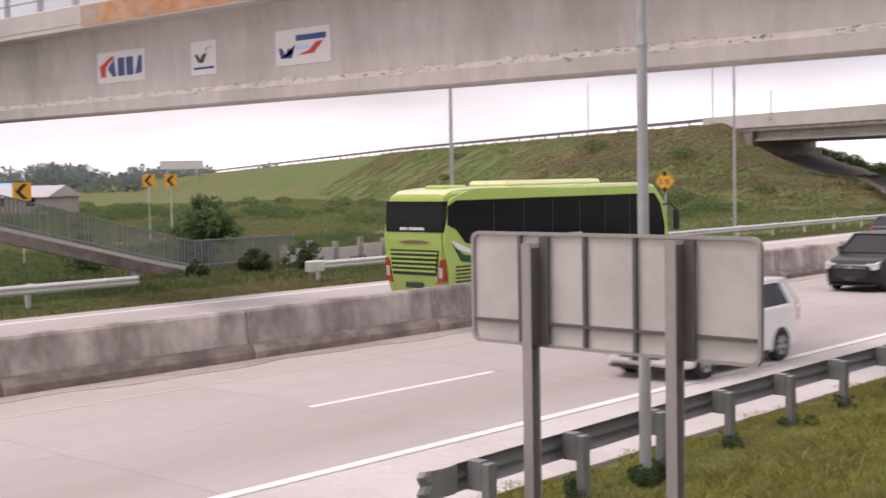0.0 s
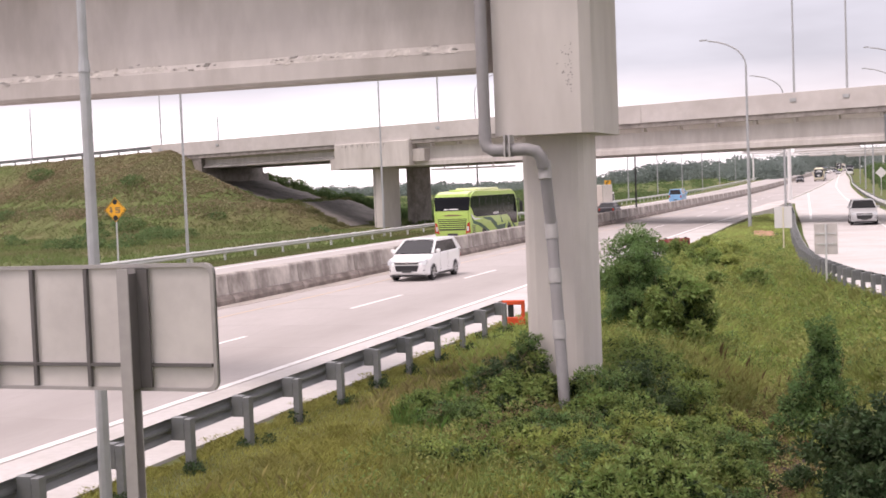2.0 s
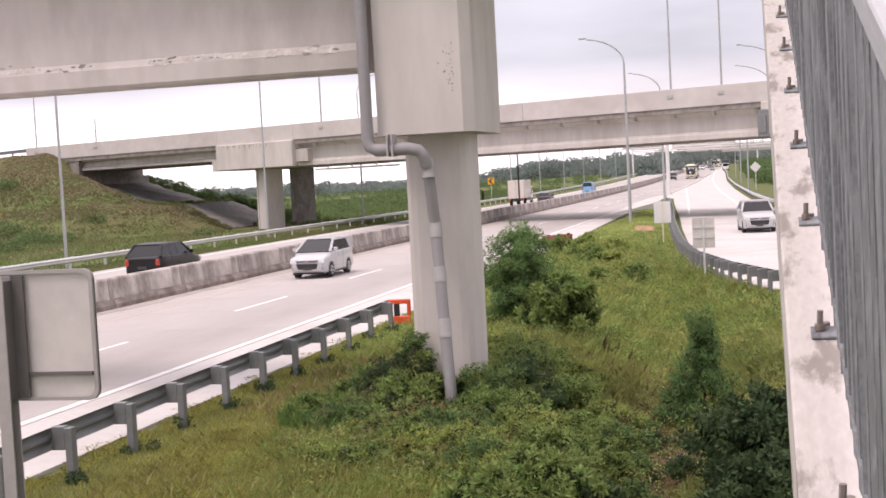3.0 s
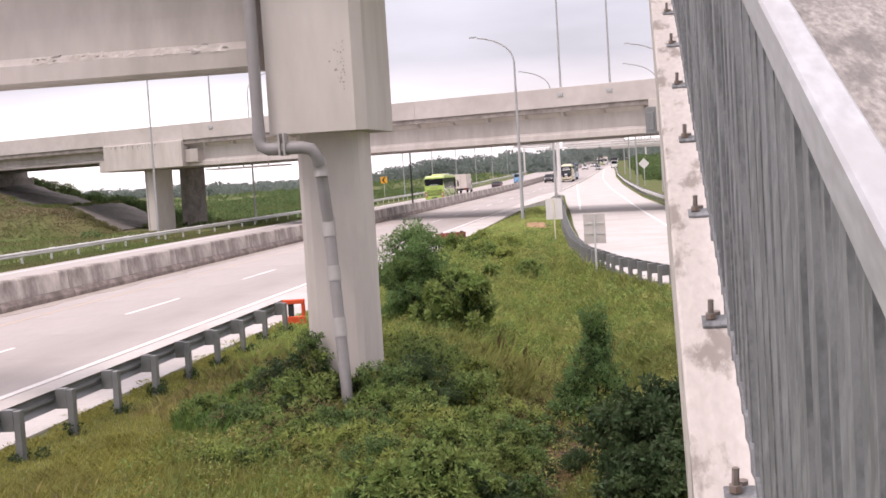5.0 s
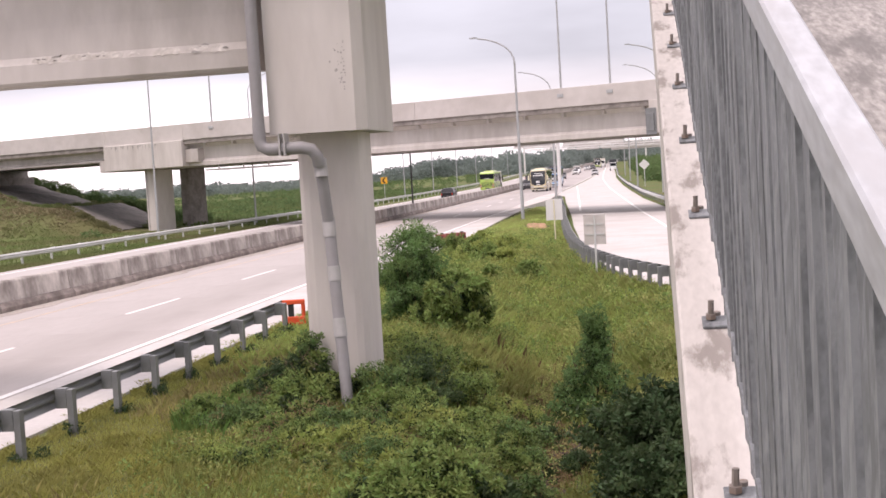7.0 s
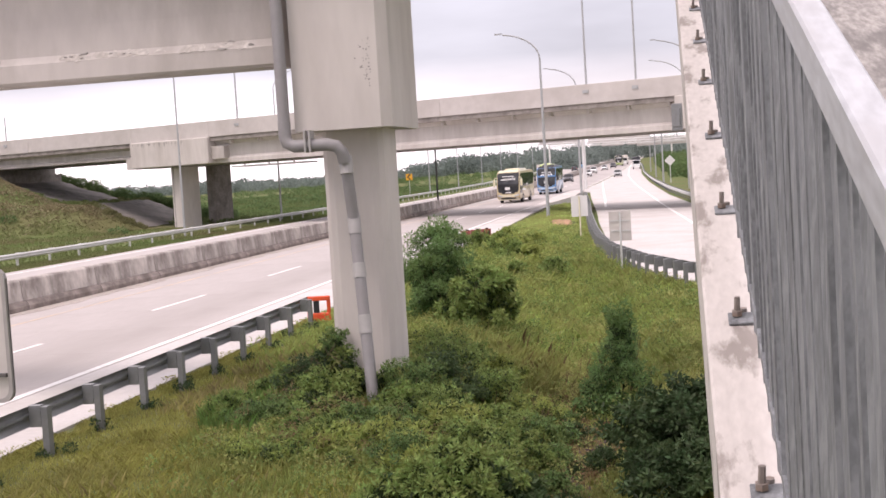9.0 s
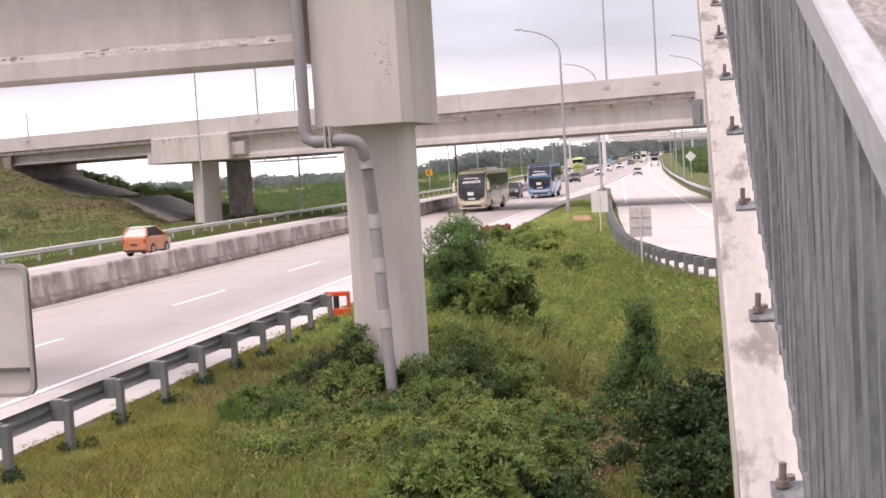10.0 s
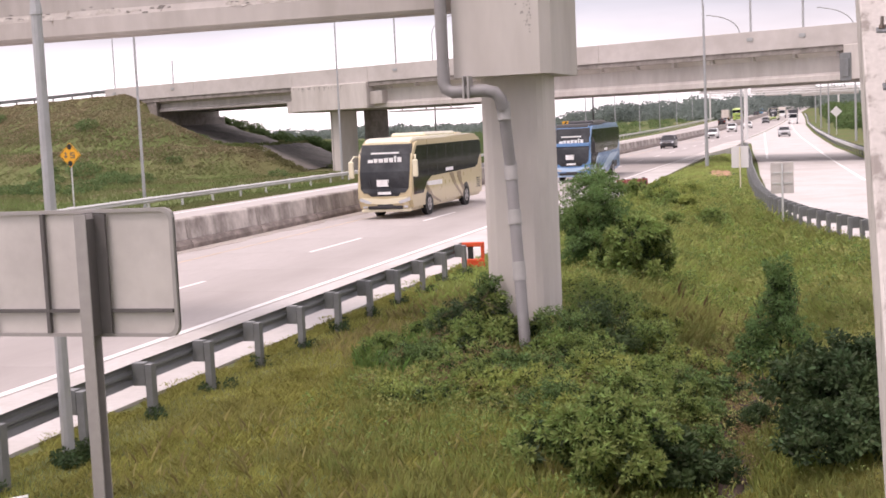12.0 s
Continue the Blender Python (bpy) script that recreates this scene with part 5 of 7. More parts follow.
def box_truck(label, cab_mat, box_mat):
    top = empty("box_truck", label, "truck", "trucks")
    bm = bmesh.new()
    box(bm, -1.1, 1.1, -3.6, 1.9, 0.95, 3.35, 0.03)
    cargo = part("cargo_box", bm, box_mat, top)
    for x in (-1.08, 0, 1.08):
        bm = bmesh.new()
        box(bm, x - 0.03, x + 0.03, -3.63, -3.6, 1.0, 3.3)
        part("door_bar", bm, SIGN_FRAME, cargo)
    bm = bmesh.new()
    prism(bm, [(2.1, 0.5), (3.85, 0.5), (3.9, 1.3), (3.5, 2.45), (2.1, 2.5)], -1.0, 1.0, "x")
    part("cab", bm, cab_mat, top)
    bm = bmesh.new()
    prism(bm, [(3.9, 1.42), (3.93, 1.42), (3.58, 2.35), (3.53, 2.35)], -0.88, 0.88, "x")
    part("windscreen", bm, GLASS_DARK, top)
    bm = bmesh.new()
    box(bm, -0.4, 0.4, -3.6, 3.0, 0.6, 0.95)
    part("chassis", bm, TRIM_BLACK, top)
    for s in (-1, 1):
        bm = bmesh.new()
        box(bm, s * 0.99, s * 1.015, 2.4, 3.4, 1.45, 2.25)
        part("side_window", bm, GLASS_DARK, top)
        bm = bmesh.new()
        box(bm, s * 0.7, s * 1.0, -3.62, -3.5, 0.7, 0.9)
        part("tail_lamp", bm, LAMP_RED, top)
        bm = bmesh.new()
        box(bm, s * 0.65, s * 0.95, 3.8, 3.93, 0.7, 0.95)
        part("headlamp", bm, LAMP_CLEAR, top)
        for y in (2.9, -2.2):
            wheel(top, s * 1.08, y, 0.45, 0.3)
    return top


green_bus = bus("lime green coach with dark green livery driving away", GREEN_BUS, LIME_PALE, GREEN_DARK)
cream_bus = bus("cream and gold coach with dark glass coming closer", CREAM_BUS, CREAM_LIGHT, BROWN_GRAPHIC, kind="curve")
blue_bus = bus("blue high-deck coach with pale blue livery coming closer", BUS_BLUE, BUS_BLUE_LIGHT, BUS_BLUE_LIGHT, kind="blue", high_deck=True, H=3.7)
far_bus = bus("pale green coach far along the carriageway", CREAM_LIGHT, GREEN_BUS, GREEN_DARK, kind="blue")
white_mpv = car("minivan", "white minivan in the slow lane", WHITE_PAINT, H=1.74, group="cars")
white_mpv_two = car("minivan", "white minivan in the fast lane with black grille", WHITE_PAINT, H=1.74, group="cars")
dark_suv = car("suv", "black sport utility car in the fast lane", BLACK_PAINT, 4.8, 1.86, 1.82, "suv", "cars")
silver_mpv = car("minivan", "silver-white compact minivan in the fast lane", SILVER_PAINT, 4.2, 1.66, 1.7, "mpv", "cars")
slip_suv = car("suv", "silver sport utility car on the slip road", SILVER_PAINT, 4.8, 1.86, 1.83, "suv", "cars")
away_suv = car("suv", "dark grey sport utility car driving away", BLACK_PAINT, 4.7, 1.8, 1.75, "suv", "cars")
away_car = car("hatchback", "dark hatchback driving away in the fast lane", GREY_PAINT, 4.3, 1.75, 1.5, "suv", "cars")
blue_van = car("van", "pale blue minibus driving away", BLUE_PAINT, 5.2, 1.85, 2.2, "van", "cars")
orange_car = car("hatchback", "orange tall hatchback driving away", ORANGE_PAINT, 3.7, 1.5, 1.68, "mpv", "cars")
for piece in orange_car.children:
    if piece.name.startswith(("roof", "rear_pillar")):
        piece.data.materials[0] = CREAM_LIGHT if piece.name.startswith("roof") else GLASS_CAR
follow_suv = car("suv", "dark blue-grey sport utility car between the coaches", GREY_PAINT, 4.8, 1.85, 1.8, "suv", "cars")
silver_car = car("suv", "grey hatchback following in the fast lane", GREY_PAINT, 4.2, 1.72, 1.6, "suv", "cars")
white_a = car("sedan", "white car far along the carriageway", WHITE_PAINT, 4.4, 1.74, 1.55, "sedan", "cars")
white_b = car("minivan", "white minivan far along the carriageway", WHITE_PAINT, 4.3, 1.74, 1.7, "mpv", "cars")
white_c = car("sedan", "white sedan far along the carriageway", WHITE_PAINT, 4.4, 1.74, 1.5, "sedan", "cars")
slip_car = car("sedan", "silver sedan coming down the slip road", SILVER_PAINT, 4.4, 1.74, 1.5, "sedan", "cars")
grey_sedan = car("sedan", "dark sedan far along the carriageway", GREY_PAINT, 4.4, 1.74, 1.5, "sedan", "cars")
truck_away = box_truck("white box truck driving away in the slow lane", WHITE_PAINT, TRUCK_BOX)
truck_far = box_truck("dark lorry with a pale front far along the slip road", WHITE_PAINT, GREY_PAINT)
truck_white = box_truck("white box lorry far along the carriageway", WHITE_PAINT, TRUCK_BOX)


def motions():
    def drive(thing, x, y0, speed, back, length):
        """Constant speed along the road: y0 is the near end at second zero."""
        c = length / 2
        walk(thing, [(t, pose(x, y0 + speed * t + c, float(rise(y0 + speed * t + c)), 0, 0, 180 if back else 0)) for t in range(13)])

    def trace(thing, rows, back, length):
        c = length / 2
        walk(thing, [(t, pose(x, y + c, float(rise(y + c)), 0, 0, (180 if back else 0) + turn)) for t, x, y, turn in rows])

    trace(green_bus, [(0, -26.7, 27.8, 0), (1, -26.7, 54.3, 0), (2, -26.7, 81.3, 0), (4, -26.7, 139, 0), (5.5, -26.7, 181, 0), (7.2, -26.7, 232, 0), (9, -26.7, 290, 0), (10.5, -26.7, 340, 0), (12, -26.7, 390, 0)], False, 12)
    drive(white_mpv, -13.8, 20.5, -22.3, True, 4.73)
    drive(dark_suv, -18.2, 38.9, -27.0, True, 4.8)
    drive(white_mpv_two, -18.85, 105.4, -27.2, True, 4.73)
    drive(silver_mpv, -18.8, 140.1, -29.1, True, 4.2)
    trace(slip_suv, [(0, -3.3, 137, 3), (1, -2.2, 117, 3), (2, -1.05, 97, 3.5), (2.5, -0.5, 86.5, 4), (3, 0.15, 76.5, 5), (3.5, 0.9, 67.1, 8), (4, 2.4, 58, 14), (4.5, 5.0, 50, 24), (5, 9.0, 43, 34), (5.5, 14.2, 37, 44), (12, 90, -40, 44)], True, 4.8)
    drive(away_suv, -27.1, 53.9 - 31.6 * 3, 31.6, False, 4.7)
    drive(away_car, -27.1, 62.0, 36.3, False, 4.3)
    drive(blue_van, -27.1, 115.0, 34.5, False, 5.2)
    drive(truck_away, -30.4, 93.8, 25.0, False, 7.5)
    drive(orange_car, -30.75, 58.2 - 19.9 * 9.5, 19.9, False, 3.7)
    trace(cream_bus, [(0, -15.0, 428, 0), (5.5, -15.5, 256, -0.3), (6.5, -15.9, 223, -0.5), (7.2, -16.2, 200, -1), (8.8, -16.7, 146, -1.8), (9.5, -17.3, 124.5, -1.8), (10, -18.0, 109, -1.6), (10.5, -18.6, 95, -1.2), (11, -18.8, 80.6, -0.6), (11.5, -18.9, 67.2, -0.1), (12, -18.95, 53.8, 0)], True, 12)
    trace(blue_bus, [(0, -15.5, 455, 0), (6.5, -15.6, 247, 0), (8.8, -15.7, 178, 0), (9.5, -15.7, 155, 0), (10, -15.8, 140, 0), (10.5, -15.8, 125, 0), (11, -15.8, 110.5, 0), (11.5, -15.9, 96, 0), (12, -16.1, 82.0, 0)], True, 12)
    drive(follow_suv, -19.7, 131 + 27 * 10.5, -27.0, True, 4.8)
    drive(silver_car, -19.2, 158.0 + 32.5 * 12, -32.5, True, 4.2)
    drive(white_a, -18.2, 208 + 32 * 12, -32.0, True, 4.4)
    drive(white_b, -18.8, 258 + 27 * 12, -27.0, True, 4.3)
    drive(white_c, -17.6, 288 + 29 * 12, -29.0, True, 4.4)
    trace(slip_car, [(0, -13.8, 560, 1), (6.5, -12.3, 360, 1), (9, -10.5, 283, 2), (10, -9.6, 255, 2.5), (10.5, -9.0, 243, 3), (11, -8.2, 228, 3), (11.5, -7.6, 214, 3), (12, -7.0, 201, 3)], True, 4.4)
    trace(truck_far, [(0, -9.0, 480, 1), (6.5, -8.2, 402, 1), (9, -8.2, 366, 1), (10, -8.5, 350, 1), (12, -8.9, 318, 1)], True, 7.5)
    drive(far_bus, -15.6, 372 + 22 * 12, -22.0, True, 12)
    drive(truck_white, -14.5, 405 + 20 * 12, -20.0, True, 7.5)
    drive(grey_sedan, -16.3, 340 + 22 * 12, -22.0, True, 4.4)


# ---- plants ----
def blades(name, x, y, height, width, material, label, seed, category="grass", bend=0.45):
    """Grass: one bent blade of two triangles' worth of points for each place."""
    rng = np.random.default_rng(seed)
    n = len(x)
    z = ground_z(x, y) - 0.02
    a = rng.uniform(0, math.tau, n)
    h = height * rng.uniform(0.55, 1.25, n)
    w = width * rng.uniform(0.7, 1.3, n)
    lean = h * bend * rng.uniform(0.2, 1.2, n)
    dx, dy = np.cos(a), np.sin(a)
    sx, sy = -dy * w / 2, dx * w / 2
    base = np.stack([x, y, z], 1)
    side = np.stack([sx, sy, np.zeros(n)], 1)
    mid = base + np.stack([dx * lean * 0.3, dy * lean * 0.3, h * 0.6], 1)
    tip = base + np.stack([dx * lean, dy * lean, h], 1)
    v = np.stack([base - side, base + side, mid + side * 0.8, tip, mid - side * 0.8], 1).reshape(-1, 3)
    return soup(name, v, np.arange(n * 5).reshape(-1, 5), material, label, category)


def spread(n, x0, x1, y0, y1, seed, keep=None, clump=0.0):
    rng = np.random.default_rng(seed)
    x, y = rng.uniform(x0, x1, n), rng.uniform(y0, y1, n)
    if clump:
        k = (waves(x, y, clump, seed + 50) + rng.normal(0, 0.35, n)) > 0.0
        x, y = x[k], y[k]
    if keep is not None:
        k = keep(x, y)
        x, y = x[k], y[k]
    return x, y


def verge(x, y):
    return (x < ramp_left(y) - 0.15) & ((x > -10.2 + 0.25 * np.sin(y * 2.3)) | (y > 36) & (x > -10.1)) & ~((np.abs(x + 5.5) < 0.6) & (np.abs(y - 23.15) < 0.6))


def gore(x, y):
    return verge(x, y) & (((x + 6.8) / 0.9) ** 2 + ((y - 83.5) / 3.6) ** 2 > 1)


def off_ditch(x, y):
    xc = -1.75 - 0.055 * (y - 20) + 0.25 * np.sin(y * 1.3)
    return verge(x, y) & ((np.abs(x - xc) > 0.3 + 0.15 * np.sin(y * 2.7)) | (y > 24) | (y < 16.5))


def dry_corner(x, y):
    """The parched upper corner of the embankment beside the overpass."""
    u, v = to_uv(x, y)
    edge = 0.35 * waves(x, y, 9, 44) + 0.25 * waves(x, y, 3, 45)
    tuft = 0.3 * np.sin(x * 91.7 + y * 57.3)
    return smooth01(-118, -100, u) * smooth01(0.3, 3.2, ground_z(x, y)) + edge + tuft > 0.45


def bush(name, label, x, y, w, h, count, leaf, material, seed, stems=8, lumps=26, up=False, slim=0.25, inner=0.34):
    """A shrub of its own: stems and an uneven crown of lumps and sprigs."""
    rng = np.random.default_rng(seed)
    g = float(ground_z(x, y))
    top = empty(name, label, "shrub", m=pose(x, y, g))
    c, r = [], []
    for k in range(lumps):
        a, d, v = rng.uniform(0, math.tau), rng.uniform(0, 1) ** 0.6, rng.uniform(0.12, 1.0)
        wide = w * (1.0 - 0.75 * v if up else math.sqrt(max(0.08, 1 - (v * 1.02 - 0.3) ** 2 / 0.6)))
        c.append((math.cos(a) * d * wide * 0.8, math.sin(a) * d * wide * 0.8, v * h * 0.88))
        r.append(rng.uniform(0.12, 0.3) * min(w, h) * (0.7 if up else 1))
    for k in range(lumps * 2):  # sprigs that break the outline
        a, v = rng.uniform(0, math.tau), rng.uniform(0.3, 1.15)
        wide = w * (1.05 - 0.8 * v if up else math.sqrt(max(0.05, 1 - (v - 0.35) ** 2 / 0.6)))
        out = rng.uniform(0.75, 1.22)
        c.append((math.cos(a) * wide * out, math.sin(a) * wide * out, v * h * rng.uniform(0.9, 1.08)))
        r.append(rng.uniform(0.05, 0.17) * min(w, h))
    leaf_soup("foliage", c, r, count, leaf, material, "", "", seed + 1, 0.85, "", top, slim)
    # inner leaves coloured darker, so the crown's own shade is painted in
    leaf_soup("inner_foliage", np.array(c) * [0.9, 0.9, 0.92], np.array(r) * 0.8, int(count * inner), leaf, LEAF_DEEP_SHADE, "", "", seed + 2, 0.85, "", top, slim)
    for k in range(stems):
        a = rng.uniform(0, math.tau)
        bm = bmesh.new()
        tube(bm, (0.08 * math.cos(a), 0.08 * math.sin(a), -0.1), (w * 0.6 * math.cos(a), w * 0.6 * math.sin(a), h * rng.uniform(0.5, 0.9)), 0.018, 0.006, 5)
        part("stem", bm, STEM, top)
    return top


def vegetation():
    x, y = spread(240000, -10.4, 3.5, 9.5, 30, 11, off_ditch)
    blades("mown_grass", x, y, 0.085, 0.011, GRASS, "short yellow-green grass on the verge", 21)
    x, y = spread(60000, -10.4, 3.5, 30, 62, 12, verge)
    blades("mown_grass", x, y, 0.16, 0.03, GRASS_GORE, "rough green grass in the gore", 22)
    x, y = spread(70000, -11.2, 0, 62, 165, 13, gore)
    blades("mown_grass", x, y, 0.22, 0.07, GRASS_GORE, "rough grass far along the gore", 23)
    x, y = spread(26000, -10.7, -9.9, 9.5, 36, 61, lambda x, y: x > -10.35 + 0.2 * np.sin(y * 1.9) + 0.12 * np.sin(y * 5.3))
    blades("edge_grass", x, y, 0.09, 0.012, GRASS, "ragged grass creeping over the shoulder edge", 62, bend=1.1)
    # taller clumps in the gully and behind the pier
    tall = lambda x, y: off_ditch(x, y) & (x > -7.0 + 0.6 * np.sin(y * 0.9)) & (y > 13.5 + 0.8 * np.sin(x * 1.7))
    x, y = spread(150000, -8.5, 3.0, 9.5, 33, 14, tall, 2.2)
    blades("tall_grass", x, y, 0.22, 0.017, GRASS_TALL, "tall unmown grass in the gully", 24)
    x, y = spread(70000, -8, 2, 27, 60, 15, lambda x, y: verge(x, y) & (x > -8.5 + 0.03 * y), 3.0)
    blades("tall_grass", x, y, 0.28, 0.028, GRASS_TALL, "tall grass rising beyond the pier", 25)
    x, y = spread(90000, -9.0, 2.5, 9.5, 20, 35, off_ditch, 0.9)
    blades("grass_tufts", x, y, 0.12, 0.011, GRASS, "uneven tufts of yellow-green grass", 36, bend=0.9)
    x, y = spread(1100, -8.8, -2.2, 9.5, 16.5, 16, None, 1.2)
    blades("straw_grass", x, y, 0.24, 0.008, STRAW, "dry straw-coloured grass stalks", 26, bend=0.7)
    x, y = spread(3600, -9.2, -6.6, 21, 30, 17, None, 1.6)
    blades("straw_grass", x, y, 0.24, 0.009, STRAW, "dry straw-coloured grass stalks", 27, bend=0.7)
    x, y = spread(5200, -8.3, -5.9, 18.8, 23.4, 18, lambda x, y: (x + 7.0) ** 2 + ((y - 21.2) * 0.6) ** 2 < 1.1, 0.8)
    blades("reed_clump", x, y, 0.32, 0.012, REED, "clump of bright green reed grass", 28, bend=0.5)
    # weeds round the posts of the guardrail and the lamp
    rng = np.random.default_rng(51)
    px = np.array([-9.62] * 13 + [-9.35] * 5 + [-9.2, -7.36])
    py = np.array([10.9 + 1.9 * k for k in range(13)] + [14.0, 14.1, 13.9, 14.2, 14.05, 11.4, 11.4])
    c = np.stack([px, py, ground_z(px, py)], 1).repeat(5, 0) + rng.normal(0, 0.09, (len(px) * 5, 3)) * [1, 1, 0.6] + [0, 0, 0.08]
    leaf_soup("post_weeds", c, rng.uniform(0.05, 0.11, len(c)), 9000, 0.05, LEAF_DARK, "dark weeds round the post feet", "weeds", 52, 0.9)
    # far verges, embankment
    x, y = spread(60000, -38.6, -34.75, 6, 140, 95, lambda x, y: x < -34.9 - 0.2 * np.sin(y * 0.7))
    blades("verge_grass", x, y, 0.12, 0.05, GRASS_HILL, "green grass strip beside the far carriageway", 96, bend=1.0)
    x, y = spread(60000, -64, -38.6, 8, 60, 97, lambda x, y: ground_z(x, y) < 2.5)
    blades("meadow_grass", x, y, 0.3, 0.07, FIELD_GRASS, "lush green grass below the far stair ramp", 98, bend=0.8)
    x, y = spread(620000, -175, -37.8, 30, 175, 19, lambda x, y: (to_uv(x, y)[1] < 0.2) & (to_uv(x, y)[0] < -50) & ~dry_corner(x, y))
    blades("hill_grass", x, y, 0.11, 0.12, GRASS_HILL, "uneven grass and weeds on the embankment", 29, bend=2.6)
    x, y = spread(90000, -120, -37.6, 25, 130, 20, lambda x, y: (to_uv(x, y)[1] < -7), 9)
    blades("hill_weeds", x, y, 0.3, 0.14, GRASS_HILL, "green weeds at the foot of the embankment", 30, bend=0.8)
    x, y = spread(560000, -140, -52, 70, 160, 31, lambda x, y: (to_uv(x, y)[1] < 0.1) & dry_corner(x, y))
    blades("brown_weeds", x, y, 0.12, 0.15, DRY_WEED, "dry brown weeds on the embankment corner", 32, bend=2.2)
    x, y = spread(60000, -95, -37.6, 128, 330, 33, lambda x, y: ground_z(x, y) < 0.4)
    blades("field_grass", x, y, 0.4, 0.3, FIELD_GRASS, "green field beyond the far guardrail", 34, bend=0.8)
    rng = np.random.default_rng(5)
    n = 190
    bx, by = rng.uniform(-150, -42, n), rng.uniform(45, 175, n)
    u, v = to_uv(bx, by)
    k = (v < -4) & (u < -46)
    bx, by = bx[k], by[k]
    br = rng.uniform(0.5, 1.9, len(bx))
    c = np.stack([bx, by, ground_z(bx, by) + br * 0.3], 1)
    leaf_soup("bank_shrubs", c, br, 60000, 0.22, LEAF_HILL, "low shrubs scattered over the embankment", seed=6, squash=0.42)
    gz = lambda x, y: float(ground_z(x, y))
    c, r = [], []
    for u in np.arange(-87, -58, 0.32):
        p = B_POSE @ Vector((u + rng.uniform(-0.4, 0.4), 15.2 + rng.uniform(0, 2.0), 0))
        c.append((p.x, p.y, gz(p.x, p.y) + rng.uniform(0.1, 0.8)))
        r.append(rng.uniform(0.35, 0.85))
    leaf_soup("rear_bank_shrubs", c, r, 24000, 0.2, LEAF_HILL, "green shrubs along the rear edge of the paved slope", seed=66, squash=0.8)
    c, r = [], []  # weeds creeping over the edges of the slope paving
    for k in range(150):
        x = rng.uniform(-72, -51) if k % 5 else rng.uniform(-63.2, -57.6)
        v = rng.normal(0.35, 0.28) if k % 5 else rng.uniform(0.5, 14.5)
        p = B_POSE @ Vector(((x - 0.395 * v) / 0.9187, v, 0))
        c.append((p.x, p.y, gz(p.x, p.y) + 0.1))
        r.append(rng.uniform(0.15, 0.55))
    leaf_soup("slope_edge_weeds", c, r, 16000, 0.16, GRASS_HILL, "ragged weeds creeping over the paving edges", "weeds", 67, 0.5)
    # shrub on the embankment and along the left fence
    bush("shrub", "rounded green shrub at the foot of the embankment", -62, 46.8, 1.7, 2.3, 4200, 0.28, LEAF_HILL, 7, inner=0.2)
    for i, (x, y, r) in enumerate(((-41.5, 33.8, 0.55), (-41.2, 36.2, 0.7), (-41.6, 30.9, 0.4), (-48, 30, 0.9), (-46.5, 34.5, 0.8))):
        bush("shrub", "small dark green shrub beside the fence", x, y, r * 1.1, r * 1.6, 1600, 0.13, LEAF_DARK, 40 + i, lumps=14)
    # lush weeds beyond the far guardrail
    x, y = spread(420, -64, -38.6, 24, 62, 56, lambda x, y: ground_z(x, y) < 1.6, 7)
    leaf_soup("roadside_weeds", np.stack([x, y, ground_z(x, y) + 0.12], 1), rng.uniform(0.25, 0.7, len(x)), 30000, 0.13, LEAF_HILL, "lush green weeds beyond the far guardrail", "weeds", 57, 0.55)
    # vines heaped against the pier foot, falling away to the front
    heap = lambda x: np.interp(x, [-7.4, -6.8, -6.15, -5.85, -5.4, -5.0, -4.5, -3.9], [0.08, 0.36, 1.02, 0.9, 0.58, 0.5, 0.5, 0.3])
    fall = lambda x, y: heap(x) * np.clip((y - 19.6) / 2.4, 0, 1) ** 1.4
    c, r = [], []
    rng = np.random.default_rng(8)
    for k in range(260):
        x, y = rng.uniform(-7.2, -3.5), rng.uniform(19.9, 22.6 if k % 3 else 24)
        if abs(x + 5.5) < 0.66 and y > 22.45:
            continue
        rad = rng.uniform(0.09, 0.2)
        if abs(x + 5.2) < 0.27 and y < 22.05:
            continue
        c.append((x, y, max(gz(x, y) + 0.02, float(fall(x, y)) * rng.uniform(0.6, 1.0) - 0.08)))
        r.append(rad)
    leaf_soup("vine_mound", c, r, 30000, 0.07, LEAF_DEEP_SHADE, "dark vines heaped round the pier foot", "vine", 9, 0.75)
    # upper leaves in a brighter green, the heap's lit tops put into colour
    leaf_soup("vine_leaves", np.array(c)[::2] + [0.03, -0.08, 0.1], np.array(r)[::2], 12000, 0.075, LEAF, "greener leaves higher on the vines", "vine", 99, 0.75)
    # runners hanging over the heap
    bm = bmesh.new()
    for k in range(16):
        x, y = rng.uniform(-6.9, -5.6), rng.uniform(21.4, 22.3)
        z = max(gz(x, y), float(fall(x, y))) + 0.05
        dx = rng.uniform(-0.5, 0.5)
        tube(bm, (x, y, z), (x + dx, y - 0.35, z - rng.uniform(0.1, 0.35)), 0.004, 0.003, 4)
        tube(bm, (x, y, z), (x + dx * 0.3, y + 0.05, z + rng.uniform(0.05, 0.2)), 0.005, 0.002, 4)
    tagged(part("vine_runners", bm, STEM, None, "thin woody runners of the vines"), "", "vine", kind="stuff")
    c, r = [], []
    for k in range(240):
        x, y = rng.uniform(-6.6, -2.3), rng.uniform(17.0, 21.2)
        if (x + 1.5) * 0.6 > (y - 19.0) * 0.6 + 0.5 or abs(x + 4.75) < 0.5 and y > 19.6:
            continue
        c.append((x, y, gz(x, y) + rng.uniform(0.03, 0.26)))
        r.append(rng.uniform(0.07, 0.22))
    c, r = np.array(c), np.array(r)
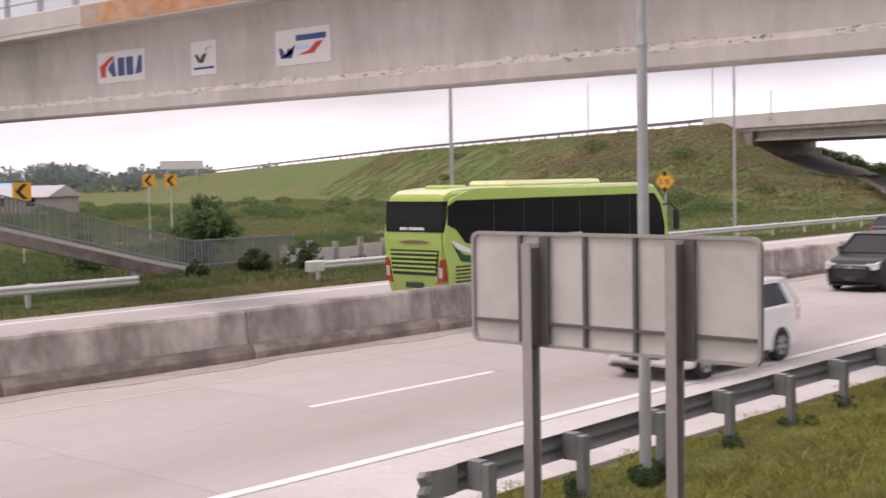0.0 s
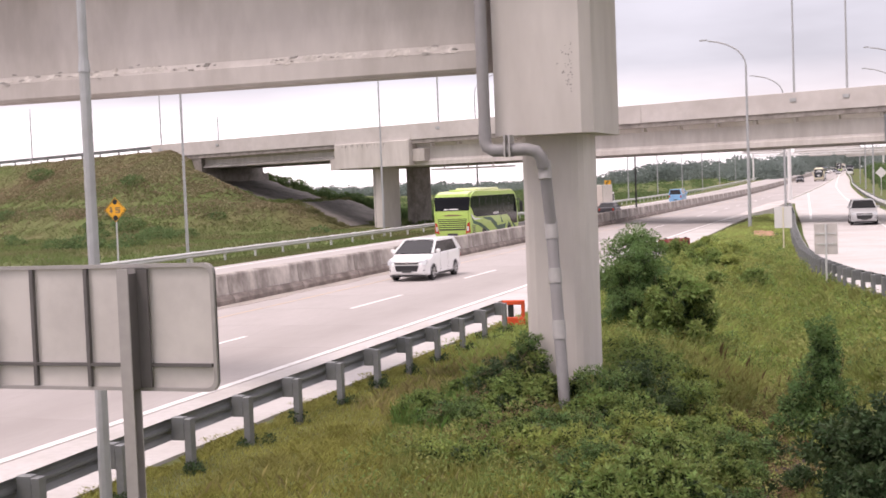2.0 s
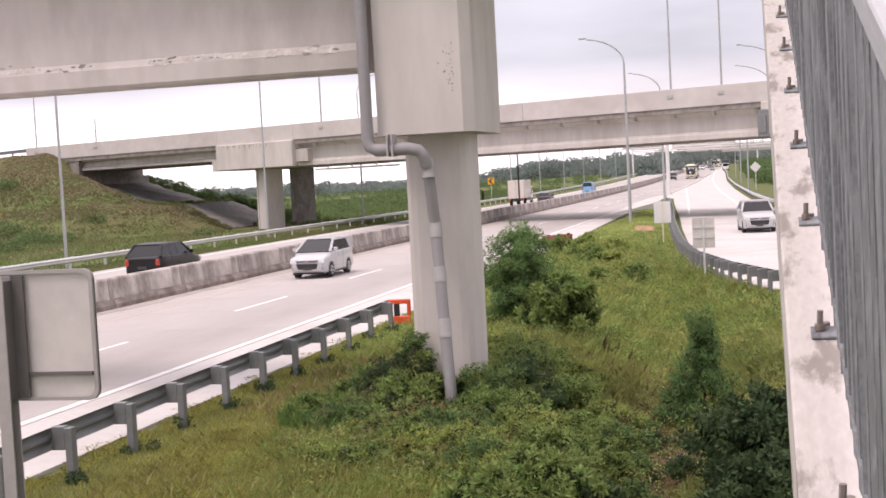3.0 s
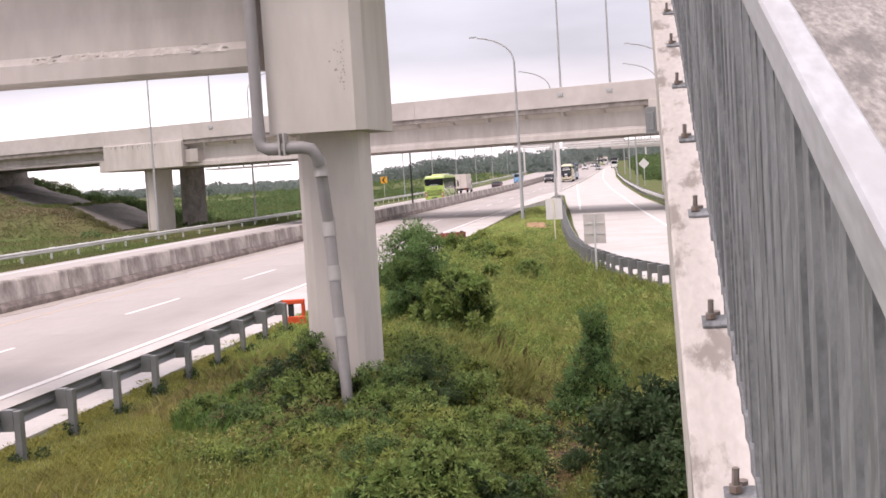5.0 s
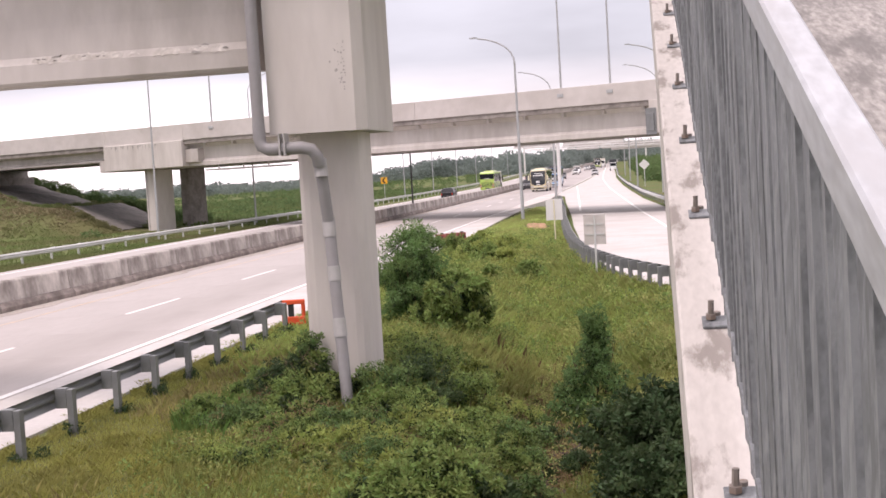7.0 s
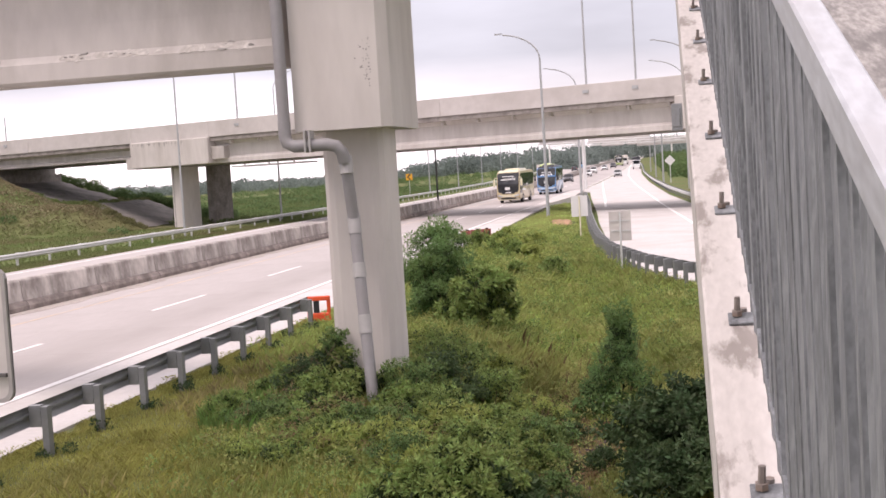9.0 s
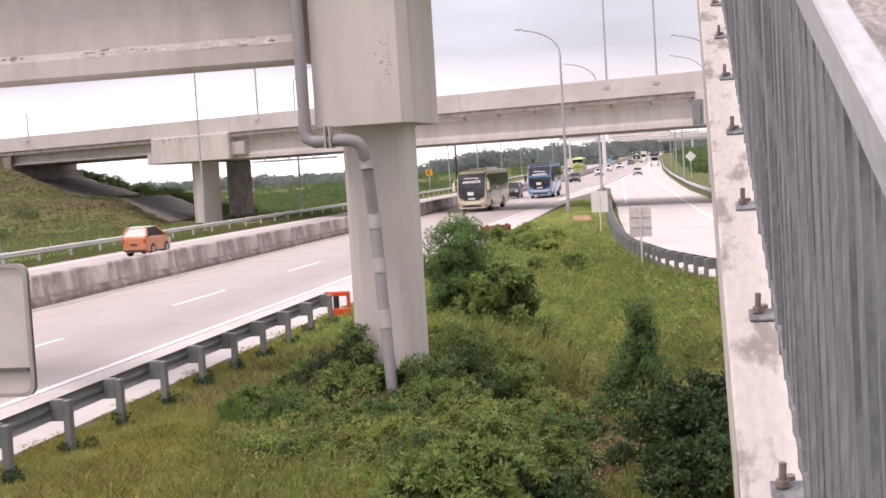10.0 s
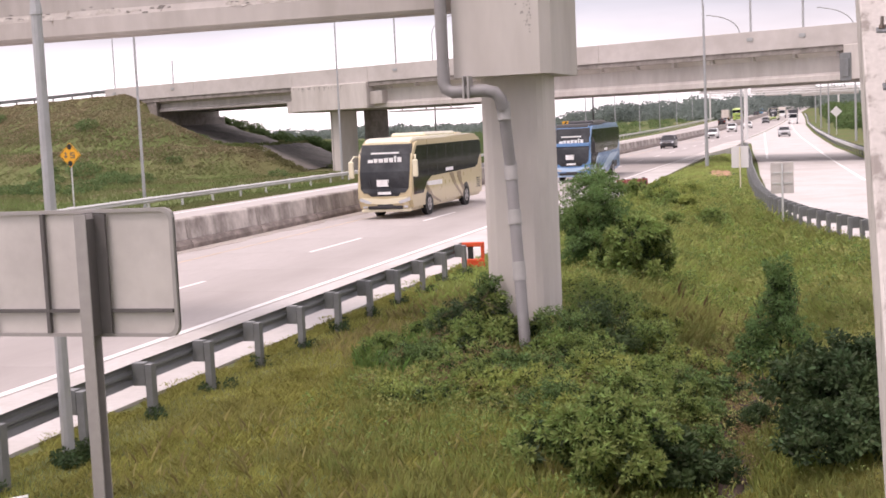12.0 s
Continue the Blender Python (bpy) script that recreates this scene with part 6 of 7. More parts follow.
    leaf_soup("creeper", c, r, 30000, 0.05, LEAF, "low creeping plants over the slope", "plants", 10, 0.7)
    # lower leaves in the darkest green paint shade beneath the creepers
    leaf_soup("creeper_dark", c[::2] - [0, 0, 0.05], r[::2], 15000, 0.05, LEAF_DEEP_SHADE, "leaves under the creepers, coloured darker for shade", "plants", 101, 0.7)
    leaf_soup("creeper_light", c[::3] + [0.1, -0.1, 0.08], r[::3] * 0.8, 5200, 0.045, LEAF_LIGHT, "pale leaves a little higher among the creepers", "plants", 12, 0.7)
    # reddish weeds along the ditch
    xd, yd = spread(9000, -3.6, -0.6, 17.5, 29, 41, lambda x, y: np.abs(x + 1.7 + 0.075 * (y - 20) - 0.2 * np.sin(y)) < 0.55 + 0.25 * np.sin(y * 2.3), 0.7)
    k = rng.uniform(0, 1, len(xd)) < 0.26
    leaf_soup("ditch_weeds", np.stack([xd[k], yd[k], ground_z(xd[k], yd[k]) + rng.uniform(0.02, 0.2, k.sum())], 1), rng.uniform(0.05, 0.16, k.sum()), 24000, 0.045, DITCH_WEED, "reddish-brown wilting weeds in the ditch", "weeds", 42, 0.7)
    x, y = spread(300, -4.6, -1.6, 23, 33, 43, verge, 1.4)
    blades("brown_stalks", x, y, 0.5, 0.012, DITCH_WEED, "tall brown-green stalks beyond the ditch", 44, "weeds", bend=0.4)
    k = rng.uniform(0, 1, len(xd)) < 0.03
    leaf_soup("ditch_leaves", np.stack([xd[k], yd[k], ground_z(xd[k], yd[k]) + 0.08], 1), np.full(k.sum(), 0.14), 11000, 0.05, LEAF_DARK, "small weeds overhanging the ditch", "weeds", 45, 0.6)
    # mixed weeds all over the gully and the gore
    rng = np.random.default_rng(71)
    for n, y0, y1, size, count, material, label, sd in ((900, 14, 33, 0.045, 30000, LEAF, "mixed green weeds among the grass", 72), (520, 16, 33, 0.045, 15000, WEED_PALE, "pale yellowish weeds among the grass", 73), (700, 23.5, 31, 0.05, 17000, WEED_PALE, "pale feathery weeds beyond the pier", 76), (420, 31, 64, 0.08, 15000, LEAF, "mixed weeds in the gore", 74), (420, 31, 64, 0.08, 12000, WEED_PALE, "pale weeds in the gore", 75)):
        x, y = spread(n * 3, -7.4, 2.5, y0, y1, sd, lambda x, y: verge(x, y) & (x > -7.0 + 0.5 * np.sin(y)) & ((np.abs(x + 4.75) > 0.7) | (y > 22.5) | (y < 18)), 2.4)
        leaf_soup("weeds", np.stack([x, y, ground_z(x, y) + rng.uniform(0.05, 0.28, len(x))], 1), rng.uniform(0.05, 0.2, len(x)) * (1.5 if y0 > 20 else 1), count, size, material, label, "weeds", sd, 0.9)
    # feathery tall weeds beside the pier
    x, y = spread(7000, -5.4, -2.6, 23.6, 30.5, 46, verge, 1.0)
    blades("tall_weeds", x, y, 0.42, 0.016, WEED_PALE, "tall pale green weeds beside the pier", 47, "weeds", bend=0.6)
    # leafy shrub nearest the camera
    bush("leafy_shrub", "leafy green shrub on the slope", -2.95, 16.0, 1.0, 0.85, 16000, 0.085, LEAF, 13, inner=0.7, slim=0.18)
    bush("leafy_shrub", "bright young shrub beside the leafy one", -3.5, 17.2, 0.7, 0.5, 7000, 0.06, LEAF_LIGHT, 14)
    # dense dark bush beside the ramp
    bush("dark_bush", "dense dark green rounded bush", 0.24, 18.3, 1.1, 0.98, 26000, 0.08, LEAF_DARK, 15, lumps=60, inner=0.8)
    bush("dark_bush", "low dark green skirt of the rounded bush", 0.1, 16.7, 0.82, 0.66, 9000, 0.08, LEAF_DARK, 115, lumps=34, inner=0.8)
    bush("leafy_shrub", "dark leafy shrub leaning over the ditch", -2.2, 16.6, 0.6, 0.62, 9000, 0.08, LEAF_DARK, 116, lumps=34)
    for k, (x, y, w, h) in enumerate(((-1.5, 16.9, 0.4, 0.42), (-1.85, 18.3, 0.42, 0.4), (-1.2, 19.6, 0.4, 0.36), (-2.0, 20.2, 0.42, 0.36), (-1.9, 21.8, 0.4, 0.34), (-2.2, 23.3, 0.4, 0.36))):
        bush("ditch_shrub", "dark low weeds overhanging the ditch", x, y, w, h, 2600, 0.06, LEAF_VINE if k % 2 else LEAF_DARK, 270 + k, lumps=14, slim=0.17)
    # upright shrub in the gully
    bush("upright_shrub", "upright dark green shrub in the gully", -1.05, 24.6, 0.74, 1.7, 7600, 0.085, LEAF_MID, 16, up=True, lumps=34, slim=0.14)
    bush("low_shrub", "low dark shrub under the upright one", -1.35, 24.1, 0.5, 0.6, 2000, 0.08, LEAF_MID, 26)
    # tall shrub behind the pier, with its bare stems
    bush("tall_shrub", "tall dark feathery shrub behind the pier", -6.2, 34.5, 1.15, 2.3, 32000, 0.11, LEAF_MID, 17, stems=22, lumps=60, slim=0.1, inner=0.22)
    bush("spreading_shrub", "spreading green shrub with drooping leaves", -4.9, 33.0, 1.0, 1.5, 9000, 0.14, LEAF, 18, lumps=18, slim=0.17)
    # weeds heaped on the far side of the pier
    for k, (x, y, w, h) in enumerate(((-4.3, 24.2, 0.8, 0.75), (-3.6, 25.2, 0.7, 0.6), (-4.6, 26.2, 0.8, 0.8), (-3.4, 23.3, 0.6, 0.5), (-3.0, 21.6, 0.6, 0.45), (-5.3, 27.5, 0.7, 0.6), (-7.0, 22.8, 0.7, 0.5))):
        bush("weed_clump", "pale green weeds heaped beside the pier", x, y, w, h, 4200, 0.055, LEAF_LIGHT if k % 2 else LEAF, 80 + k, lumps=18)
    for k, (x, y, w, h) in enumerate(((-6.02, 22.25, 0.4, 0.98), (-6.45, 21.9, 0.5, 0.72), (-6.1, 21.4, 0.5, 0.62), (-4.5, 21.7, 0.65, 0.75), (-4.0, 22.3, 0.6, 0.8), (-7.5, 20.9, 0.6, 0.4), (-6.6, 20.2, 0.7, 0.42))):
        bush("vine_clump", "dark tangled vines climbing at the pier foot", x, y, w, h, 4600, 0.065, (LEAF_VINE, LEAF_DARK, LEAF)[k % 3], 200 + k, lumps=24, slim=0.17)
    for k, (x, y, w, h) in enumerate(((-4.1, 20.9, 0.75, 0.62), (-3.5, 20.1, 0.8, 0.62), (-4.8, 19.7, 0.8, 0.5), (-5.6, 19.4, 0.8, 0.42), (-3.2, 19.0, 0.8, 0.62), (-4.2, 18.5, 0.8, 0.52), (-3.8, 17.6, 0.75, 0.55), (-2.8, 18.0, 0.7, 0.6), (-2.9, 20.9, 0.7, 0.6), (-2.6, 22.6, 0.7, 0.55), (-2.35, 21.2, 0.55, 0.5), (-3.3, 22.8, 0.7, 0.7), (-2.3, 19.6, 0.5, 0.45), (-5.0, 18.6, 0.7, 0.35))):
        bush("weed_clump", "heaped green creepers and weeds on the slope", x, y, w, h, 5600, (0.05, 0.07, 0.06)[k % 3], (LEAF, LEAF_LIGHT, LEAF_VINE, LEAF)[k % 4], 240 + k, lumps=22, slim=0.17)
    rng = np.random.default_rng(310)
    n = 130
    x, y = rng.uniform(-6.9, -2.2, n), rng.uniform(17.2, 22.2, n)
    k = (np.abs(x + 5.2) > 0.35) | (y < 21)
    x, y = x[k], y[k]
    leaf_soup("dry_creeper", np.stack([x, y, ground_z(x, y) + rng.uniform(0.15, 0.5, len(x))], 1), rng.uniform(0.06, 0.18, len(x)), 5200, 0.05, DITCH_WEED, "dry brown tendrils among the creepers", "plants", 311, 0.7, slim=0.12)
    # small shrubs up the gore
    for i, (x, y, r) in enumerate(((-6.9, 57, 0.55), (-6.0, 55.5, 0.45), (-4.4, 49, 0.45), (-5.1, 50, 0.4), (-9.4, 63, 0.6), (-8.2, 66, 0.5), (-6.2, 41, 0.4), (-7.2, 60, 0.6), (-7.9, 61, 0.55), (-6.6, 63, 0.5), (-5.6, 47.5, 0.35))):
        bush("small_shrub", "small green shrub in the gore", x, y, r * 1.3, r * 1.4, 2600, 0.1, LEAF_LIGHT if i % 2 else LEAF, 60 + i, lumps=16, inner=0.15)
    # rank clumps of weeds over the gore
    rng = np.random.default_rng(320)
    for n, material, count, size, label, sd in ((260, LEAF, 20000, 0.1, "rank green weeds in the gore", 321), (220, LEAF_LIGHT, 15000, 0.09, "bright weeds in the gore", 322), (60, LEAF_VINE, 4500, 0.1, "dark low weeds in the gore", 323)):
        x, y = spread(n * 3, -9.6, 2.5, 26, 78, sd, verge, 4.5)
        x, y = x[:n], y[:n]
        leaf_soup("gore_weeds", np.stack([x, y, ground_z(x, y) + rng.uniform(0.08, 0.28, len(x))], 1), rng.uniform(0.14, 0.42, len(x)), count, size, material, label, "weeds", sd + 10, 0.75, slim=0.16)
    x, y = spread(42000, -9.2, 2.5, 26, 70, 330, verge, 2.6)
    blades("rank_grass", x, y, 0.34, 0.022, GRASS_GORE, "rank tall grass in swathes over the gore", 331, bend=0.8)
    # trees along the slip road's outer side
    rng = np.random.default_rng(9)
    c, r = [], []
    for y in np.arange(150, 420, 5):
        x = float(ramp_right(y)) + 6 + rng.uniform(0, 7)
        for k in range(3):
            c.append((x + rng.uniform(-2, 2), y + rng.uniform(-2, 2), gz(x, y) + rng.uniform(0.5, 3.2)))
            r.append(rng.uniform(1.0, 2.2))
    leaf_soup("slip_road_trees", c, r, 34000, 0.45, LEAF_HILL, "row of green trees beside the slip road", "trees", 19, 0.9)
    # scrub over the fields
    n = 700
    bx, by = rng.uniform(-150, -40, n), rng.uniform(125, 480, n)
    k = (to_uv(bx, by)[1] > 16) & (waves(bx, by, 40, 91) > -0.25)
    bx, by = bx[k], by[k]
    leaf_soup("field_scrub", np.stack([bx, by, ground_z(bx, by) + 0.3], 1), rng.uniform(0.4, 1.5, len(bx)), 60000, 0.35, LEAF_HILL, "scattered scrub and hedges over the fields", "shrubs", 92, 0.7)
    # far woods
    c, r = [], []
    for k in range(700):
        y = rng.uniform(520, 900)
        x = -y * math.tan(radians(rng.uniform(2.6, 30)))
        near = 1 - 0.5 * float(smooth01(9, 16, math.degrees(math.atan2(-x, y))))
        c.append((x, y, float(ground_z(x, y)) + rng.uniform(0, 1) ** 1.2 * near * (5.2 + 2.6 * math.sin(x * 0.013) + 1.6 * math.sin(x * 0.05))))
        r.append(rng.uniform(3, 6) * (0.45 + 0.55 * near))
    leaf_soup("far_woods", c, r, 150000, 1.0, HAZE_LEAF, "distant hazy line of woods", "woods", 20, 0.8, slim=0.42)
    c, r = [], []
    for k in range(420):
        y = rng.uniform(430, 640)
        a = rng.uniform(-3.5, 6.0)
        x = -y * math.tan(radians(a))
        if -30 < x < 0 and y < 620:
            y = rng.uniform(700, 800)
            x = -y * math.tan(radians(a))
        c.append((x, y, float(rise(y)) + rng.uniform(0, 7) + 3 * math.sin(a)))
        r.append(rng.uniform(2.5, 5))
    leaf_soup("far_hill_woods", c, r, 60000, 1.2, HAZE_LEAF, "wooded rise at the end of the road", "woods", 21, 0.8)
    c, r = [], []
    for k in range(260):
        a = rng.uniform(50, 68)
        d = rng.uniform(420, 560)
        c.append((-d * math.sin(radians(a)), d * math.cos(radians(a)), rng.uniform(1, 6.5) + 1.5 * math.sin(a * 1.3)))
        r.append(rng.uniform(2, 4))
    leaf_soup("far_trees", c, r, 22000, 1.4, HAZE_LEAF, "distant trees beyond the side road", "woods", 22, 0.8)


GRASS_GORE = mat("gore_grass_blade", (0.48, 0.575, 0.20), 0.8, 0, 0.2, 0.8, 0, (0.46, 0.44, 0.18), 0.25, 0.75, island=0.2, spec=0.1, thin=0.5)
LEAF_VINE = mat("vine_leaf", (0.14, 0.225, 0.08), 0.55, 0, 0.2, 1.5, 0, (0.24, 0.30, 0.10), 1.1, 0.7, island=0.4, spec=0.2, thin=0.4)
LEAF_MID = mat("feathery_leaf", (0.16, 0.265, 0.10), 0.6, 0, 0.2, 1.5, 0, (0.21, 0.305, 0.10), 1.2, 0.6, island=0.35, spec=0.15, thin=0.45)
DITCH_WEED = mat("ditch_weed", (0.25, 0.165, 0.10), 0.8, 0, 0.2, 0.8, 0, (0.33, 0.31, 0.14), 0.9, 0.9, island=0.3, spec=0.1, thin=0.4)
WEED_PALE = mat("pale_weed", (0.43, 0.46, 0.17), 0.8, 0, 0.2, 0.8, 0, (0.46, 0.40, 0.18), 0.8, 0.7, island=0.25, spec=0.1, thin=0.5)
STRAW = mat("straw", (0.55, 0.49, 0.24), 0.8, 0, 0.2, 0.8, island=0.25, spec=0.15, thin=0.35)
REED = mat("reed_blade", (0.24, 0.40, 0.12), 0.7, 0, 0.2, 0.8, island=0.25, spec=0.15, thin=0.4)
DRY_WEED = mat("dry_weed", (0.315, 0.285, 0.175), 0.9, 0, 0.15, 0.3, 0, (0.33, 0.26, 0.175), 0.1, 0.9, island=0.05, spec=0.1, thin=0.35)
vegetation()


def bare_soil():
    for name, cx, cy, rx, ry, material, label in (("soil_patch", -6.8, 83.5, 0.8, 3.2, BARE_SOIL, "bare orange soil on the gore"), ("ditch_soil", -1.45, 19.2, 0.6, 4.2, SOIL, "bare brown soil in the ditch")):
        n = 14
        v, f = [], []
        for i in range(n):
            for j in range(n):
                a, d = math.tau * i / n, j / (n - 1) * (0.8 + 0.2 * math.sin(3.1 * i))
                x, y = cx + rx * d * math.cos(a), cy + ry * d * math.sin(a)
                v.append((x, y, float(ground_z(x, y)) + 0.04 - 0.09 * (j == n - 1)))
        for i in range(n):
            for j in range(n - 1):
                f.append((i * n + j, i * n + j + 1, ((i + 1) % n) * n + j + 1, ((i + 1) % n) * n + j))
        rough = random.Random(5)
        v = [(a, b, c + (rough.uniform(0, 0.16) if name == "soil_patch" else rough.uniform(0, 0.04))) for a, b, c in v]
        soup(name, v, f, material, label, "soil", "structure")


bare_soil()


# ---- lamps, signs, posts ----
for y in (42.6, 67.2, 99.2, 126, 154, 182, 210, 240, 272, 305, 340, 380):
    street_lamp(-38.5, y, 13.2, 2.6, 0, 0.1, "tall grey street lamp beyond the far guardrail")
street_lamp(-8.95, 97.6, 12.0, 2.7, 180, 0.14, "tall curved street lamp in the gore")
street_lamp(-10.3, 158, 13.2, 3.2, 180, 0.16, "tall curved street lamp in the gore")
for y in (205, 260, 320):
    street_lamp(-0.5 - (y - 205) * 0.028, y, 12.0, 2.8, 180, 0.15, "tall curved street lamp beside the slip road")
for x, y in ((3.2, 135), (2.7, 163)):
    street_lamp(x, y, 13.4, 3.6, 180, 0.15, "tall curved street lamp outside the slip road")
street_lamp(-22.72, 128, 11, 0, 0, 0.1, "dark slim pole standing on the median", dark=True)


def deck_lamp(u, h):
    top = empty("street_lamp", "slim lamp pole on the far overpass", "street lamp", "street lamps", B_POSE @ pose(u, 0.18, 10.0))
    bm = bmesh.new()
    tube(bm, (0, 0, -0.4), (0, 0, h), 0.09, 0.05, 8)
    box(bm, -0.25, 0.25, -0.25, -0.1, -0.7, -0.45)
    part("pole", bm, POLE, top)
    if h > 8:
        bm = bmesh.new()
        box(bm, -0.08, 0.08, 0, 1.4, h - 0.05, h + 0.06)
        part("lamp_head", bm, POLE, top)


for u, h in ((-42.6, 9), (-6.4, 11), (-2.2, 11), (-86.2, 6.2), (-75.6, 2.5), (-114.5, 6)):
    deck_lamp(u, h)


def gantry(y, x0, x1, panels, z0, label, columns):
    top = empty("sign_gantry", label, "sign", m=pose(0, y, float(rise(y))))
    for x in columns:
        bm = bmesh.new()
        tube(bm, (x, 0, -0.2), (x, 0, z0 + 1.6), 0.28, None, 10)
        part("column", bm, SIGN_WHITE, top)
    for dz, dy in ((0, 0), (0.9, 0), (0.45, 0.7)):
        bm = bmesh.new()
        tube(bm, (x0, dy, z0 + dz), (x1, dy, z0 + dz), 0.11, None, 6)
        part("chord", bm, SIGN_WHITE, top)
    k, x = 0, x0
    bm = bmesh.new()
    while x < x1 - 1:
        tube(bm, (x, 0, z0 + (0.9 if k % 2 else 0)), (x + 1, 0, z0 + (0 if k % 2 else 0.9)), 0.05, None, 5)
        x, k = x + 1, k + 1
    part("lattice", bm, SIGN_WHITE, top)
    for a, b, h, dz in panels:
        bm = bmesh.new()
        box(bm, a, b, 0.75, 0.85, z0 + dz, z0 + dz + h, 0.02)
        part("panel", bm, SIGN_BACK, top, "grey sign panel")
        bm = bmesh.new()
        box(bm, a, b, 0.68, 0.75, z0 + dz + 0.4, z0 + dz + 0.52)
        part("panel_rail", bm, SIGN_WHITE, top)


gantry(190, -18.4, -11.75, [(-18.2, -12.2, 1.25, -0.1)], 6.9, "overhead sign gantry arm seen from behind", (-11.75,))
gantry(262, -15.4, 6.0, [(-15.2, -7.3, 1.8, 0.5), (-5.6, 5.0, 1.4, -0.7)], 7.0, "wide white sign gantry over the slip road", (6.0,))
gantry(420, -37, 2.0, [(-20, -13, 3.0, -0.6), (-12, -5, 3.0, -0.6)], 7.5, "distant white sign gantry across the road", (-37, 2.0))


def plate_sign(name, label, x, y, z0, z1, w, material, post_mat, bars=2):
    g = float(ground_z(x, y))
    top = empty(name, label, "sign", m=pose(x, y, 0))
    bm = bmesh.new()
    box(bm, -w / 2, w / 2, -0.01, 0.015, z0, z1, 0.006)
    part("panel", bm, material, top)
    bm = bmesh.new()
    tube(bm, (0, -0.05, g - 0.3), (0, -0.05, z1 - 0.05), 0.035, None, 8)
    part("post", bm, post_mat, top)
    for k in range(bars):
        bm = bmesh.new()
        z = z0 + (z1 - z0) * (k + 1) / (bars + 1)
        box(bm, -w * 0.42, w * 0.42, -0.035, -0.011, z - 0.02, z + 0.02)
        part("brace", bm, post_mat, top)


plate_sign("road_sign", "white-backed road sign on a pale post", -4.48, 66.5, 1.22, 2.3, 0.84, SIGN_WHITE, CREAM_LIGHT, 0)
plate_sign("road_sign", "grey-backed road sign beside the slip road rail", -1.72, 46.4, 1.12, 2.2, 0.78, SIGN_BACK, GUARD_LIGHT)
white = empty("road_sign", "white diamond sign beside the slip road", "sign", m=pose(0.6, 205, 3.4))
bm = bmesh.new()
prism(bm, [(0, 0.85), (-0.85, 0), (0, -0.85), (0.85, 0)], -0.02, 0.02)
part("panel", bm, SIGN_WHITE, white)
bm = bmesh.new()
tube(bm, (0, 0.06, float(ground_z(0.6, 205)) - 3.6), (0, 0.06, 0.6), 0.06, None, 8)
part("post", bm, GUARD_LIGHT, white)


def diamond_sign():
    x, y, z, r = -38.5, 59.8, 3.36, 0.66
    top = empty("warning_sign", "orange-yellow diamond warning sign on a pale post", "sign", m=pose(x, y, z))
    bm = bmesh.new()
    prism(bm, [(0, r), (-r, 0), (0, -r), (r, 0)], -0.015, 0.015)
    part("panel", bm, SIGN_YELLOW, top)
    bm = bmesh.new()
    prism(bm, [(0, r - 0.06), (-r + 0.06, 0), (-r + 0.03, 0), (0, r - 0.03), (r - 0.03, 0), (r - 0.06, 0)], -0.022, -0.016)
    prism(bm, [(0, -r + 0.06), (-r + 0.06, 0), (-r + 0.03, 0), (0, -r + 0.03), (r - 0.03, 0), (r - 0.06, 0)], -0.022, -0.016)
    part("border", bm, BLACK, top)
    for cz in (0.43, -0.43):
        bm = bmesh.new()
        tube(bm, (0, -0.024, cz), (0, -0.016, cz), 0.14, None, 14)
        part("lamp", bm, BLACK, top)
    for o in ([(-0.36, 0.12), (-0.2, 0.16), (-0.2, -0.04), (-0.12, -0.04), (-0.26, -0.18), (-0.36, -0.04), (-0.28, -0.04), (-0.28, 0.06)], [(0.02, 0.14), (0.3, 0.14), (0.3, 0.08), (0.1, 0.08), (0.1, 0.02), (0.3, 0.02), (0.3, -0.16), (0.02, -0.16), (0.02, -0.1), (0.22, -0.1), (0.22, -0.04), (0.02, -0.04)]):
        bm = bmesh.new()
        prism(bm, o, -0.022, -0.016)
        part("symbol", bm, BROWN_GRAPHIC, top)
    bm = bmesh.new()
    tube(bm, (0, 0.05, -z - 0.3), (0, 0.05, 0.4), 0.045, None, 8)
    part("post", bm, GUARD_LIGHT, top)


diamond_sign()


def chevron(x, y, z, s, turn):
    top = empty("chevron_sign", "orange chevron sign with a black arrow", "sign", "chevron signs", pose(x, y, z, 0, 0, turn))
    bm = bmesh.new()
    box(bm, -s / 2, s / 2, -0.01, 0.01, -s / 2, s / 2)
    part("panel", bm, SIGN_YELLOW, top)
    bm = bmesh.new()
    prism(bm, [(s * 0.3, s * 0.42), (s * 0.05, s * 0.42), (-s * 0.35, 0), (s * 0.05, -s * 0.42), (s * 0.3, -s * 0.42), (-s * 0.08, 0)], -0.02, -0.011)
    part("arrow", bm, BLACK, top)
    bm = bmesh.new()
    tube(bm, (0, 0.04, float(ground_z(x, y)) - z - 0.2), (0, 0.04, s * 0.4), 0.04, None, 6)
    part("post", bm, GUARD_LIGHT, top)


for c in ((-55.9, 31.6, 3.52, 0.85, 60), (-70.6, 48.9, 3.9, 0.8, 55), (-69.6, 49.9, 3.88, 0.8, 55), (-39.5, 198, 3.3, 1.0, 10)):
    chevron(*c)


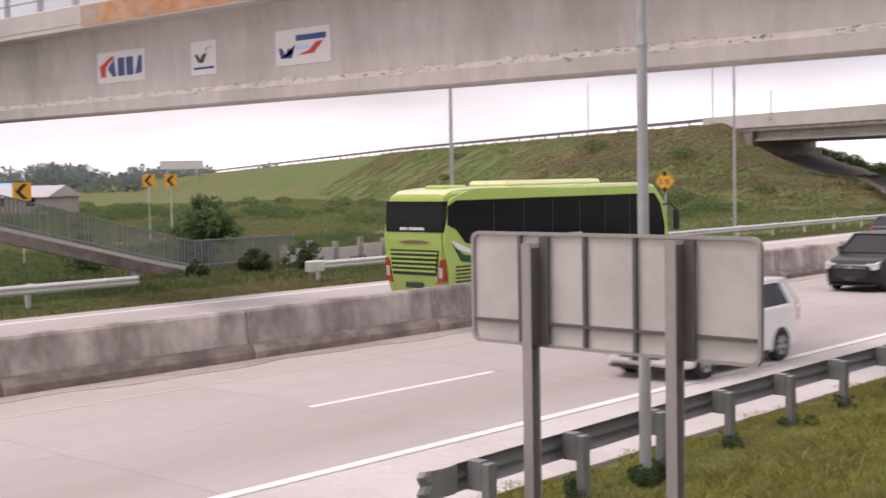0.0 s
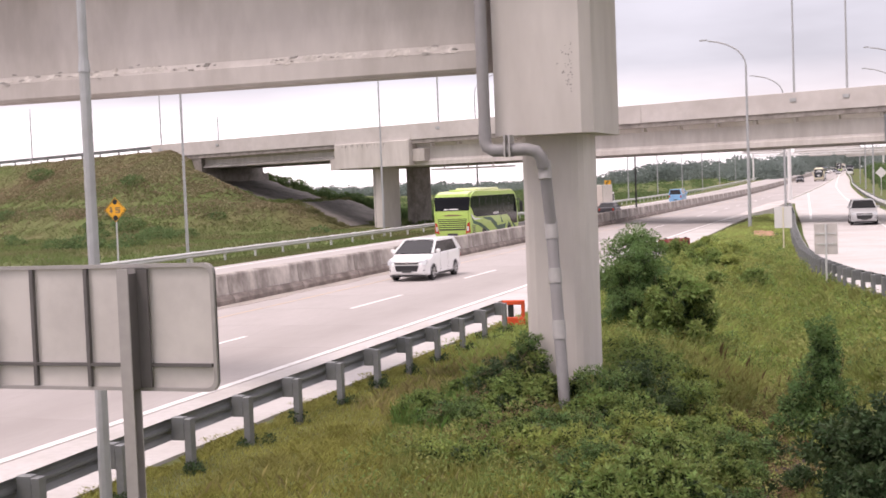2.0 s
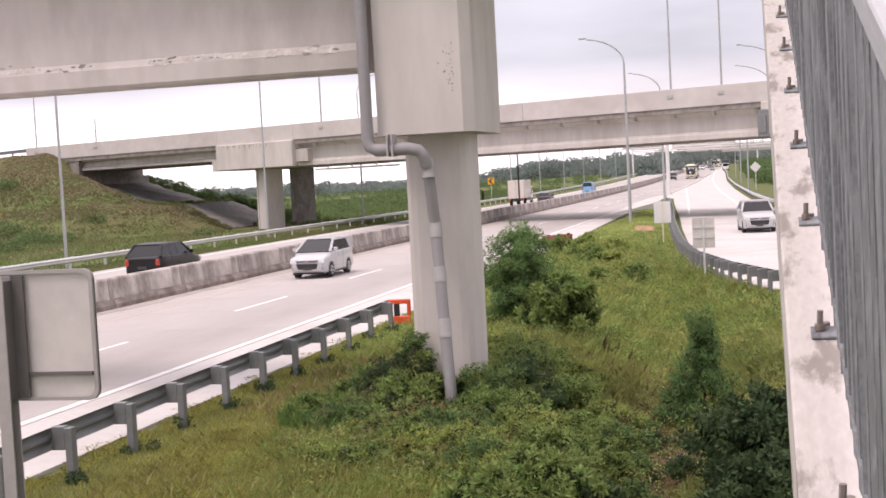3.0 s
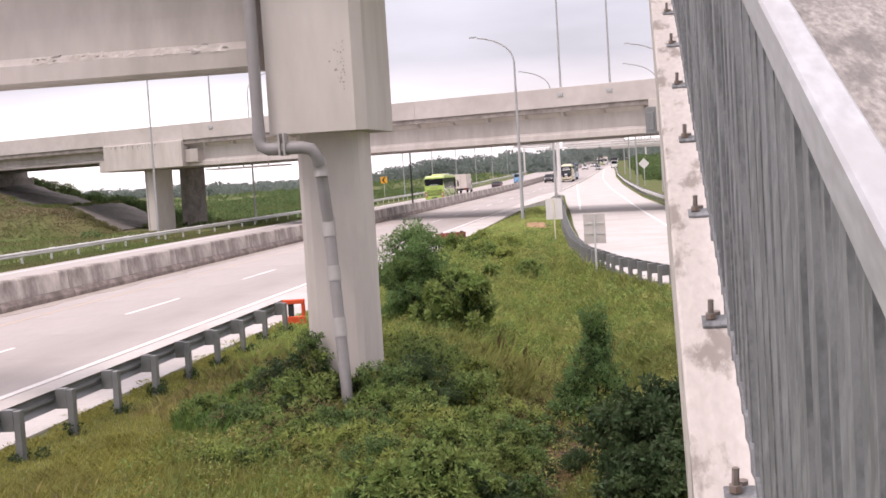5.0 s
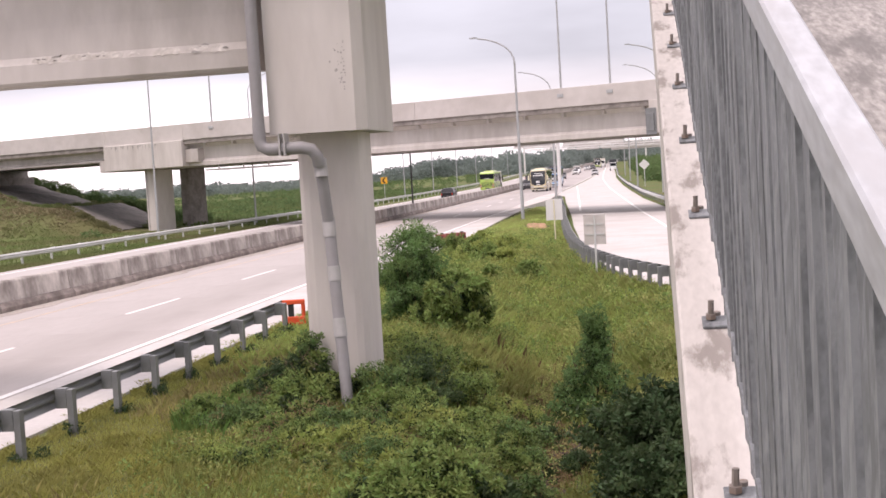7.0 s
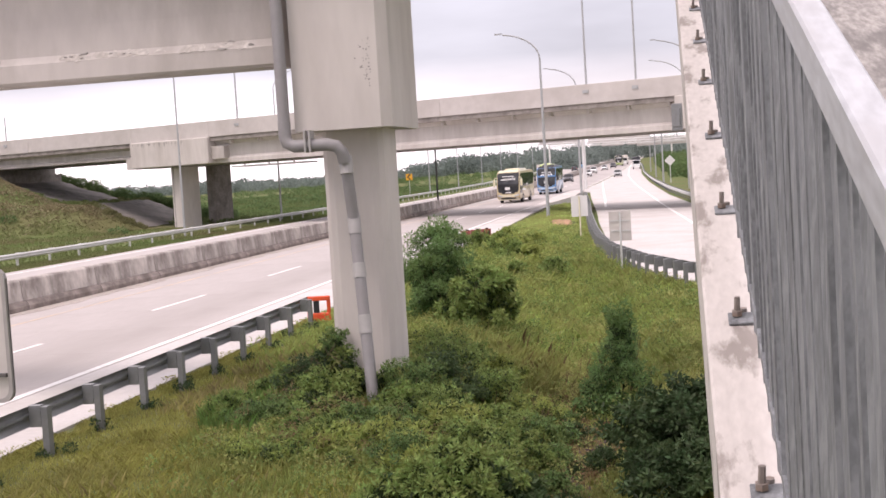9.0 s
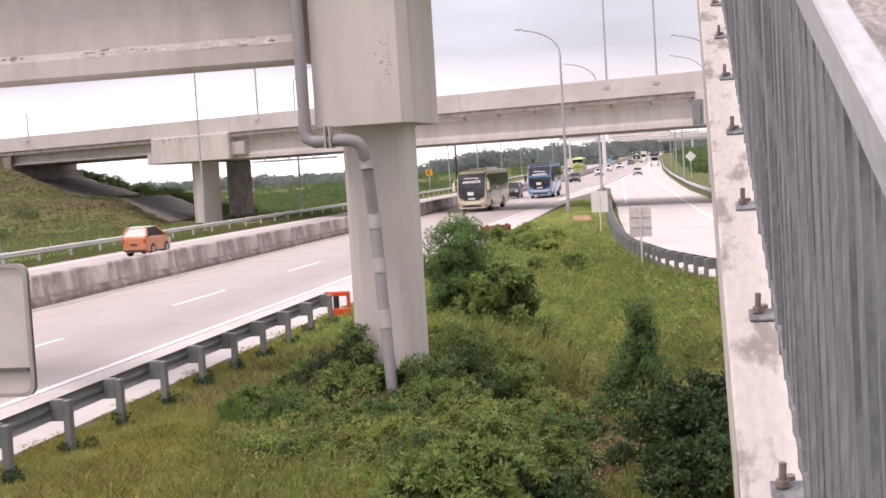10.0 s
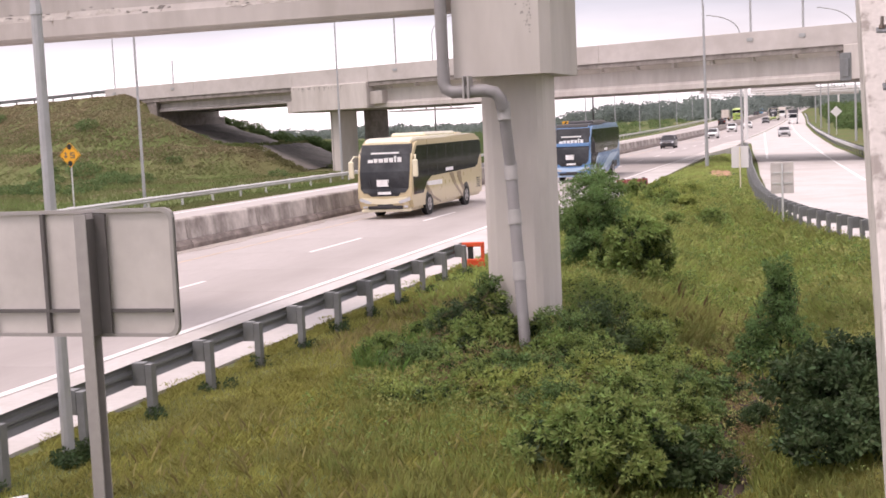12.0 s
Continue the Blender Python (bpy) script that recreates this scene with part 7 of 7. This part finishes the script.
# ---- orange barriers at the guardrail's end ----
def water_barrier(label, x, y, w, h, material, turn=0):
    top = empty("plastic_barrier", label, "barrier", m=pose(x, y, float(ground_z(x, y)) + 0.02, 0, 0, turn))
    bm = bmesh.new()
    prism(bm, [(-w / 2, 0), (w / 2, 0), (w / 2, h * 0.3), (w * 0.42, h * 0.42), (w * 0.42, h), (-w * 0.42, h), (-w * 0.42, h * 0.42), (-w / 2, h * 0.3)], -0.2, 0.2)
    part("shell", bm, material, top)
    for s in (-1, 1):
        bm = bmesh.new()
        box(bm, s * w * 0.14, s * w * 0.3, -0.215, 0.215, h * 0.45, h * 0.8, 0.02)
        part("slot", bm, TRIM_BLACK, top)
    bm = bmesh.new()
    tube(bm, (0.1, 0, h), (0.1, 0, h + 0.06), 0.09, None, 10)
    part("filler_cap", bm, TRIM_BLACK, top)


def barrier_frame(label, x, y, w, h, turn):
    """An orange plastic barrier frame with a dark open middle."""
    top = empty("plastic_barrier", label, "barrier", m=pose(x, y, float(ground_z(x, y)) + 0.02, 0, 0, turn))
    for z0, z1 in ((0, h * 0.34), (h * 0.82, h)):
        bm = bmesh.new()
        box(bm, -w / 2, w / 2, -0.07, 0.07, z0, z1, 0.02)
        part("bar", bm, ORANGE, top)
    for a in (-w / 2, w / 2 - 0.1):
        bm = bmesh.new()
        box(bm, a, a + 0.1, -0.055, 0.055, h * 0.3, h * 0.86, 0.015)
        part("upright", bm, ORANGE, top)
    bm = bmesh.new()
    box(bm, -w * 0.22, w * 0.02, -0.045, 0.045, h * 0.3, h * 0.84, 0.01)
    part("infill", bm, TRIM_BLACK, top)


barrier_frame("bright orange plastic barrier frame at the guardrail end", -9.85, 35.2, 0.66, 0.72, 8)
barrier_frame("orange plastic barrier frame leaning behind the guardrail", -9.2, 35.7, 0.6, 0.8, -12)
for k in range(3):
    water_barrier("faded red plastic barrier on the shoulder edge", -11.4 + 0.5 * k, 72.5 + 0.5 * k, 0.62, 0.55, RED_OLD, 15 * k)


# ---- posters on the girder: shapes alone ----
def posters():
    for x0, x1, z0, z1, shapes in (
        (-34.16, -31.7, 6.88, 7.8, [(TEXT_RED, [(0.05, 0.55), (0.3, 0.85), (0.38, 0.85), (0.18, 0.5), (0.18, 0.2), (0.08, 0.2)]), (TEXT_BLUE, [(0.22, 0.45), (0.36, 0.78), (0.40, 0.2), (0.33, 0.2)]), (TEXT_BLUE, [(0.44, 0.2), (0.58, 0.2), (0.58, 0.78), (0.44, 0.78)]), (TEXT_BLUE, [(0.62, 0.2), (0.76, 0.2), (0.76, 0.78), (0.62, 0.78)]), (TEXT_BLUE, [(0.8, 0.2), (0.94, 0.25), (0.94, 0.78), (0.88, 0.78)])]),
        (-29.52, -28.38, 6.83, 7.76, [(TEXT_BLUE, [(0.1, 0.17), (0.9, 0.17), (0.9, 0.24), (0.1, 0.24)]), (TRIM_BLACK, [(0.15, 0.62), (0.28, 0.62), (0.36, 0.45), (0.48, 0.62), (0.62, 0.62), (0.5, 0.36), (0.3, 0.36)]), (SIGN_FRAME, [(0.55, 0.6), (0.62, 0.8), (0.9, 0.84), (0.68, 0.76)])]),
        (-25.91, -23.8, 6.84, 7.75, [(TEXT_BLUE, [(0.06, 0.5), (0.12, 0.5), (0.18, 0.3), (0.24, 0.5), (0.32, 0.3), (0.36, 0.56), (0.3, 0.2), (0.1, 0.2)]), (TEXT_RED, [(0.4, 0.26), (0.7, 0.28), (0.88, 0.6), (0.74, 0.58), (0.62, 0.38)]), (TEXT_BLUE, [(0.38, 0.66), (0.92, 0.66), (0.92, 0.82), (0.38, 0.82)]), (BUS_BLUE_LIGHT, [(0.36, 0.42), (0.7, 0.42), (0.66, 0.52), (0.36, 0.52)])]),
    ):
        top = empty("poster", "white printed poster fixed to the girder face", "poster", "posters", pose(x0 * 1.0066, 22.098, 4 + (z0 - 4) * 1.0066))
        w, h = x1 - x0, z1 - z0
        bm = bmesh.new()
        box(bm, 0, w, 0, 0.02, 0, h)
        part("sheet", bm, SIGN_WHITE, top)
        for material, o in shapes:
            bm = bmesh.new()
            prism(bm, [(u * w, v * h) for u, v in o], -0.006, 0.001)
            part("print", bm, material, top)


posters()


# ---- beyond the far carriageway: the other stair ramp, fence, houses ----
def far_stair():
    top = empty("far_stair_ramp", "grey concrete stair ramp with a mesh of steel pickets", "ramp", kind="structure")
    bm = bmesh.new()
    sl = -0.25
    z = lambda y: 0.92 + (y - 29.35) * sl
    prism(bm, [(8, z(8)), (29.6, z(29.6)), (31.5, 0.45), (33, 0.1), (33, -0.2), (31, 0.1), (29.4, 0.35), (8, z(8) - 0.5)], -43.6, -43, "x")
    part("edge_beam", bm, PARAPET, top)
    # dark strip along the beam's lower face, painting in its shadow
    bm = bmesh.new()
    prism(bm, [(8, z(8) - 0.14), (29.4, z(29.4) - 0.14), (31.4, 0.3), (31, 0.08), (29.4, 0.33), (8, z(8) - 0.52)], -42.998, -42.985, "x")
    part("damp_stain", bm, BARRIER_FOOT, top, "lower face of the beam, darkened for its shadow")
    bm = bmesh.new()
    box(bm, -43.4, -43.1, 29.0, 29.4, -0.2, 0.7)
    part("support", bm, PARAPET, top)
    bm = bmesh.new()
    box(bm, -0.012, 0.012, -0.035, 0.035, 0, 1.15)
    pk = part("picket", bm, GALV, top)
    for k in range(150):
        y = 12 + 0.17 * k
        m = pose(-43.2, y, max(z(y), 0.3) + 0.02)
        if k == 0:
            pk.matrix_basis = m
        else:
            again(pk, m)
    for h in (0.15, 1.15):
        bm = bmesh.new()
        pipe_run(bm, [(-43.2, y, max(z(y), 0.3) + h) for y in (12, 20, 26, 31, 32, 37.5)], 0.03, 6)
        part("rail", bm, GALV, top)
    wall = empty("boundary_wall", "low whitewashed wall between grey posts", "wall", kind="structure")
    for k in range(6):
        y = 36.6 + 1.55 * k
        bm = bmesh.new()
        box(bm, -43.25, -43.05, y, y + 0.22, -0.2, 1.05 + 0.12 * (k % 2))
        part("post", bm, STAIN, wall)
        bm = bmesh.new()
        box(bm, -43.2, -43.1, y + 0.24, y + 1.5, -0.2, 0.85 - 0.05 * (k % 3))
        part("wall_panel", bm, PARAPET, wall)


far_stair()


def houses():
    for x, y, w, d, h, turn, material in ((-150, 84, 13, 8, 2.2, 30, BRICK_RED), (-185, 96, 16, 8, 2.6, 35, BLUE_PAINT)):
        g = float(ground_z(x, y))
        top = empty("house", "low pale house with a pitched roof behind the fence", "house", "houses", pose(x, y, g, 0, 0, turn))
        bm = bmesh.new()
        box(bm, -w / 2, w / 2, -d / 2, d / 2, -0.5, h)
        wall = part("wall", bm, HOUSE_WALL, top)
        bm = bmesh.new()
        prism(bm, [(-d / 2 - 0.5, h - 0.1), (0, h + 1.3), (d / 2 + 0.5, h - 0.1)], -w / 2 - 0.4, w / 2 + 0.4, "x")
        part("roof", bm, material, top)
        for k in range(3):
            bm = bmesh.new()
            a = -w / 3 + k * w / 3
            box(bm, a - 0.6, a + 0.6, -d / 2 - 0.05, -d / 2 + 0.05, 1.0, 2.0)
            part("window", bm, GLASS_DARK, top)


houses()


def billboard():
    top = empty("billboard", "pale blank billboard on legs far behind the embankment", "sign", m=pose(-300, 219, 0, 0, 0, 54))
    bm = bmesh.new()
    box(bm, -6, 6, 0, 0.4, 6.6, 9.0)
    part("panel", bm, SIGN_WHITE, top)
    for x in (-4, 4):
        bm = bmesh.new()
        tube(bm, (x, 0.2, -1), (x, 0.2, 7), 0.3, None, 8)
        part("leg", bm, POLE, top)


billboard()


def gore_wedge():
    bm = bmesh.new()
    loft(bm, [[(-12.7, y, -1.2), (x, y, -1.2), (x, y, h), (-12.7, y, h)] for x, y, h in ((-12.2, 116, 0.03), (-11.6, 128, 0.12), (-10.3, 145, 0.26), (-10.6, 163, 0.3), (-11.8, 186, 0.1))])
    tagged(part("gore_wedge", bm, PARAPET, None, "raised concrete wedge where the slip road parts"), "", "kerb", kind="structure")


gore_wedge()
bm = bmesh.new()
tube(bm, (-8.95, 11.9, 0.06), (-8.7, 12.15, 0.07), 0.045, None, 8)
tagged(part("litter", bm, SIGN_WHITE, None, "white scrap of litter lying in the grass"), "", "litter")


concrete_slabs()
motions()
